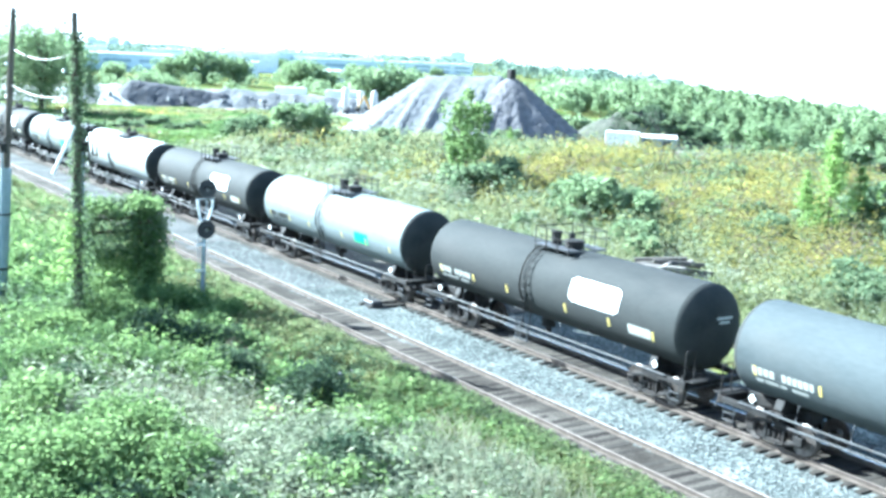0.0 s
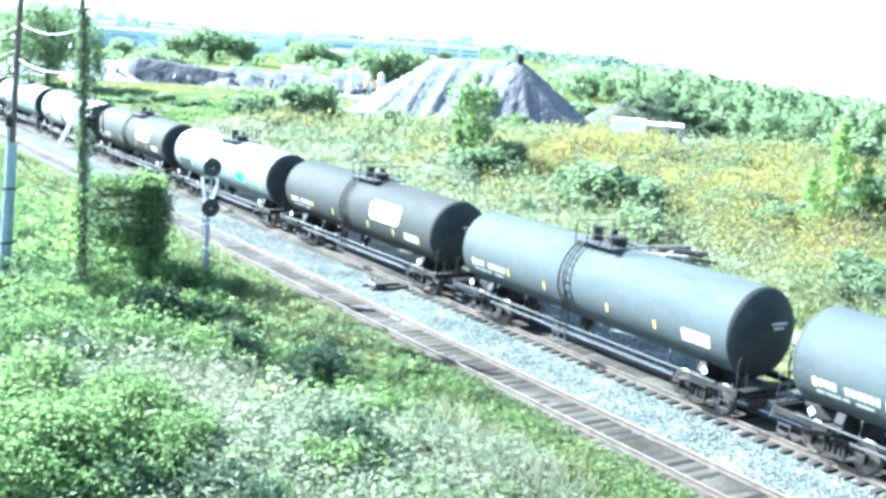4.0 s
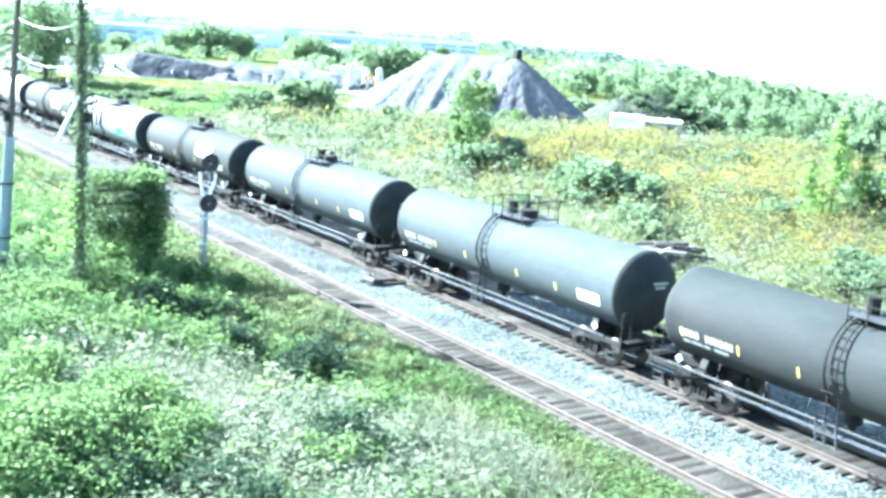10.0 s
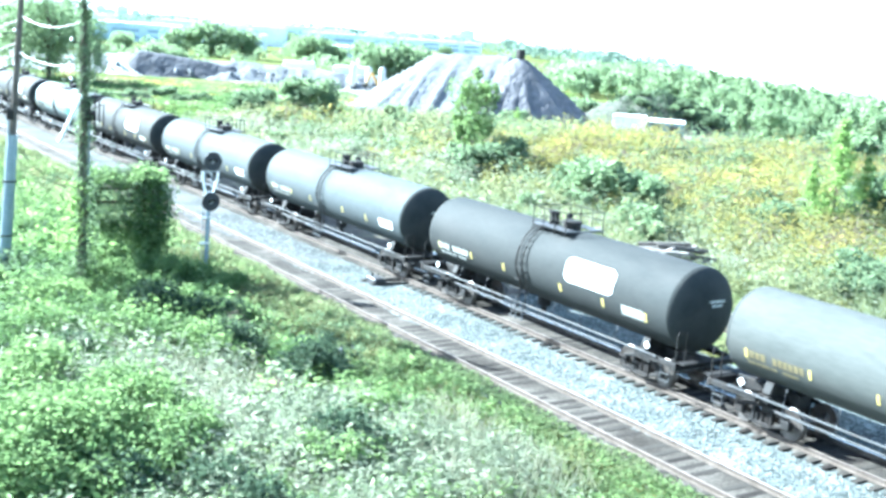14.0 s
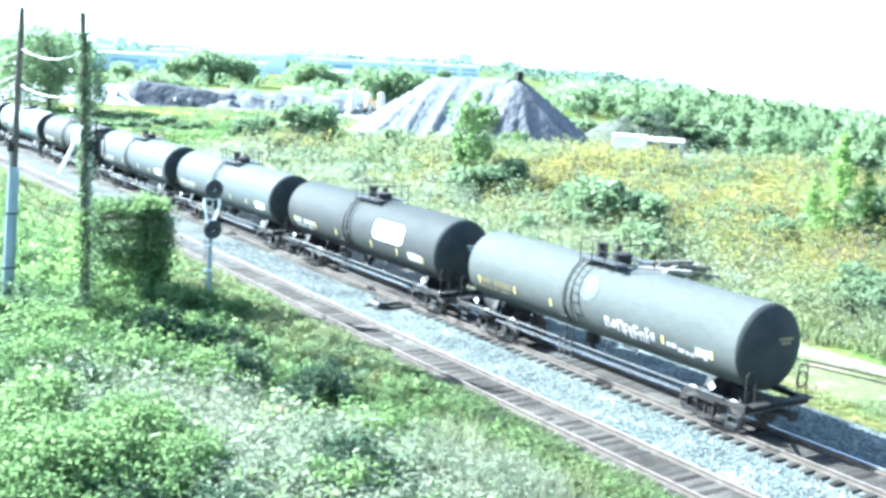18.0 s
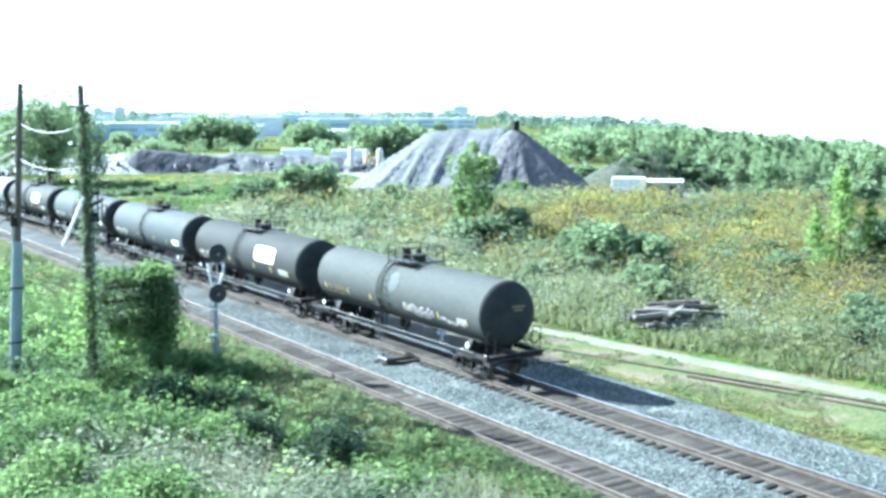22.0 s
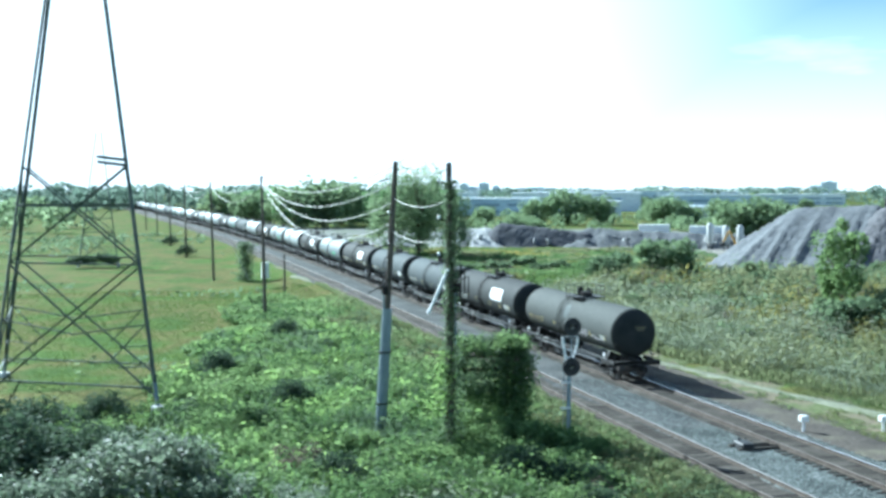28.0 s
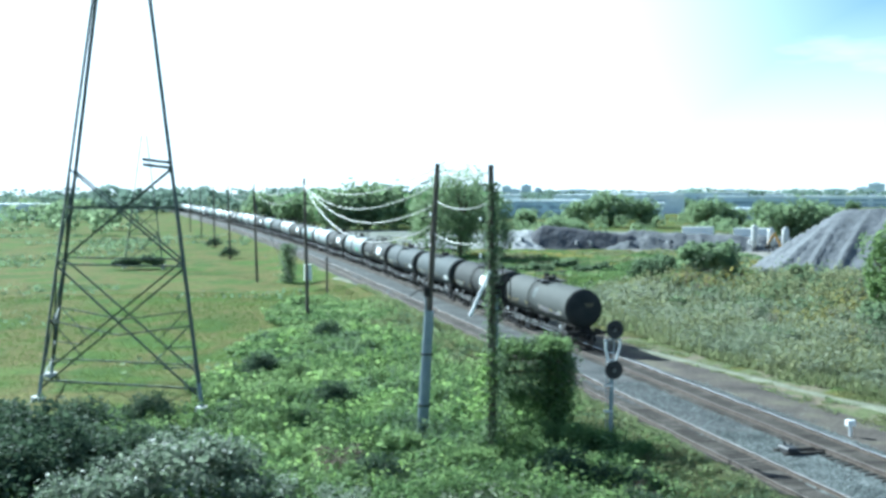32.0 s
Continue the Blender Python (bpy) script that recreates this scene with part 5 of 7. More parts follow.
for nm, mm, b in (("body", M_ORANGE, (2.6, 2.4, 1.3, 0, 0, 1.9)), ("cab", M_HAZEGLASS, (1.2, 1.1, 1.5, -0.5, 0.6, 3.1))):
    bm = bmesh.new()
    box(bm, b[0], b[1], b[2], pose(b[3], b[4], b[5]), 0.1)
    part(nm, bm, mm, exc)
for s in (-1, 1):
    bm = bmesh.new()
    box(bm, 3.2, 0.5, 0.85, pose(0, s * 1.0, 0.5), 0.2)
    part("crawler", bm, M_BLACK, exc)
for nm, a, b in (("boom", (0.9, -0.2, 2.0), (3.2, -0.2, 5.4)), ("stick", (3.2, -0.2, 5.4), (4.8, -0.2, 3.4))):
    bm = bmesh.new()
    tube(bm, a, b, 0.26, 0.2, seg=6)
    part(nm, bm, M_ORANGE, exc)
bm = bmesh.new()
box(bm, 0.8, 1.0, 0.7, pose(4.9, -0.2, 3.0, 0, 30, 0), 0.1)
part("bucket", bm, M_STEEL, exc)
top = tagged(empty("conveyor_head"), "dark conveyor head at the top of the gravel cone", "conveyor")
bm = bmesh.new()
box(bm, 1.0, 1.0, 1.3, pose(95.2, 128.8, 9.2), 0.1)
part("housing", bm, M_STEEL, top)


def warehouse(x, y, ang, L, W, H, wall, label, bands=2):
    w = tagged(empty("warehouse"), label, "warehouse", "distant warehouses")
    w.matrix_basis = pose(x, y, -1.0, 0, 0, ang)
    bm = bmesh.new()
    box(bm, L, W, H, pose(0, 0, H / 2))
    part("wall", bm, wall, w)
    bm = bmesh.new()
    box(bm, L + 1, W + 1, 0.5, pose(0, 0, H + 0.24))
    part("roof", bm, M_HAZEPALE, w)
    n = int(L / 14)
    for b in range(bands):
        for k in range(n):
            bm = bmesh.new()
            box(bm, 10.5, 0.2, H * 0.16, pose(-L / 2 + 7 + 14 * k, -W / 2 - 0.1, H * (0.3 + 0.38 * b)))
            part("window", bm, M_HAZEGLASS, w)
    return w


for a in ((214, 540, -22, 64, 30, 9.5, M_HAZEPALE), (283, 520, -28, 60, 30, 8.5, M_HAZEBLUE), (205, 365, -30, 34, 18, 5.2, M_HAZEPALE), (318, 700, -24, 90, 40, 10.0, M_HAZEBLUE), (146, 470, -17, 44, 26, 7.5, M_HAZEBLUE), (178, 440, -22, 30, 20, 6.5, M_HAZEPALE),
          (440, 690, -34, 56, 40, 7.5, M_HAZEPALE), (165, 600, -15, 28, 30, 9.5, M_HAZEPALE), (392, 720, -30, 40, 40, 9.0, M_HAZEBLUE), (238, 620, -20, 36, 30, 10, M_HAZEPALE)):
    warehouse(*a, "blue-grey industrial building far behind the yard" if a[6] is M_HAZEBLUE else "pale industrial building far behind the yard")
warehouse(-74, 520, 8, 34, 20, 6.5, M_HAZEPALE, "low white building beyond the meadow", 1)


def tower_block(x, y, W, H):
    t = tagged(empty("tower_block"), "hazy pale tower block on the far skyline", "tower block", "skyline blocks")
    t.matrix_basis = pose(x, y, -1, 0, 0, -math.degrees(math.atan2(x, y)))
    bm = bmesh.new()
    box(bm, W, W, H, pose(0, 0, H / 2))
    part("wall", bm, M_HAZEPALE, t)
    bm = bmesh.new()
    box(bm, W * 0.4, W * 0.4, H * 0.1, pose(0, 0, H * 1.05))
    part("roof_house", bm, M_HAZEPALE, t)
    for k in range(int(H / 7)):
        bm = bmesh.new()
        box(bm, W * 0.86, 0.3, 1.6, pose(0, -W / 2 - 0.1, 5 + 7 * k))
        part("window_band", bm, M_HAZEBLUE, t)


for az, d, W, H in ((16.0, 1500, 12, 18), (16.4, 1500, 16, 14), (17.0, 1500, 14, 19), (17.6, 1500, 10, 15), (18.2, 1600, 22, 12), (33.2, 2300, 26, 17), (33.75, 2300, 30, 24), (31.9, 2400, 40, 14), (19.6, 1700, 60, 13), (27, 1900, 40, 13)):
    tower_block(d * math.sin(radians(az)), d * math.cos(radians(az)), W, H)

# ---------------------------------------------------------------- plants


def vnoise(x, y, scale, seed):
    """Smooth value noise between 0 and 1."""
    g = np.random.default_rng(seed).random((64, 64))
    u, v = np.asarray(x) / scale, np.asarray(y) / scale
    i, j = np.floor(u).astype(int), np.floor(v).astype(int)
    fu, fv = u - i, v - j
    fu, fv = fu * fu * (3 - 2 * fu), fv * fv * (3 - 2 * fv)
    at = lambda a, b: g[a % 64, b % 64]
    return (at(i, j) * (1 - fu) + at(i + 1, j) * fu) * (1 - fv) + (at(i, j + 1) * (1 - fu) + at(i + 1, j + 1) * fu) * fv


def step(a, b, v):
    t = np.clip((v - a) / (b - a), 0, 1)
    return t * t * (3 - 2 * t)


def clump_points(n, rx, ry, rz, clumps, seed, low=-0.35, size=0.33):
    """Leaf centres gathered in clumps about an uneven egg of these radii."""
    g = np.random.default_rng(seed)
    d = g.normal(size=(clumps, 3))
    d /= np.linalg.norm(d, axis=1)[:, None]
    d[:, 2] = np.where(d[:, 2] < low, -d[:, 2], d[:, 2])
    c = d * g.uniform(0.45, 0.95, (clumps, 1)) * (rx, ry, rz)
    cr = g.uniform(0.6, 1.3, clumps) * size
    k = g.integers(0, clumps, n)
    o = g.normal(size=(n, 3))
    o /= np.linalg.norm(o, axis=1)[:, None]
    o *= g.uniform(0.55, 1.0, (n, 1)) * cr[k][:, None] * (rx, ry, rz)
    return c[k] + o


def leafy(name, centers, size, material, parent=None, **kw):
    v, f = leaf_arrays(centers, size, **kw)
    return from_arrays(name, v, f, material, parent)


def make_tree(name, height, rx, rz, trunk, material, n, leaf, seed, label, category="tree", group="", lean=0.0, low=-0.35, clumps=34):
    """A tree: tapered trunk with limbs, and a crown of leaf clumps. Its origin is at the foot."""
    t = tagged(empty(name), label, category, group)
    g = random.Random(seed)
    cz = height - rz
    bm = bmesh.new()
    p = Vector((0, 0, -0.3))
    r = trunk
    for k in range(5):
        q = Vector((lean * (k + 1) / 5 + g.uniform(-0.06, 0.06) * height / 6, g.uniform(-0.06, 0.06) * height / 6, cz * 1.15 * (k + 1) / 5))
        tube(bm, p, q, r, r * 0.8, seg=8)
        p, r = q, r * 0.8
    for k in range(8):
        z = cz * g.uniform(0.45, 1.0)
        a = g.uniform(0, 6.28)
        s = Vector((lean * z / max(cz, 0.1), 0, z))
        e = s + Vector((math.cos(a) * rx * 0.62, math.sin(a) * rx * 0.62, rz * g.uniform(0.2, 0.75)))
        tube(bm, s, e, trunk * 0.4, trunk * 0.14, seg=6)
    part("trunk", bm, M_BARK, t)
    c = clump_points(n, rx, rx, rz, clumps, seed, low) + (lean, 0, cz)
    leafy("crown", c, leaf, material, t)
    return t


def make_bush(name, rx, h, material, n, leaf, seed, label, category="bush", group="", clumps=22, ry=None, aspect=0.45):
    """A bush: a few stems and a low leafy crown that reaches the ground."""
    t = tagged(empty(name), label, category, group)
    g = random.Random(seed)
    bm = bmesh.new()
    for k in range(6):
        a = g.uniform(0, 6.28)
        tube(bm, (0.15 * math.cos(a), 0.15 * math.sin(a), -0.3), (rx * 0.5 * math.cos(a), rx * 0.5 * math.sin(a), h * g.uniform(0.5, 0.8)), 0.05, 0.02, seg=6)
    part("woody_base", bm, M_BARK, t)
    c = clump_points(n, rx, ry or rx, h * 0.72, clumps, seed, low=-0.1) + (0, 0, h * 0.3)
    c[:, 2] = np.maximum(c[:, 2], 0.02 + 0.1 * np.random.default_rng(seed).random(n))
    leafy("foliage", c, leaf, material, t, aspect=aspect)
    return t


def put(ob, x, y, turn=0.0, s=1.0, dz=0.0):
    ob.scale = (s, s, s)
    ob.location = (x, y, GL(x, y) + dz)
    ob.rotation_euler = (0, 0, radians(turn))
    return ob


def again(ob, x, y, turn=0.0, s=1.0, dz=0.0):
    o = copy_thing(ob, Matrix())
    return put(o, x, y, turn, s, dz)


# trees and bushes across the tracks
mid = put(make_tree("young_tree", 8.4, 2.35, 3.7, 0.16, L_BRIGHT, 3600, 0.4, 29, "young bushy green tree on the weedy ridge", low=-1.0, clumps=30, lean=0.5), 54.9, 80.5, 0)


def spire_points(n, h, r, seed, blunt=False):
    """Leaf centres on upswept sprays round a slender leader, widest below the middle."""
    q = np.random.default_rng(seed)
    m = 46
    z0 = q.uniform(0.05, 0.97, m)
    a0 = q.uniform(0, 6.28, m)
    shape = np.sin(np.pi * (0.16 + 0.78 * z0)) ** 0.7 if blunt else (1.05 - z0) ** 0.8
    z0 = z0 * (0.88 if blunt else 1.0)
    out = r * shape * q.uniform(0.45, 1.2, m)
    k, t = q.integers(0, m, n), q.random(n) ** 0.7
    wob = q.normal(0, 0.13 + 0.1 * r * (1 - z0[k])[:, None], (n, 3)) * (1, 1, 0.8)
    return np.stack([np.cos(a0[k]) * out[k] * t, np.sin(a0[k]) * out[k] * t, h * z0[k] + out[k] * t * 0.55], 1) + wob


def make_spire(name, h, r, material, n, leaf, seed, label, blunt=False):
    """A slender young tree with upswept sprays."""
    t = tagged(empty(name), label, "tree")
    bm = bmesh.new()
    tube(bm, (0, 0, -0.3), (0.1, 0.05, h * 0.8), 0.11, 0.02, seg=8)
    part("trunk", bm, M_BARK, t)
    leafy("crown", spire_points(n, h, r, seed, blunt), leaf, material, t)
    return t


bt = put(make_spire("bright_tree", 7.2, 1.9, L_YELLOW, 2000, 0.3, 22, "slender yellow-green young tree at the edge of the ridge"), 63.4, 49.0, 10)
for x, y, a, sc in ((61.6, 49.6, 120, 0.62), (64.6, 47.6, 220, 0.66), (66.8, 47.4, 60, 0.5), (57.6, 83.0, 40, 0.45), (80.5, 108.5, 90, 0.5)):
    again(bt, x, y, a, sc)
b1 = put(make_bush("broad_bush", 2.6, 3.2, L_WOOD, 2200, 0.5, 31, "broad bright green bush on the ridge", group="bushes across the tracks"), 53.6, 61.5)
b3 = put(make_bush("broad_bush", 2.6, 3.2, L_WOOD, 760, 0.82, 33, "bright green bush on the ridge", group="bushes across the tracks"), 57.5, 70.0, 0, 0.5)
b4 = put(make_bush("dark_bush", 2.9, 2.6, L_DARK, 760, 0.82, 34, "low dark green bush on the ridge", group="bushes across the tracks"), 60.5, 66.0, 0, 0.5)
b2 = put(make_bush("dark_bush", 2.9, 2.6, L_DARK, 2200, 0.5, 32, "low dark green bush on the ridge", group="bushes across the tracks"), 52.3, 75.0)
for x, y, a, s in ((50.6, 118.0, 140, 0.8), (55, 126, 30, 1.05), (47.5, 34.0, 70, 0.7), (50.0, 36.5, 200, 0.75), (67.5, 46.5, 120, 1.3), (56.5, 77.5, 50, 1.0), (65, 42.5, 10, 1.0), (70, 49.5, 10, 1.1), (59, 50, 40, 0.6)):
    again(b2, x, y, a, s)
for x, y, a, s in ((55.5, 113.5, 60, 1.35), (54.5, 58.5, 130, 0.8), (53.0, 79.0, 200, 0.7), (49.0, 52.0, 20, 0.62), (58.5, 116, 300, 1.0), (63, 108, 90, 0.6), (46.5, 49, 140, 0.5), (90, 122, 45, 0.8)):
    again(b1, x, y, a, s)

# tall trees behind the train
tall = put(make_tree("tall_tree", 16.8, 5.0, 8.0, 0.4, L_WOOD, 3900, 0.6, 41, "tall loose-crowned tree behind the train", group="trees behind the train", low=-1.0, clumps=40), 45.3, 186, 0)
again(tall, 41.2, 190, 80, 0.9)
again(tall, 47.5, 192, 190, 0.95)
again(tall, 50.5, 182, 250, 0.72)
round_t = put(make_tree("round_tree", 12.0, 6.6, 6.6, 0.45, L_WOOD, 2100, 1.4, 42, "broad green tree leafy down to the ground", group="broad trees", low=-1.0, clumps=50), 52.5, 336, 0, 1.3)
for x, y, a, s in ((43, 330, 70, 1.1), (61, 352, 140, 1.25), (33, 352, 200, 0.95), (70, 330, 10, 0.8), (27, 400, 60, 1.0), (129, 333, 40, 1.0), (138, 329, 100, 0.85), (121, 338, 250, 0.78), (152, 312, 180, 0.82), (159, 310, 20, 0.6), ):
    again(round_t, x, y, a, s)
for x, y, a, s in ((136, 229, 0, 0.86), (131.0, 232, 90, 0.74), (160, 259, 130, 0.62), (165, 262, 230, 0.55), (93, 350, 10, 0.5), (88, 262, 20, 0.42), (92, 258, 100, 0.35),
                   (174, 300, 60, 0.55), (104, 340, 30, 0.5), (186, 330, 80, 0.7), (205, 345, 10, 0.6), (178, 215, 40, 0.6), (188, 222, 200, 0.72), (205, 226, 110, 0.7), (223, 231, 300, 0.75), (237, 214, 0, 0.8)):
    again(round_t, x, y, a, s)

g = random.Random(17)
for k in range(15):
    az, d = g.uniform(14, 37), g.uniform(300, 620)
    if 28 < az and d < 340:
        d += 120
    again(round_t, d * math.sin(radians(az)), d * math.cos(radians(az)), g.uniform(0, 360), g.uniform(0.45, 0.72))
for k in range(16):
    az, d = g.uniform(39, 47), g.uniform(172, 230)
    again(b3 if k % 2 else b4, d * math.sin(radians(az)), d * math.cos(radians(az)), g.uniform(0, 360), g.uniform(0.8, 1.3))
for k in range(92):
    x, y = g.uniform(42, 84), g.uniform(28, 116)
    if math.hypot(x - 42.9, y - 43.6) < 5 or x - 44 < (40 - y) * 0.3:
        continue
    again(b3 if g.random() < 0.5 else b4, x, y, g.uniform(0, 360), g.uniform(0.2, 0.5))

for k in range(16):
    az, d = 12.6 + 0.55 * k, g.uniform(152, 170)
    again(b4 if k % 4 else b3, d * math.sin(radians(az)), d * math.cos(radians(az)), g.uniform(0, 360), g.uniform(0.32, 0.55))

# woods on the right
w1 = put(make_tree("woodland_tree", 9.2, 2.7, 4.3, 0.25, L_WOOD, 950, 0.84, 51, "leafy young tree in the wood behind the ridge", group="trees of the wood", low=-1.0), 118, 108)
w2 = put(make_spire("woodland_tree", 10.4, 2.6, L_WOOD, 1000, 0.7, 52, "bright slender young tree in the wood behind the ridge", blunt=True), 131, 111)
w2["group"] = "trees of the wood"
w1.scale = (0.62, 0.62, 0.62)
w2.scale = (0.6, 0.6, 0.6)


def skyline(az):
    """Slope down from the bridge to the tops of the wood, by compass direction."""
    return math.tan(radians(float(np.interp(az, [36, 42, 46, 50, 54, 60], [0.2, 0.3, 0.5, 1.0, 1.45, 1.8]))))


g = random.Random(9)
for k in range(170):
    az = 42 + 20 * g.random()
    d = 138 + 120 * g.random() ** 1.1
    if az < 47.5:
        d += 60 + (47.5 - az) * 9
    x, y = d * math.sin(radians(az)), d * math.cos(radians(az))
    top = CAM_H - d * skyline(az) * g.uniform(0.95, 1.6) - g.choice((0, 0.6, 1.5, 2.5))
    w, hh = g.choice(((w1, 9.0), (w2, 10.4), (w2, 10.4)))
    s = (top - float(ground_z(x, y))) / hh
    if s > 0.25:
        again(w, x, y, g.uniform(0, 360), min(s, 1.0))
for az, d, s in ((45.9, 196, 0.98), (46.3, 190, 0.8), (43.2, 225, 0.8), (41.0, 260, 0.85), (49.8, 150, 0.5), (50.5, 147, 0.55), (52.0, 138, 0.62)):
    again(w2 if s > 0.9 else w1, d * math.sin(radians(az)), d * math.cos(radians(az)), 30 * d, s)
for k in range(40):
    az, d = g.uniform(46.5, 60), g.uniform(118, 150)
    again(b3 if k % 3 else b4, d * math.sin(radians(az)), d * math.cos(radians(az)), g.uniform(0, 360), g.uniform(0.5, 0.95))

MOUND = [(112.5, 127.0, 3.4), (115.0, 125.0, 4.7), (117.2, 123.2, 5.2), (119.6, 121.0, 4.2)]
for k in range(40):
    x = 112.0 + 11.0 * g.random() ** 0.7
    y = 240.2 - x + g.uniform(-6.5, 2.0)
    top = max(h - 0.5 * math.hypot(x - a, y - b) for a, b, h in MOUND)
    again(b4 if k % 3 else b3, x, y, g.uniform(0, 360), g.uniform(0.22, 0.42), max(0.0, top - GL(x, y) - 0.25))

# far belts of trees to the horizon
def far_belt(az0, az1, d0, d1, h0, h1, n, material, label, seed):
    g = np.random.default_rng(seed)
    m = n // 60
    az = np.radians(g.uniform(az0, az1, m))
    d = g.uniform(d0, d1, m)
    h = g.uniform(h0, h1, m) * (0.75 + 0.4 * vnoise(np.degrees(az) * 10, d * 0.02, 9, seed))
    k = np.repeat(np.arange(m), 110)
    o = g.normal(size=(len(k), 3))
    o /= np.linalg.norm(o, axis=1)[:, None]
    r = (h * 0.55)[k]
    c = np.stack([d[k] * np.sin(az[k]) + o[:, 0] * r * 1.3, d[k] * np.cos(az[k]) + o[:, 1] * r, np.maximum(-0.5, h[k] * 0.5 + o[:, 2] * h[k] * 0.5) + ground_z(d * np.sin(az), d * np.cos(az))[k] + 0.8], 1)
    tagged(leafy("far_woods", c, (h * 0.24)[k], material, aspect=0.8), label, "woods", kind="stuff")


far_belt(-26, 15, 640, 900, 8, 14, 15000, L_FAR_HAZE, "line of trees on the horizon beyond the meadow", 61)
far_belt(-26, -2, 330, 560, 4, 8, 6000, L_WOOD, "hedges and thickets across the meadow", 62)
far_belt(13, 45, 760, 1300, 7, 12, 15000, L_FAR_HAZE, "hazy line of trees behind the industrial buildings", 63)
far_belt(38, 66, 270, 520, 4.5, 7.0, 15000, L_WOOD, "continuous wood behind the ridge", 64)
far_belt(15, 40, 265, 480, 1.6, 3.6, 11000, L_WOOD, "scrub and young trees behind the quarry yard", 66)
far_belt(5, 15, 380, 640, 6, 12, 6000, L_TREE, "trees along the far end of the line", 65)

# vine-clad things beside the track
g = np.random.default_rng(71)


def vine_block(n, lo, hi):
    """Leaf centres over the faces of a rounded block."""
    lo, hi = np.array(lo), np.array(hi)
    p = g.uniform(-1, 1, (n, 3))
    k = np.argmax(np.abs(p), axis=1)
    p[np.arange(n), k] = np.sign(p[np.arange(n), k])
    p *= 0.9 + 0.1 / np.maximum(1, np.linalg.norm(p, axis=1)[:, None])
    return (lo + hi) / 2 + p * (hi - lo) / 2 + g.normal(0, 0.26, (n, 3))


vine = tagged(empty("vine_thicket"), "tall frame and wires smothered in dark green vines", "vine thicket")
# sun and shade are in leaf colour: bright top and left, dark right column
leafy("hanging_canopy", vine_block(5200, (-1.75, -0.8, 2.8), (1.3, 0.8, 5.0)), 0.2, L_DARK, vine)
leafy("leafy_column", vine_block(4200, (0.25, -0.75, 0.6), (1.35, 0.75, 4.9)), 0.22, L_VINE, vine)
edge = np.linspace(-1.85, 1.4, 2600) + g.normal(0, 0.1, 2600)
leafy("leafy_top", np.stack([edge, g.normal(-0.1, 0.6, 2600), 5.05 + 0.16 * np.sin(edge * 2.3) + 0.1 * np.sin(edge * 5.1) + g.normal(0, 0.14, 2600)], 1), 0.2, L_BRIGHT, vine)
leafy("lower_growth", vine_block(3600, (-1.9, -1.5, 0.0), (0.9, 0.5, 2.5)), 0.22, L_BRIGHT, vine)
hang = g.integers(0, 16, 900)
leafy("trailing_foliage", np.stack([(-1.7 + 0.2 * hang) + g.normal(0, 0.06, 900), -0.85 + g.normal(0, 0.08, 900), 3.2 - g.random(900) * (0.3 + 0.11 * (hang * 7 % 11))], 1), 0.15, L_VINE, vine)
bm = bmesh.new()
for z in (3.8, 4.4, 4.9):
    tube(bm, (-1.6, 0, z), (1.2, 0.1, z + 0.08), 0.07, seg=6)
for x in (0.5, 0.8, 1.1):
    tube(bm, (x, 0, 0), (x + 0.05, 0.05, 4.9), 0.12, seg=6)
part("woody_frame", bm, M_BARK, vine, "dark tangle of stems")
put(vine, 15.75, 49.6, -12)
zv = g.uniform(0, 1, 5200) ** 1.25 * 12.6
rv = (0.17 + 0.2 * np.clip(1 - zv / 7, 0, 1))[:, None]
c = np.concatenate([g.normal(0, 1, (5200, 2)) * rv, zv[:, None]], 1)
pv = tagged(empty("pole_vine"), "vines climbing the wooden pole to its top", "vine")
leafy("foliage", c, 0.17, L_DARK, pv)
# yellow-green leaves on the sun side: sunlight given by leaf colour
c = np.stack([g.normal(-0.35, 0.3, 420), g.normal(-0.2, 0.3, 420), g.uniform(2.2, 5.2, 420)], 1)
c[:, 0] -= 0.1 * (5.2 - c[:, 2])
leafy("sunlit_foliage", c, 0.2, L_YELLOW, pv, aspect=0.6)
bm = bmesh.new()
rod_curve(bm, [(0.2 * math.cos(k * 0.9), 0.2 * math.sin(k * 0.9), k * 0.6) for k in range(20)], 0.03)
part("stem", bm, M_BARK, pv)
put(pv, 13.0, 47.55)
c = np.stack([g.normal(0, 0.55, 1500), g.normal(0, 0.55, 1500), g.uniform(0, 5.2, 1500)], 1)
put(tagged(leafy("vine_column", c, 0.4, L_DARK), "post smothered in dark vines beside the track", "vine"), 13.3, 153)

# near shrubs left of the track
sh_grey = put(make_bush("silver_shrub", 3.1, 3.1, L_SILVER, 5000, 0.27, 81, "large silvery-leaved shrub below the tower", group="shrubs below the bridge", clumps=40), -0.2, 42.6)
# these shrubs carry part of their shade in the leaf colour
sh_dark = put(make_bush("dark_shrub", 2.7, 2.9, L_SHADE_GREEN, 2200, 0.34, 82, "dense dark shrub, shade put into its leaf colour", group="shrubs below the bridge", clumps=34), -5.2, 47.5)
sh_lite = put(make_bush("bright_shrub", 2.4, 2.3, L_SHRUB, 6200, 0.19, 83, "bright green leafy shrub", group="shrubs below the bridge", clumps=60), 5.4, 28.5)
sh_lite2 = put(make_bush("bright_shrub", 2.4, 2.6, L_BRIGHT, 1900, 0.32, 86, "bright green leafy shrub among the weeds", group="shrubs below the bridge", clumps=44), 4.0, 49.5, 0, 0.5)
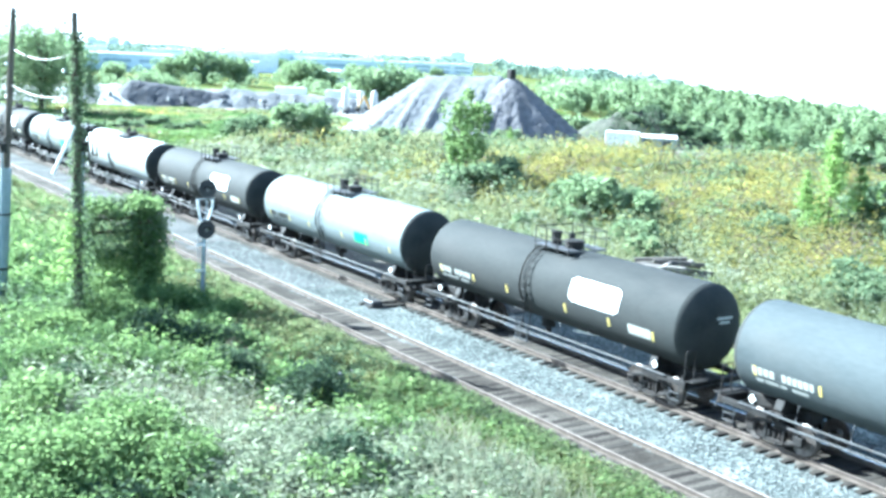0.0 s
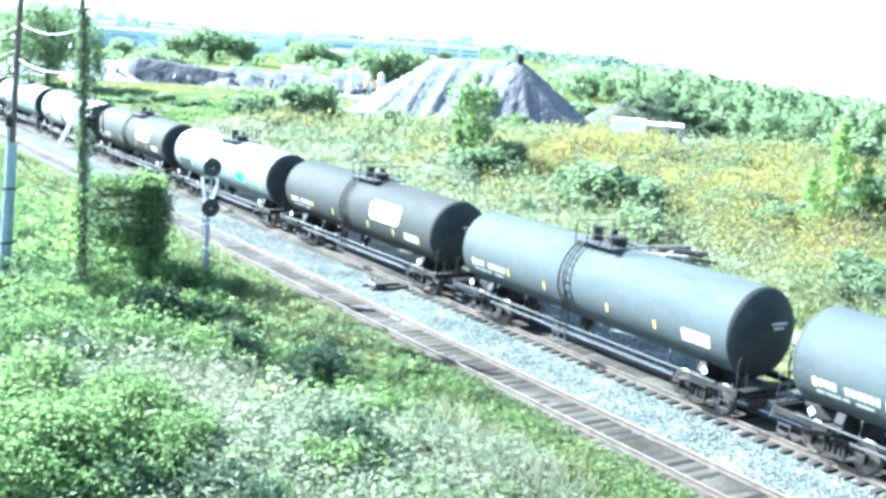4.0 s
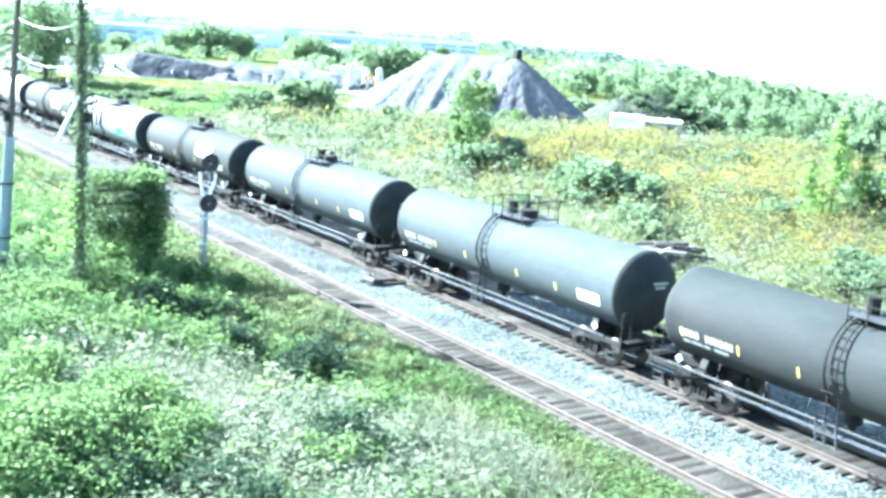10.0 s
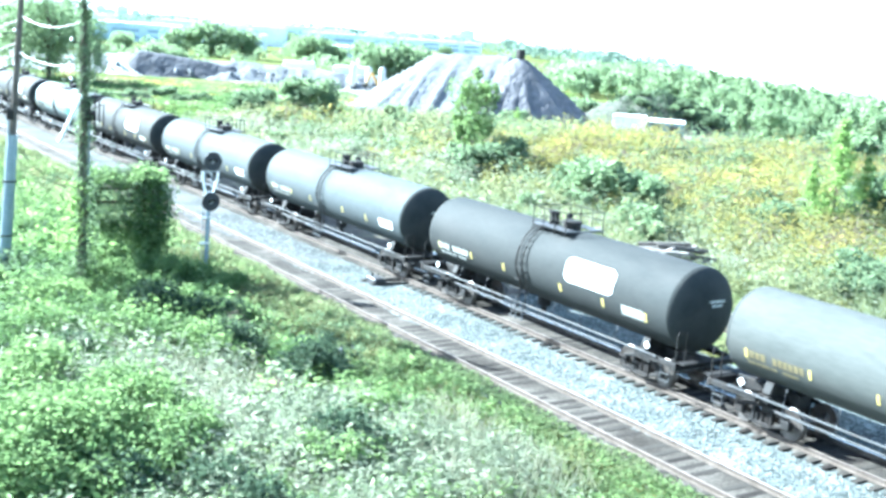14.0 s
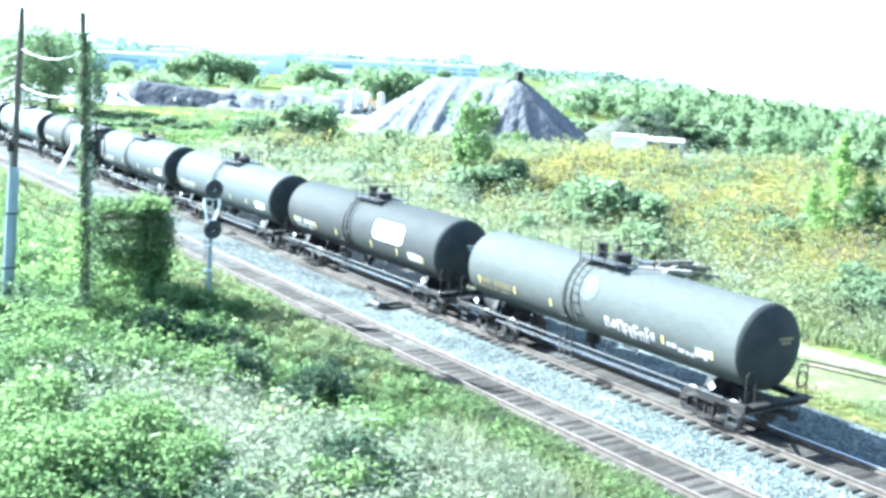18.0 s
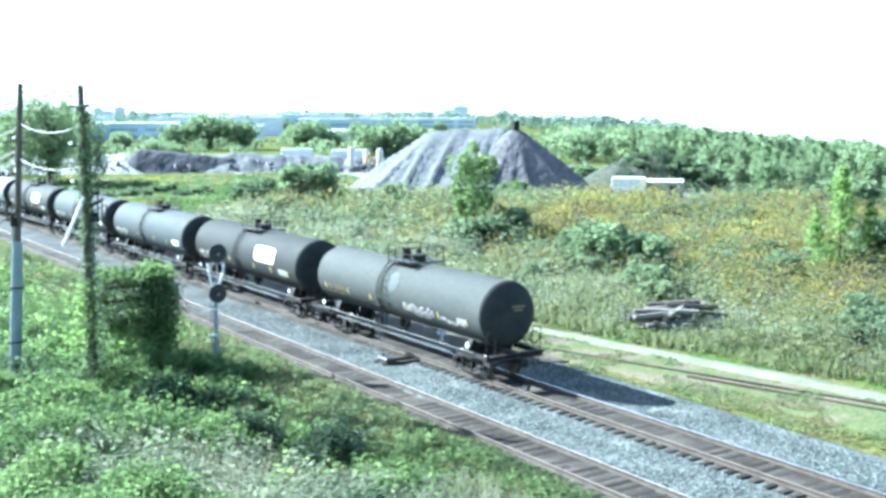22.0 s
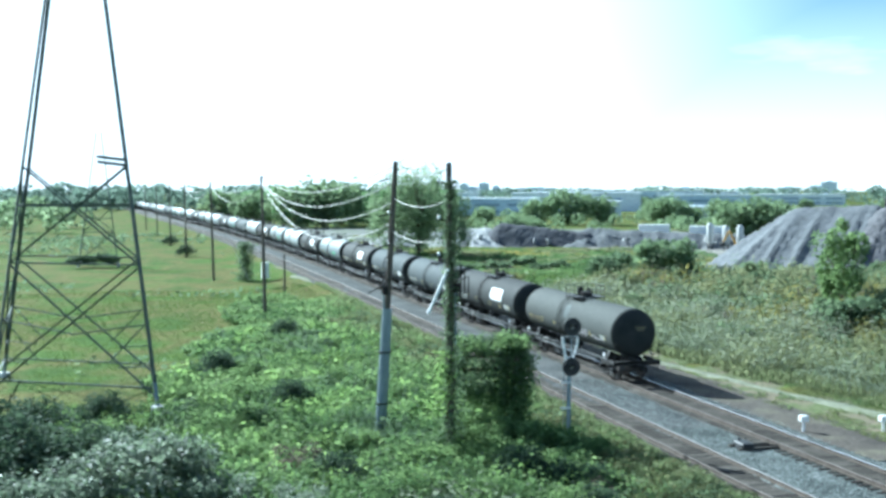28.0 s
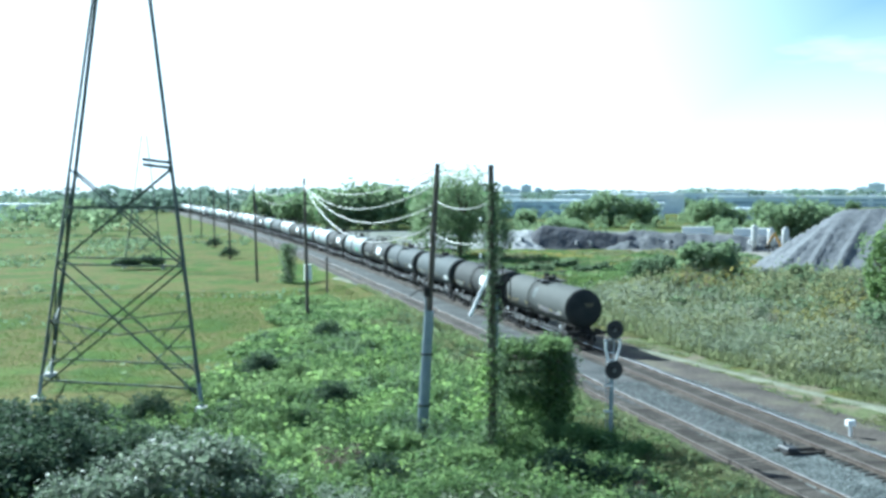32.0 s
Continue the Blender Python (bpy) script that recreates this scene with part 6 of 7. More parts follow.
sh_brush = put(make_bush("pale_brush", 2.5, 1.3, L_GREY, 3600, 0.24, 84, "pale grey-green brush in seed", group="shrubs below the bridge", clumps=60, aspect=0.28), 13.5, 25.5)
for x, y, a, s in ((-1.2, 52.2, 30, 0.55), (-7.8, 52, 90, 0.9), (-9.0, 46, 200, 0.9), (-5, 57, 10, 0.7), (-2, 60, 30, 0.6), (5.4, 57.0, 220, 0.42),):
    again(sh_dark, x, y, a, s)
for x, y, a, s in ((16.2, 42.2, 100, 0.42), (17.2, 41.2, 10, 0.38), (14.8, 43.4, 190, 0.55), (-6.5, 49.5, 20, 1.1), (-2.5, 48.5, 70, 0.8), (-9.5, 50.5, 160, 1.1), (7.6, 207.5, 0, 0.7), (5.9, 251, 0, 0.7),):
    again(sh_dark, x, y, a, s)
sh_mid = put(make_bush("bramble_bush", 2.5, 2.5, L_VINE, 2600, 0.26, 89, "mid-green bramble bush among the weeds", group="shrubs below the bridge", clumps=44), 2.5, 36.5, 60, 0.7)
for x, y, a, s in ((4.2, 35.0, 150, 0.6), (10.6, 36.8, 90, 0.5), (13.8, 39.0, 120, 0.55), (16.9, 43.0, 10, 0.5), (7.0, 38, 220, 0.62), (7.5, 38.8, 40, 0.7), (9.0, 40.4, 300, 0.6), (12.5, 43.5, 60, 0.5), (1.0, 33, 20, 0.6)):
    again(sh_mid, x, y, a, s)
for x, y, a, s in ((15.5, 46.7, 130, 0.85), (17.3, 47.0, 240, 0.75), (14.2, 47.9, 40, 0.85), (18.7, 45.2, 310, 0.45), (9.0, 30.2, 45, 1.0), (8.2, 27.6, 190, 1.0), (10.2, 28.6, 290, 0.8), (7.2, 29.0, 330, 1.05), (3.2, 31.8, 60, 0.9), (7.6, 30.2, 120, 0.75), (6.6, 26.5, 200, 0.9), (17.4, 46.2, 80, 0.45),):
    again(sh_lite, x, y, a, s)
for x, y, a, s in ((14.6, 45.2, 70, 0.55), (11.4, 45.6, 20, 0.6), (9.5, 50.5, 10, 0.5), (16.2, 44.0, 20, 0.5), (9.6, 41.0, 160, 0.62), (4.6, 43.5, 40, 0.5), (12.9, 46.0, 200, 0.5), (6.5, 47, 290, 0.45), (14.5, 62, 10, 0.5), (11.5, 70, 80, 0.45), (13.5, 84, 200, 0.45),):
    again(sh_lite2, x, y, a, s)
for x, y, a, s in ((15.0, 28.2, 15, 1.0), (17.2, 26.0, 75, 0.8), (16.6, 30.0, 140, 0.7), (14.0, 24.2, 260, 1.0), (12.2, 26.3, 310, 1.0), (17.6, 28.4, 200, 0.6), (18.0, 23.6, 33, 0.7), (11.0, 27.2, 50, 1.0), (15.6, 24.2, 90, 0.8), (12.4, 30.0, 140, 0.9), (9.2, 24.4, 200, 0.9), (14.6, 30.2, 300, 0.7),):
    again(sh_brush, x, y, a, s)
for x, y, a, s in ((9.4, 31.5, 20, 0.7), (16.2, 28.2, 80, 0.6), (13.0, 21.8, 10, 0.9), (8.4, 34.6, 110, 0.6), (3.0, 40.6, 10, 0.7),):
    again(sh_brush, x, y, a, s)
for x, y, a, s in ((8.0, 35.2, 80, 0.75), (6.4, 33.2, 10, 0.7), (12.2, 39.4, 250, 0.6)):
    again(sh_lite2, x, y, a, s)
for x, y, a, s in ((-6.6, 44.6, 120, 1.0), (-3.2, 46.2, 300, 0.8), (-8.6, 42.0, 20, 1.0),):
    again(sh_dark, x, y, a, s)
for x, y, a, s in ((2.6, 40.8, 100, 0.6), (-3.0, 40.5, 200, 0.8), (5.2, 39.6, 250, 0.5),):
    again(sh_grey, x, y, a, s)
dead = put(make_bush("dead_bush", 1.3, 1.6, L_DEAD, 1500, 0.22, 87, "brownish half-dead bush among the weeds", group="shrubs below the bridge", clumps=26, aspect=0.25), 6.2, 47.0)
for x, y, a, s in ((16.6, 39.6, 60, 0.7), (15.2, 32.0, 100, 0.6), (7.6, 46.0, 200, 0.7), (17.2, 41.8, 10, 0.55)):
    again(dead, x, y, a, s)

g = random.Random(23)
for k in range(80):
    y = 22 + 70 * g.random() ** 1.3
    x = g.uniform(-8, 17.5)
    if y > 58 + 4 * max(x, 0) or (x > 15.5 and y > 38) or math.hypot(x - 13, y - 47.6) < 1.5:
        continue
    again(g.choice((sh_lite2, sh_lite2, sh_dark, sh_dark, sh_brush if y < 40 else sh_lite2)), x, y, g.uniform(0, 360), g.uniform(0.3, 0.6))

# ground cover, uncountable
g = np.random.default_rng(91)


def cover(name, x, y, h, size, material, label, category="weeds", top=1.7, **kw):
    """Leaves in the upper part of a weed layer of height h."""
    z = ground_z(x, y) + h * (g.random(len(x)) ** (1 / top))
    ob = leafy(name, np.stack([x, y, z], 1), size, material, **kw)
    return tagged(ob, label, category, kind="stuff")


def weeds_left(n):
    y = 15 + 112 * g.random(n) ** 1.35
    x = -16 + 37 * g.random(n)
    u = x - bend(y)
    ok = (u < 21.2) & (y + 34 * (vnoise(x, y, 9, 33) * 0.7 + vnoise(x, y, 2.5, 34) * 0.3 - 0.5) < 62 + 5 * np.clip(u, -3, 12)) & (np.abs(np.degrees(np.arctan2(x, y)) - 22) < 42)
    x, y, u = x[ok], y[ok], u[ok]
    lump = vnoise(x, y, 3.3, 1) * 0.45 + vnoise(x, y, 1.35, 2) * 0.35 + vnoise(x, y, 0.6, 3) * 0.2
    h = (0.12 + 3.4 * np.clip(lump - 0.3, 0, 1) ** 1.2) * (1 - 0.74 * step(15.0, 19.8, u)) * (1 - 0.45 * step(50, 75, y)) + 0.05
    return x, y, u, h, (0.13 + 0.0018 * y) * (0.7 + 0.9 * vnoise(x, y, 2.2, 4))


x, y, u, h, s = weeds_left(220000)
kind = vnoise(x, y, 5.0, 5) * 0.6 + vnoise(x, y, 1.7, 6) * 0.4 + g.normal(0, 0.07, len(x))
kind = kind - 0.14 * step(48, 85, y)
greyish = step(0.35, 0.62, vnoise(x, y, 6, 8)) * (y < 42) * (x > 7) * 0.75 + 0.06
isg = g.random(len(x)) < greyish
grass = u + g.normal(0, 0.9, len(x)) > 18.9
# the darker base leaves colour in shaded gaps under the brighter clumps
for nm, sel, m, lb in (("weeds", ~isg & ~grass & (kind < 0.44), L_BRIGHT, "bright green weeds and brambles beside the track"),
                       ("weeds", ~isg & ~grass & (kind >= 0.44), L_VINE, "weeds and brambles beside the track, darkened for shaded gaps"),
                       ("seeded_weeds", isg & ~grass, L_GREY, "pale grey-green weeds in seed"),
                       ("verge_grass", grass, L_GRASS, "short verge grass along the near rail")):
    cover(nm, x[sel], y[sel], h[sel], s[sel], m, lb, aspect=dict(weeds=0.5, seeded_weeds=0.26, verge_grass=0.22)[nm])

# far-side field
n = 190000
y = 6 + 190 * g.random(n) ** 1.15
u = 34.5 + 63 * g.random(n) ** 1.1
x = u + bend(y)
az = np.degrees(np.arctan2(x, y))
pathx = TF + 9.6 - 0.155 * (y - 45)
ok = (u > pathx + 0.3 + 1.2 * vnoise(x, y, 2.5, 14)) & (az < 62) & (az > 9) & (np.hypot(x - 42.9, y - 43.6) > 2.8)
x, y, u = x[ok], y[ok], u[ok]
d = np.hypot(x, y)
lump = vnoise(x, y, 4.5, 11) * 0.6 + vnoise(x, y, 1.6, 12) * 0.4
h = 0.12 + 0.9 * np.clip(lump - 0.28, 0, 1)
gold = vnoise(x, y, 7, 15) * 0.55 + vnoise(x, y, 2.2, 16) * 0.45 + g.normal(0, 0.025, len(x))
golden = (gold + 0.1 * step(95, 75, y) - 0.2 * step(82, 100, y) > 0.46) & (u > 50) & (u < 92)
edge = u - pathx[ok] + g.normal(0, 0.7, len(x)) < 3.4
reed = ~golden & ~edge & (u + g.normal(0, 2, len(x)) < 51) & (y < 92)
kind = vnoise(x, y, 6, 18) * 0.6 + vnoise(x, y, 2.0, 19) * 0.4
size = 0.16 + 0.0017 * d
# dark base weeds put the shade between ridge clumps into leaf colour
for nm, sel, m, lb in (("goldenrod", golden, L_GOLD, "goldenrod in yellow bloom over the ridge"),
                       ("reeds", reed & (kind > 0.42), L_GREY, "grey-green reeds and thistles beside the path"),
                       ("weeds", reed & (kind <= 0.42), L_FIELD, "green rough grass beside the path"),
                       ("edge_grass", edge & ~golden, L_FIELD, "yellow-green rough grass along the path"),
                       ("weeds", ~edge & ~golden & ~reed & (kind > 0.46), L_VINE, "weeds over the ridge, darkened for shaded gaps"),
                       ("weeds", ~edge & ~golden & ~reed & (kind <= 0.46), L_FIELD, "light green weeds over the ridge")):
    if nm == "reeds":
        bl, fl = blade_arrays(np.stack([x[sel], y[sel], ground_z(x[sel], y[sel])], 1), 0.65 + 0.9 * h[sel], 0.06 + 0.0008 * d[sel], lean=0.3)
        tagged(from_arrays(nm, bl, fl, L_REED), lb, "reeds", kind="stuff")
    else:
        cover(nm, x[sel], y[sel], h[sel], size[sel], m, lb, aspect=0.4)
    if nm == "edge_grass":
        bl, fl = blade_arrays(np.stack([x[sel], y[sel], ground_z(x[sel], y[sel])], 1), 0.3 + 0.45 * vnoise(x[sel], y[sel], 2.5, 57), 0.08 + 0.0008 * d[sel], lean=0.3)
        tagged(from_arrays("tall_edge_grass", bl, fl, L_EDGE), "soft tall yellow-green grass along the path", "grass", kind="stuff")



def clumps(name, x, y, r, tall, per, material, label, aspect=0.5, size=1.0):
    """Rounded weed clumps: leaves over the upper half of small mounds."""
    n = len(x)
    if not n:
        return
    k = np.repeat(np.arange(n), per)
    o = g.normal(size=(len(k), 3))
    o /= np.linalg.norm(o, axis=1)[:, None]
    o[:, 2] = np.abs(o[:, 2])
    o *= g.uniform(0.72, 1.08, (len(k), 1)) * (1 + 0.35 * np.sin(7 * o[:, :1] + k[:, None]) * np.cos(6 * o[:, 1:2] + 2 * k[:, None]))
    p = np.stack([x[k] + o[:, 0] * r[k], y[k] + o[:, 1] * r[k], ground_z(x, y)[k] + 0.05 + o[:, 2] * tall[k]], 1)
    tagged(leafy(name, p, (0.13 + 0.002 * y[k]) * (0.6 + 0.8 * g.random(len(k))) * size, material, aspect=aspect), label, "weeds", kind="stuff")


n = 4200
y = 19 + 75 * g.random(n) ** 1.35
x = -14 + 32 * g.random(n)
ok = (x - bend(y) < 17.8 + 1.4 * (y < 34)) & (y + 30 * (vnoise(x, y, 9, 33) - 0.5) < 60 + 5 * np.clip(x, -3, 12)) & (np.abs(np.degrees(np.arctan2(x, y)) - 20) < 30)
x, y = x[ok], y[ok]
r = g.uniform(0.35, 1.0, len(x)) * (1 - 0.45 * step(15.5, 20, x - bend(y)))
tl = r * g.uniform(0.9, 1.7, len(x)) * (1 - 0.3 * step(45, 75, y))
kind = vnoise(x, y, 5.5, 41) * 0.7 + 0.3 * g.random(len(x))
pale = (vnoise(x, y, 6, 8) * 0.6 + 0.4 * g.random(len(x)) > 0.45) & (y < 42) & (x > 6)
for sel, m, lb in ((kind < 0.38, L_BRIGHT, "bright green bramble and weed clumps beside the track"), ((kind >= 0.38) & (kind < 0.5), L_YELLOW, "yellow-green weed clumps beside the track"),
                   ((kind >= 0.5) & (kind < 0.66), L_VINE, "dark green bramble clumps beside the track"), (kind >= 0.66, L_DARK, "grey-green bramble clumps beside the track")):
    sel = sel & ~pale
    clumps("weed_clumps", x[sel], y[sel], r[sel], tl[sel], 95, m, lb)
clumps("seeded_clumps", x[pale], y[pale], r[pale], tl[pale], 150, L_GREY, "pale grey-green weed clumps in seed", aspect=0.28, size=1.15)
n = 2600
yv = 15 + 85 * g.random(n) ** 1.3
uv = 15.8 + 5.1 * g.random(n)
rv = g.uniform(0.2, 0.7, n) * (1.15 - 0.4 * step(18, 20.8, uv))
kv = vnoise(uv * 0.5, yv, 4.0, 45) * 0.65 + 0.35 * g.random(n)
for sel, m, lb in ((kv < 0.4, L_BRIGHT, "bright weed clumps on the verge"), ((kv >= 0.4) & (kv < 0.6), L_GRASS, "grassy clumps on the verge"), ((kv >= 0.6) & (kv < 0.72), L_DRY, "dry brownish clumps on the verge"), (kv >= 0.72, L_DARK, "dark weed clumps on the verge")):
    clumps("verge_clumps", uv[sel] + bend(yv[sel]), yv[sel], rv[sel], rv[sel] * 0.9, 42, m, lb, aspect=0.35, size=0.8)
n = 4600
y = 18 + 95 * g.random(n) ** 1.1
x = 36 + 56 * g.random(n) ** 1.15
az = np.degrees(np.arctan2(x, y))
ok = (x > TF + 12.4 - 0.155 * (y - 45)) & (az < 60) & (az > 14) & (np.hypot(x - 42.9, y - 43.6) > 3.0)
x, y = x[ok], y[ok]
r = 0.45 + 1.6 * g.random(len(x)) ** 1.8
tl = r * g.uniform(0.75, 1.35, len(x))
kind = vnoise(x, y, 7, 43) * 0.7 + 0.3 * g.random(len(x))
nearp = x + g.normal(0, 3, len(x)) < 51
gold = ~nearp & (vnoise(x, y, 9, 15) * 0.65 + 0.35 * g.random(len(x)) - 0.25 * step(80, 100, y) > 0.33)
clumps("reed_clumps", x[nearp & (kind > 0.4)], y[nearp & (kind > 0.4)], r[nearp & (kind > 0.4)], tl[nearp & (kind > 0.4)], 80, L_GREY, "grey-green thistle clumps beside the path", aspect=0.3, size=0.95)
m_ = (nearp & (kind <= 0.4)) | (~nearp & ~gold & (kind < 0.5))
clumps("weed_clumps", x[m_], y[m_], r[m_], tl[m_], 80, L_FIELD, "pale green weed clumps over the ridge")
m_ = ~nearp & ~gold & (kind >= 0.5)
clumps("weed_clumps", x[m_], y[m_], r[m_], tl[m_], 80, L_DARK, "dark green weed clumps over the ridge")
# brown clumps among the blooms; dark ones colour in the shaded spots between
mix = g.random(len(x))
brown = gold & (mix < 0.2)
shady = gold & (mix > 0.78)
gold &= ~brown & ~shady
clumps("dead_clumps", x[brown], y[brown], r[brown] * 1.1, tl[brown] * 1.15, 100, L_DEAD, "brown withered clumps among the goldenrod", aspect=0.3)
clumps("weed_clumps", x[shady], y[shady], r[shady], tl[shady], 80, L_DARK, "weed clumps darkened as shaded spots among the goldenrod")
clumps("goldenrod_clumps", x[gold], y[gold], r[gold] * 1.15, tl[gold] * 1.15, 100, L_GOLD, "goldenrod clumps in bloom over the ridge", aspect=0.35)

# scrub over the earth mound in the yard
mx_, my_ = g.uniform(106, 125, 5200), g.uniform(116, 133, 5200)
mz_ = np.max([h - 0.62 * np.hypot(mx_ - a, my_ - b) for a, b, h in MOUND], axis=0)
on = (mz_ > 0.2) & (vnoise(mx_, my_, 2.2, 71) > 0.22)
tagged(leafy("mound_scrub", np.stack([mx_[on], my_[on], mz_[on] + 1.1 * g.random(on.sum()) * vnoise(mx_[on], my_[on], 2.2, 72)], 1), 0.5, L_SHADE_GREEN), "dark scrub grown over the earth mound", "scrub", kind="stuff")

# tall leafy stalks and seeding plumes among the near weeds


def stalks(name, x, y, tall, per, material, label, leaf=0.17, aspect=0.4, flare=0.2):
    """Upright weeds: leaves set round stems, closer and smaller towards the tip."""
    k = np.repeat(np.arange(len(x)), per)
    t = g.random(len(k)) ** 0.8
    r = flare * tall[k] * (1.05 - t) * g.uniform(0.4, 1.1, len(k))
    a = g.uniform(0, 6.28, len(k))
    lean = g.normal(0, 0.12, (len(x), 2))[k] * (tall[k] * t)[:, None]
    p = np.stack([x[k] + r * np.cos(a) + lean[:, 0], y[k] + r * np.sin(a) + lean[:, 1], ground_z(x, y)[k] + tall[k] * (0.15 + 0.85 * t)], 1)
    tagged(leafy(name, p, leaf * (1.2 - 0.6 * t) * (0.75 + 0.008 * y[k]), material, aspect=aspect), label, "weeds", kind="stuff")


n = 9500
y = 20 + 62 * g.random(n) ** 1.4
x = -12 + 31 * g.random(n)
u = x - bend(y)
thick = vnoise(x, y, 3.0, 51) * 0.6 + vnoise(x, y, 1.1, 52) * 0.4
ok = (u < 18.6) & (thick > 0.42) & (np.abs(np.degrees(np.arctan2(x, y)) - 20) < 30) & (y < 52 + 3 * np.clip(x, -2, 9))
x, y, u, thick = x[ok], y[ok], u[ok], thick[ok]
tall = (0.7 + 2.2 * (thick - 0.42)) * (1 - 0.5 * step(16.5, 18.6, u)) * g.uniform(0.7, 1.3, len(x))
seedy = (vnoise(x, y, 6, 8) * 0.7 + 0.3 * g.random(len(x)) > 0.42) & (y < 40) & (x > 6.5)
hue = vnoise(x, y, 4.5, 53) * 0.6 + 0.4 * g.random(len(x))
for sel, m, lb in ((~seedy & (hue < 0.36), L_BRIGHT, "tall bright green leafy weeds"), (~seedy & (hue >= 0.36) & (hue < 0.66), L_VINE, "tall dark green leafy weeds"), (~seedy & (hue >= 0.66), L_DARK, "tall grey-green leafy weeds")):
    stalks("tall_weeds", x[sel], y[sel], tall[sel], 22, m, lb)
stalks("seeding_weeds", x[seedy], y[seedy], tall[seedy] * 0.85, 24, L_GREY, "pale seeding weeds in the foreground", leaf=0.15, aspect=0.22, flare=0.16)
n = 13000
y = 20 + 20 * g.random(n)
x = 6 + 13.2 * g.random(n)
ok = (x - bend(y) < 19.0) & (vnoise(x, y, 2.4, 55) * 0.6 + vnoise(x, y, 6, 8) * 0.4 > 0.5)
x, y = x[ok], y[ok]
v, f = blade_arrays(np.stack([x, y, ground_z(x, y) + 0.25], 1), 0.85, 0.04, lean=0.4)
tagged(from_arrays("seed_plumes", v, f, L_PLUME), "straw-pale grass plumes in the foreground weeds", "grass", kind="stuff")

# meadow grass round the tower and beyond
n = 90000
y = 48 + 90 * g.random(n) ** 1.2
x = -70 + 92 * g.random(n)
u = x - bend(y)
ok = (u < 19.5) & (np.degrees(np.arctan2(x, y)) > -16) & (vnoise(x, y, 9, 21) > 0.12)
x, y = x[ok], y[ok]
b = np.stack([x, y, ground_z(x, y)], 1)
dry = vnoise(x, y * 0.6, 13, 35) * 0.65 + vnoise(x, y, 4, 36) * 0.35 + 0.12 * step(2, 9, x) + g.normal(0, 0.04, len(x)) > 0.6
for nm, sel, m, lb in (("meadow_grass", ~dry, L_MEADOW, "short bright green meadow grass"), ("dry_grass", dry, L_DRY, "patches of dry brownish grass in the meadow")):
    v, f = blade_arrays(b[sel], 0.1 + 0.0003 * y[sel], 0.04 + 0.0007 * y[sel], lean=0.8)
    tagged(from_arrays(nm, v, f, m), lb, "grass", kind="stuff")
# grass that creeps over the tie ends
n = 26000
yf = 14 + 120 * g.random(n) ** 1.3
xf = TN - 1.75 + 0.98 * g.random(n)
ok2 = xf < TN - 1.25 + 0.5 * vnoise(xf * 0.0, yf, 1.3, 37)
xf, yf = xf[ok2], yf[ok2]
tagged(leafy("creeping_grass", np.stack([xf + bend(yf), yf, -0.24 + 0.17 * g.random(len(xf))], 1), 0.15 + 0.0016 * yf, L_GRASS, aspect=0.25), "grass creeping over the tie ends", "grass", kind="stuff")
n = 9000
y = 75 + 260 * g.random(n)
x = -60 + 74 * g.random(n)
ok = (vnoise(x, y, 16, 23) > 0.68) & (np.degrees(np.arctan2(x, y)) > -16)
cover("tussocks", x[ok], y[ok], 0.5 + 0.4 * g.random(ok.sum()), 0.3 + 0.003 * y[ok], L_DARK, "dark weed tussocks in the meadow", aspect=0.5)
hedge = put(make_bush("low_hedge", 3.8, 2.4, L_DARK, 2600, 0.5, 85, "low dark hedge at the foot of the second tower", ry=1.6), -7.6, 185)

# weeds at the shoulder of the far ballast and tufts on the dirt
n = 60000
y = 10 + 95 * g.random(n) ** 1.3
x = TF + 4.5 + 6.5 * g.random(n)
ok = (vnoise(x, y, 2.6, 25) * 0.6 + vnoise(x, y, 0.9, 26) * 0.4 > 0.5) & (np.abs(x - TF - 8.9 + 0.155 * (y - 45)) > 0.5)
dryp = ok & (vnoise(x, y, 1.8, 27) > 0.55)
cover("dry_tufts", x[dryp] + bend(y[dryp]), y[dryp], 0.14 + 0 * x[dryp], 0.15 + 0.001 * y[dryp], L_DRY, "dry tufts on the dirt strip", aspect=0.25)
ok &= ~dryp
cover("verge_weeds", x[ok] + bend(y[ok]), y[ok], 0.18 + 0 * x[ok], 0.16 + 0.001 * y[ok], L_GRASS, "tufts of grass on the dirt strip", aspect=0.25)

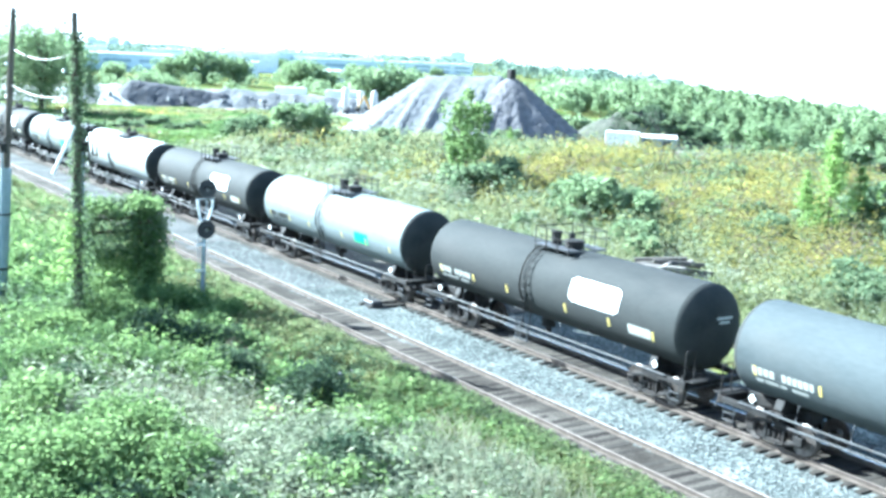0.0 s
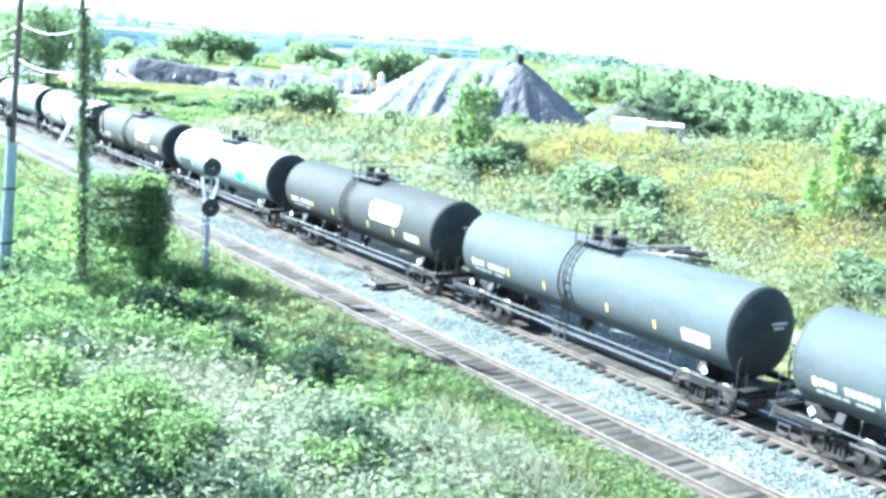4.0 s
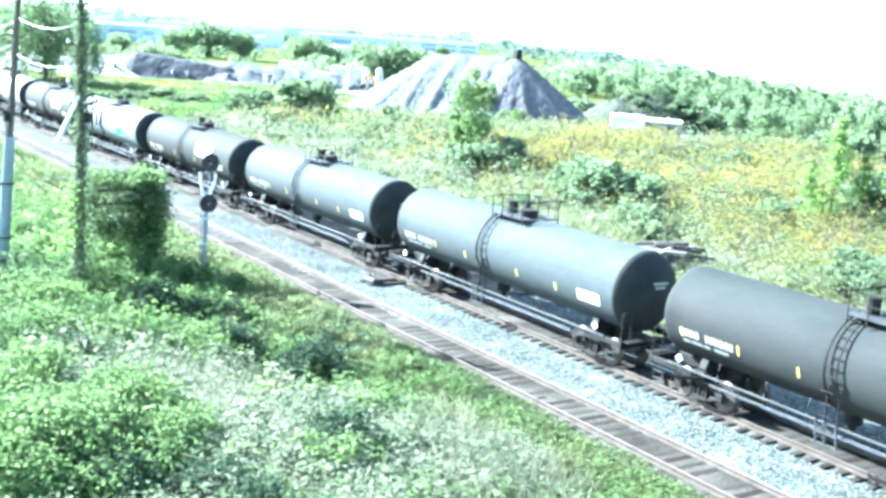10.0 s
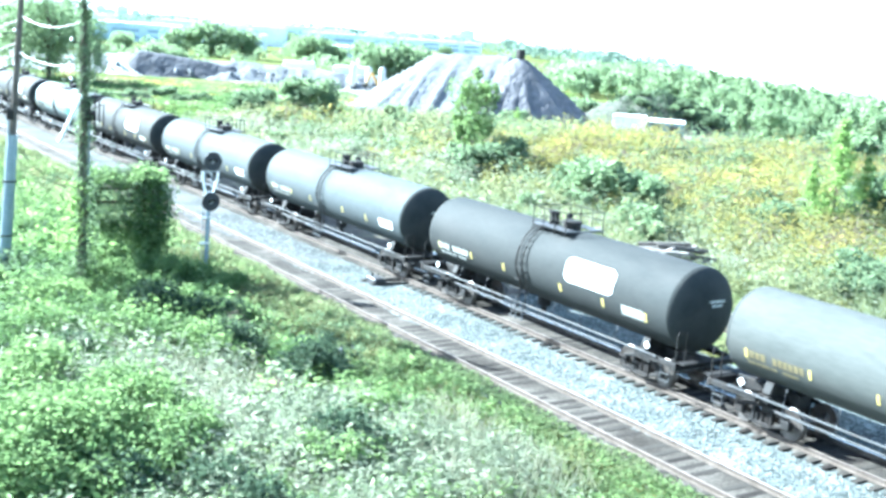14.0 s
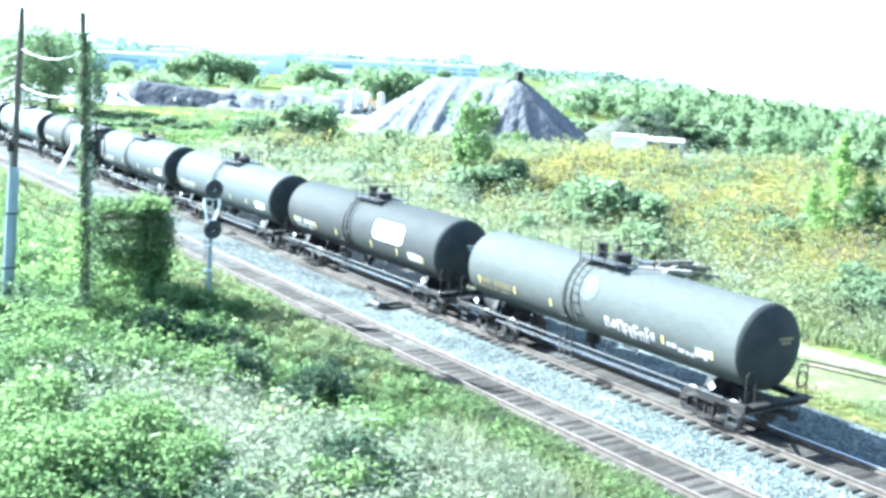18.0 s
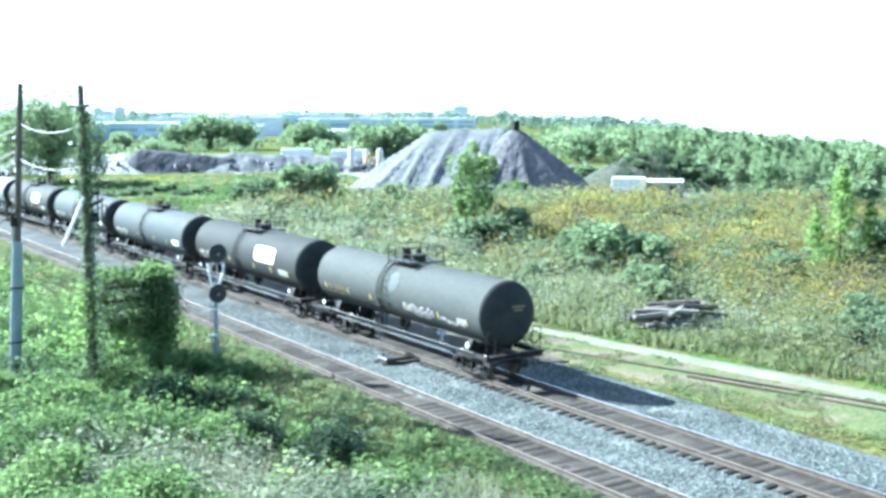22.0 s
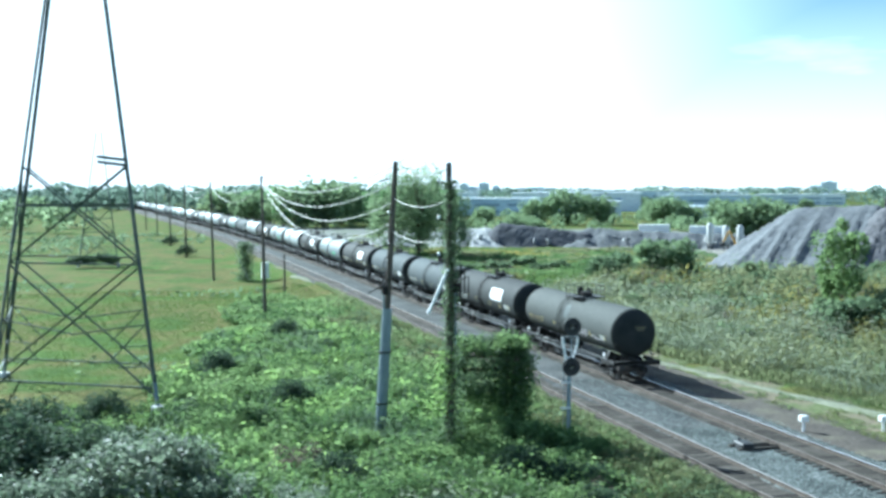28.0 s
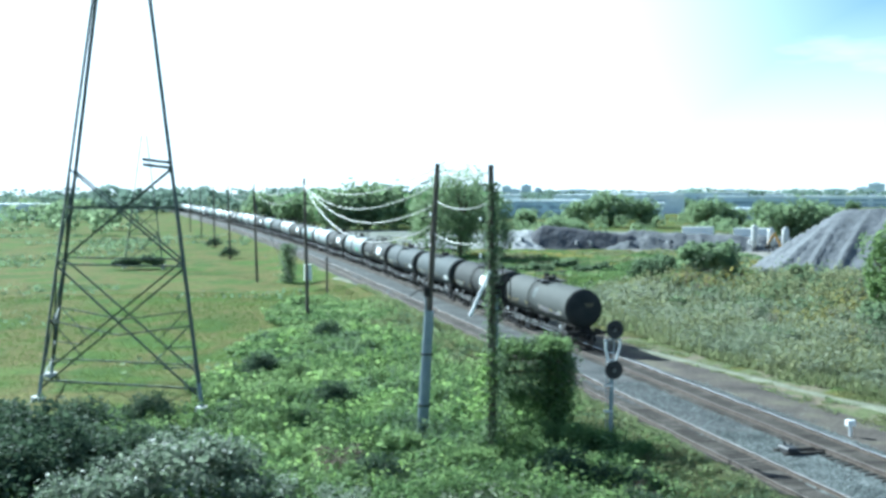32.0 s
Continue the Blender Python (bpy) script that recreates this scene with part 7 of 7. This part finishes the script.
# loose ballast stones
n = 22000
y = 14 + 48 * g.random(n) ** 1.1
x = TN + 1.0 + (TF + 4.2 - TN - 1.0) * g.random(n)
ok = (np.abs(x - TF) > 1.25)
x, y = x[ok], y[ok]
n = len(x)
oc = np.array([(1, 0, 0), (-1, 0, 0), (0, 1, 0), (0, -1, 0), (0, 0, 1), (0, 0, -1)], float)
of = np.array([(0, 2, 4), (2, 1, 4), (1, 3, 4), (3, 0, 4)])
sc = g.uniform(0.024, 0.058, (n, 1, 3))
rot = g.uniform(0, 6.28, n)
p = oc[None] * sc
p = np.stack([p[:, :, 0] * np.cos(rot)[:, None] - p[:, :, 1] * np.sin(rot)[:, None], p[:, :, 0] * np.sin(rot)[:, None] + p[:, :, 1] * np.cos(rot)[:, None], p[:, :, 2]], 2)
zz = np.interp(x, [TN + 1.0, TN + 1.9, TF - 1.7, TF - 1.25, TF + 1.3, TF + 2.2, TF + 4.6], [-0.17, -0.2, -0.25, -0.225, -0.17, -0.27, -0.36])
p += np.stack([x + bend(y), y, zz + 0.01], 1)[:, None, :]
tagged(from_arrays("ballast_stones", p.reshape(-1, 3), (np.arange(n)[:, None, None] * 6 + of[None]).reshape(-1, 3), M_STONE), "loose grey ballast stones beside the rails", "ballast", kind="stuff")

# ---------------------------------------------------------------- ties
for tr, xc in ((track_near, TN), (track_far, TF)):
    for y in np.arange(14, 92, 0.53):
        o = new("tie", TIE)
        o.parent = tr
        o.location = (xc + float(bend(y)) + random.uniform(-0.03, 0.03), y + random.uniform(-0.03, 0.03), -0.265 + random.uniform(-0.01, 0.01))
        o.rotation_euler = (0, 0, random.uniform(-0.02, 0.02))


# ---------------------------------------------------------------- what moves
TRAIN = [(0, -36.4), (8, -6.2), (9, -2.5), (12, 8.6), (16.5, 25.05), (19, 34.1), (20, 37.6), (24, 52.2), (29, 71.2), (32, 82.8)]


def train_at(t):
    for (a, p), (b, q) in zip(TRAIN, TRAIN[1:]):
        if t <= b:
            return p + (q - p) * (t - a) / (b - a)
    return TRAIN[-1][1]


def car_pose(y):
    """The pose of a car on the far track with its middle at distance y along it."""
    b0, b1 = float(bend(y - 6.3)), float(bend(y + 6.3))
    return pose(TRACK_FAR + (b0 + b1) / 2, y, 0, 0, 0, -math.degrees(math.atan2(b1 - b0, 12.6)))


def motions():
    for i, c in enumerate(CARS):
        walk(c, [(t, car_pose(train_at(t) + PITCH * i)) for t in range(0, 33)])
    steps = [k * 0.16 for k in range(201)]
    for c in CARS[:5]:
        for w in c.children:
            if w.name.startswith("wheelset"):
                x, y, z = w.location
                walk(w, [(t, pose(x, y, z, -math.degrees((train_at(t) - train_at(0)) / 0.46), 0, 0)) for t in steps])


motions()
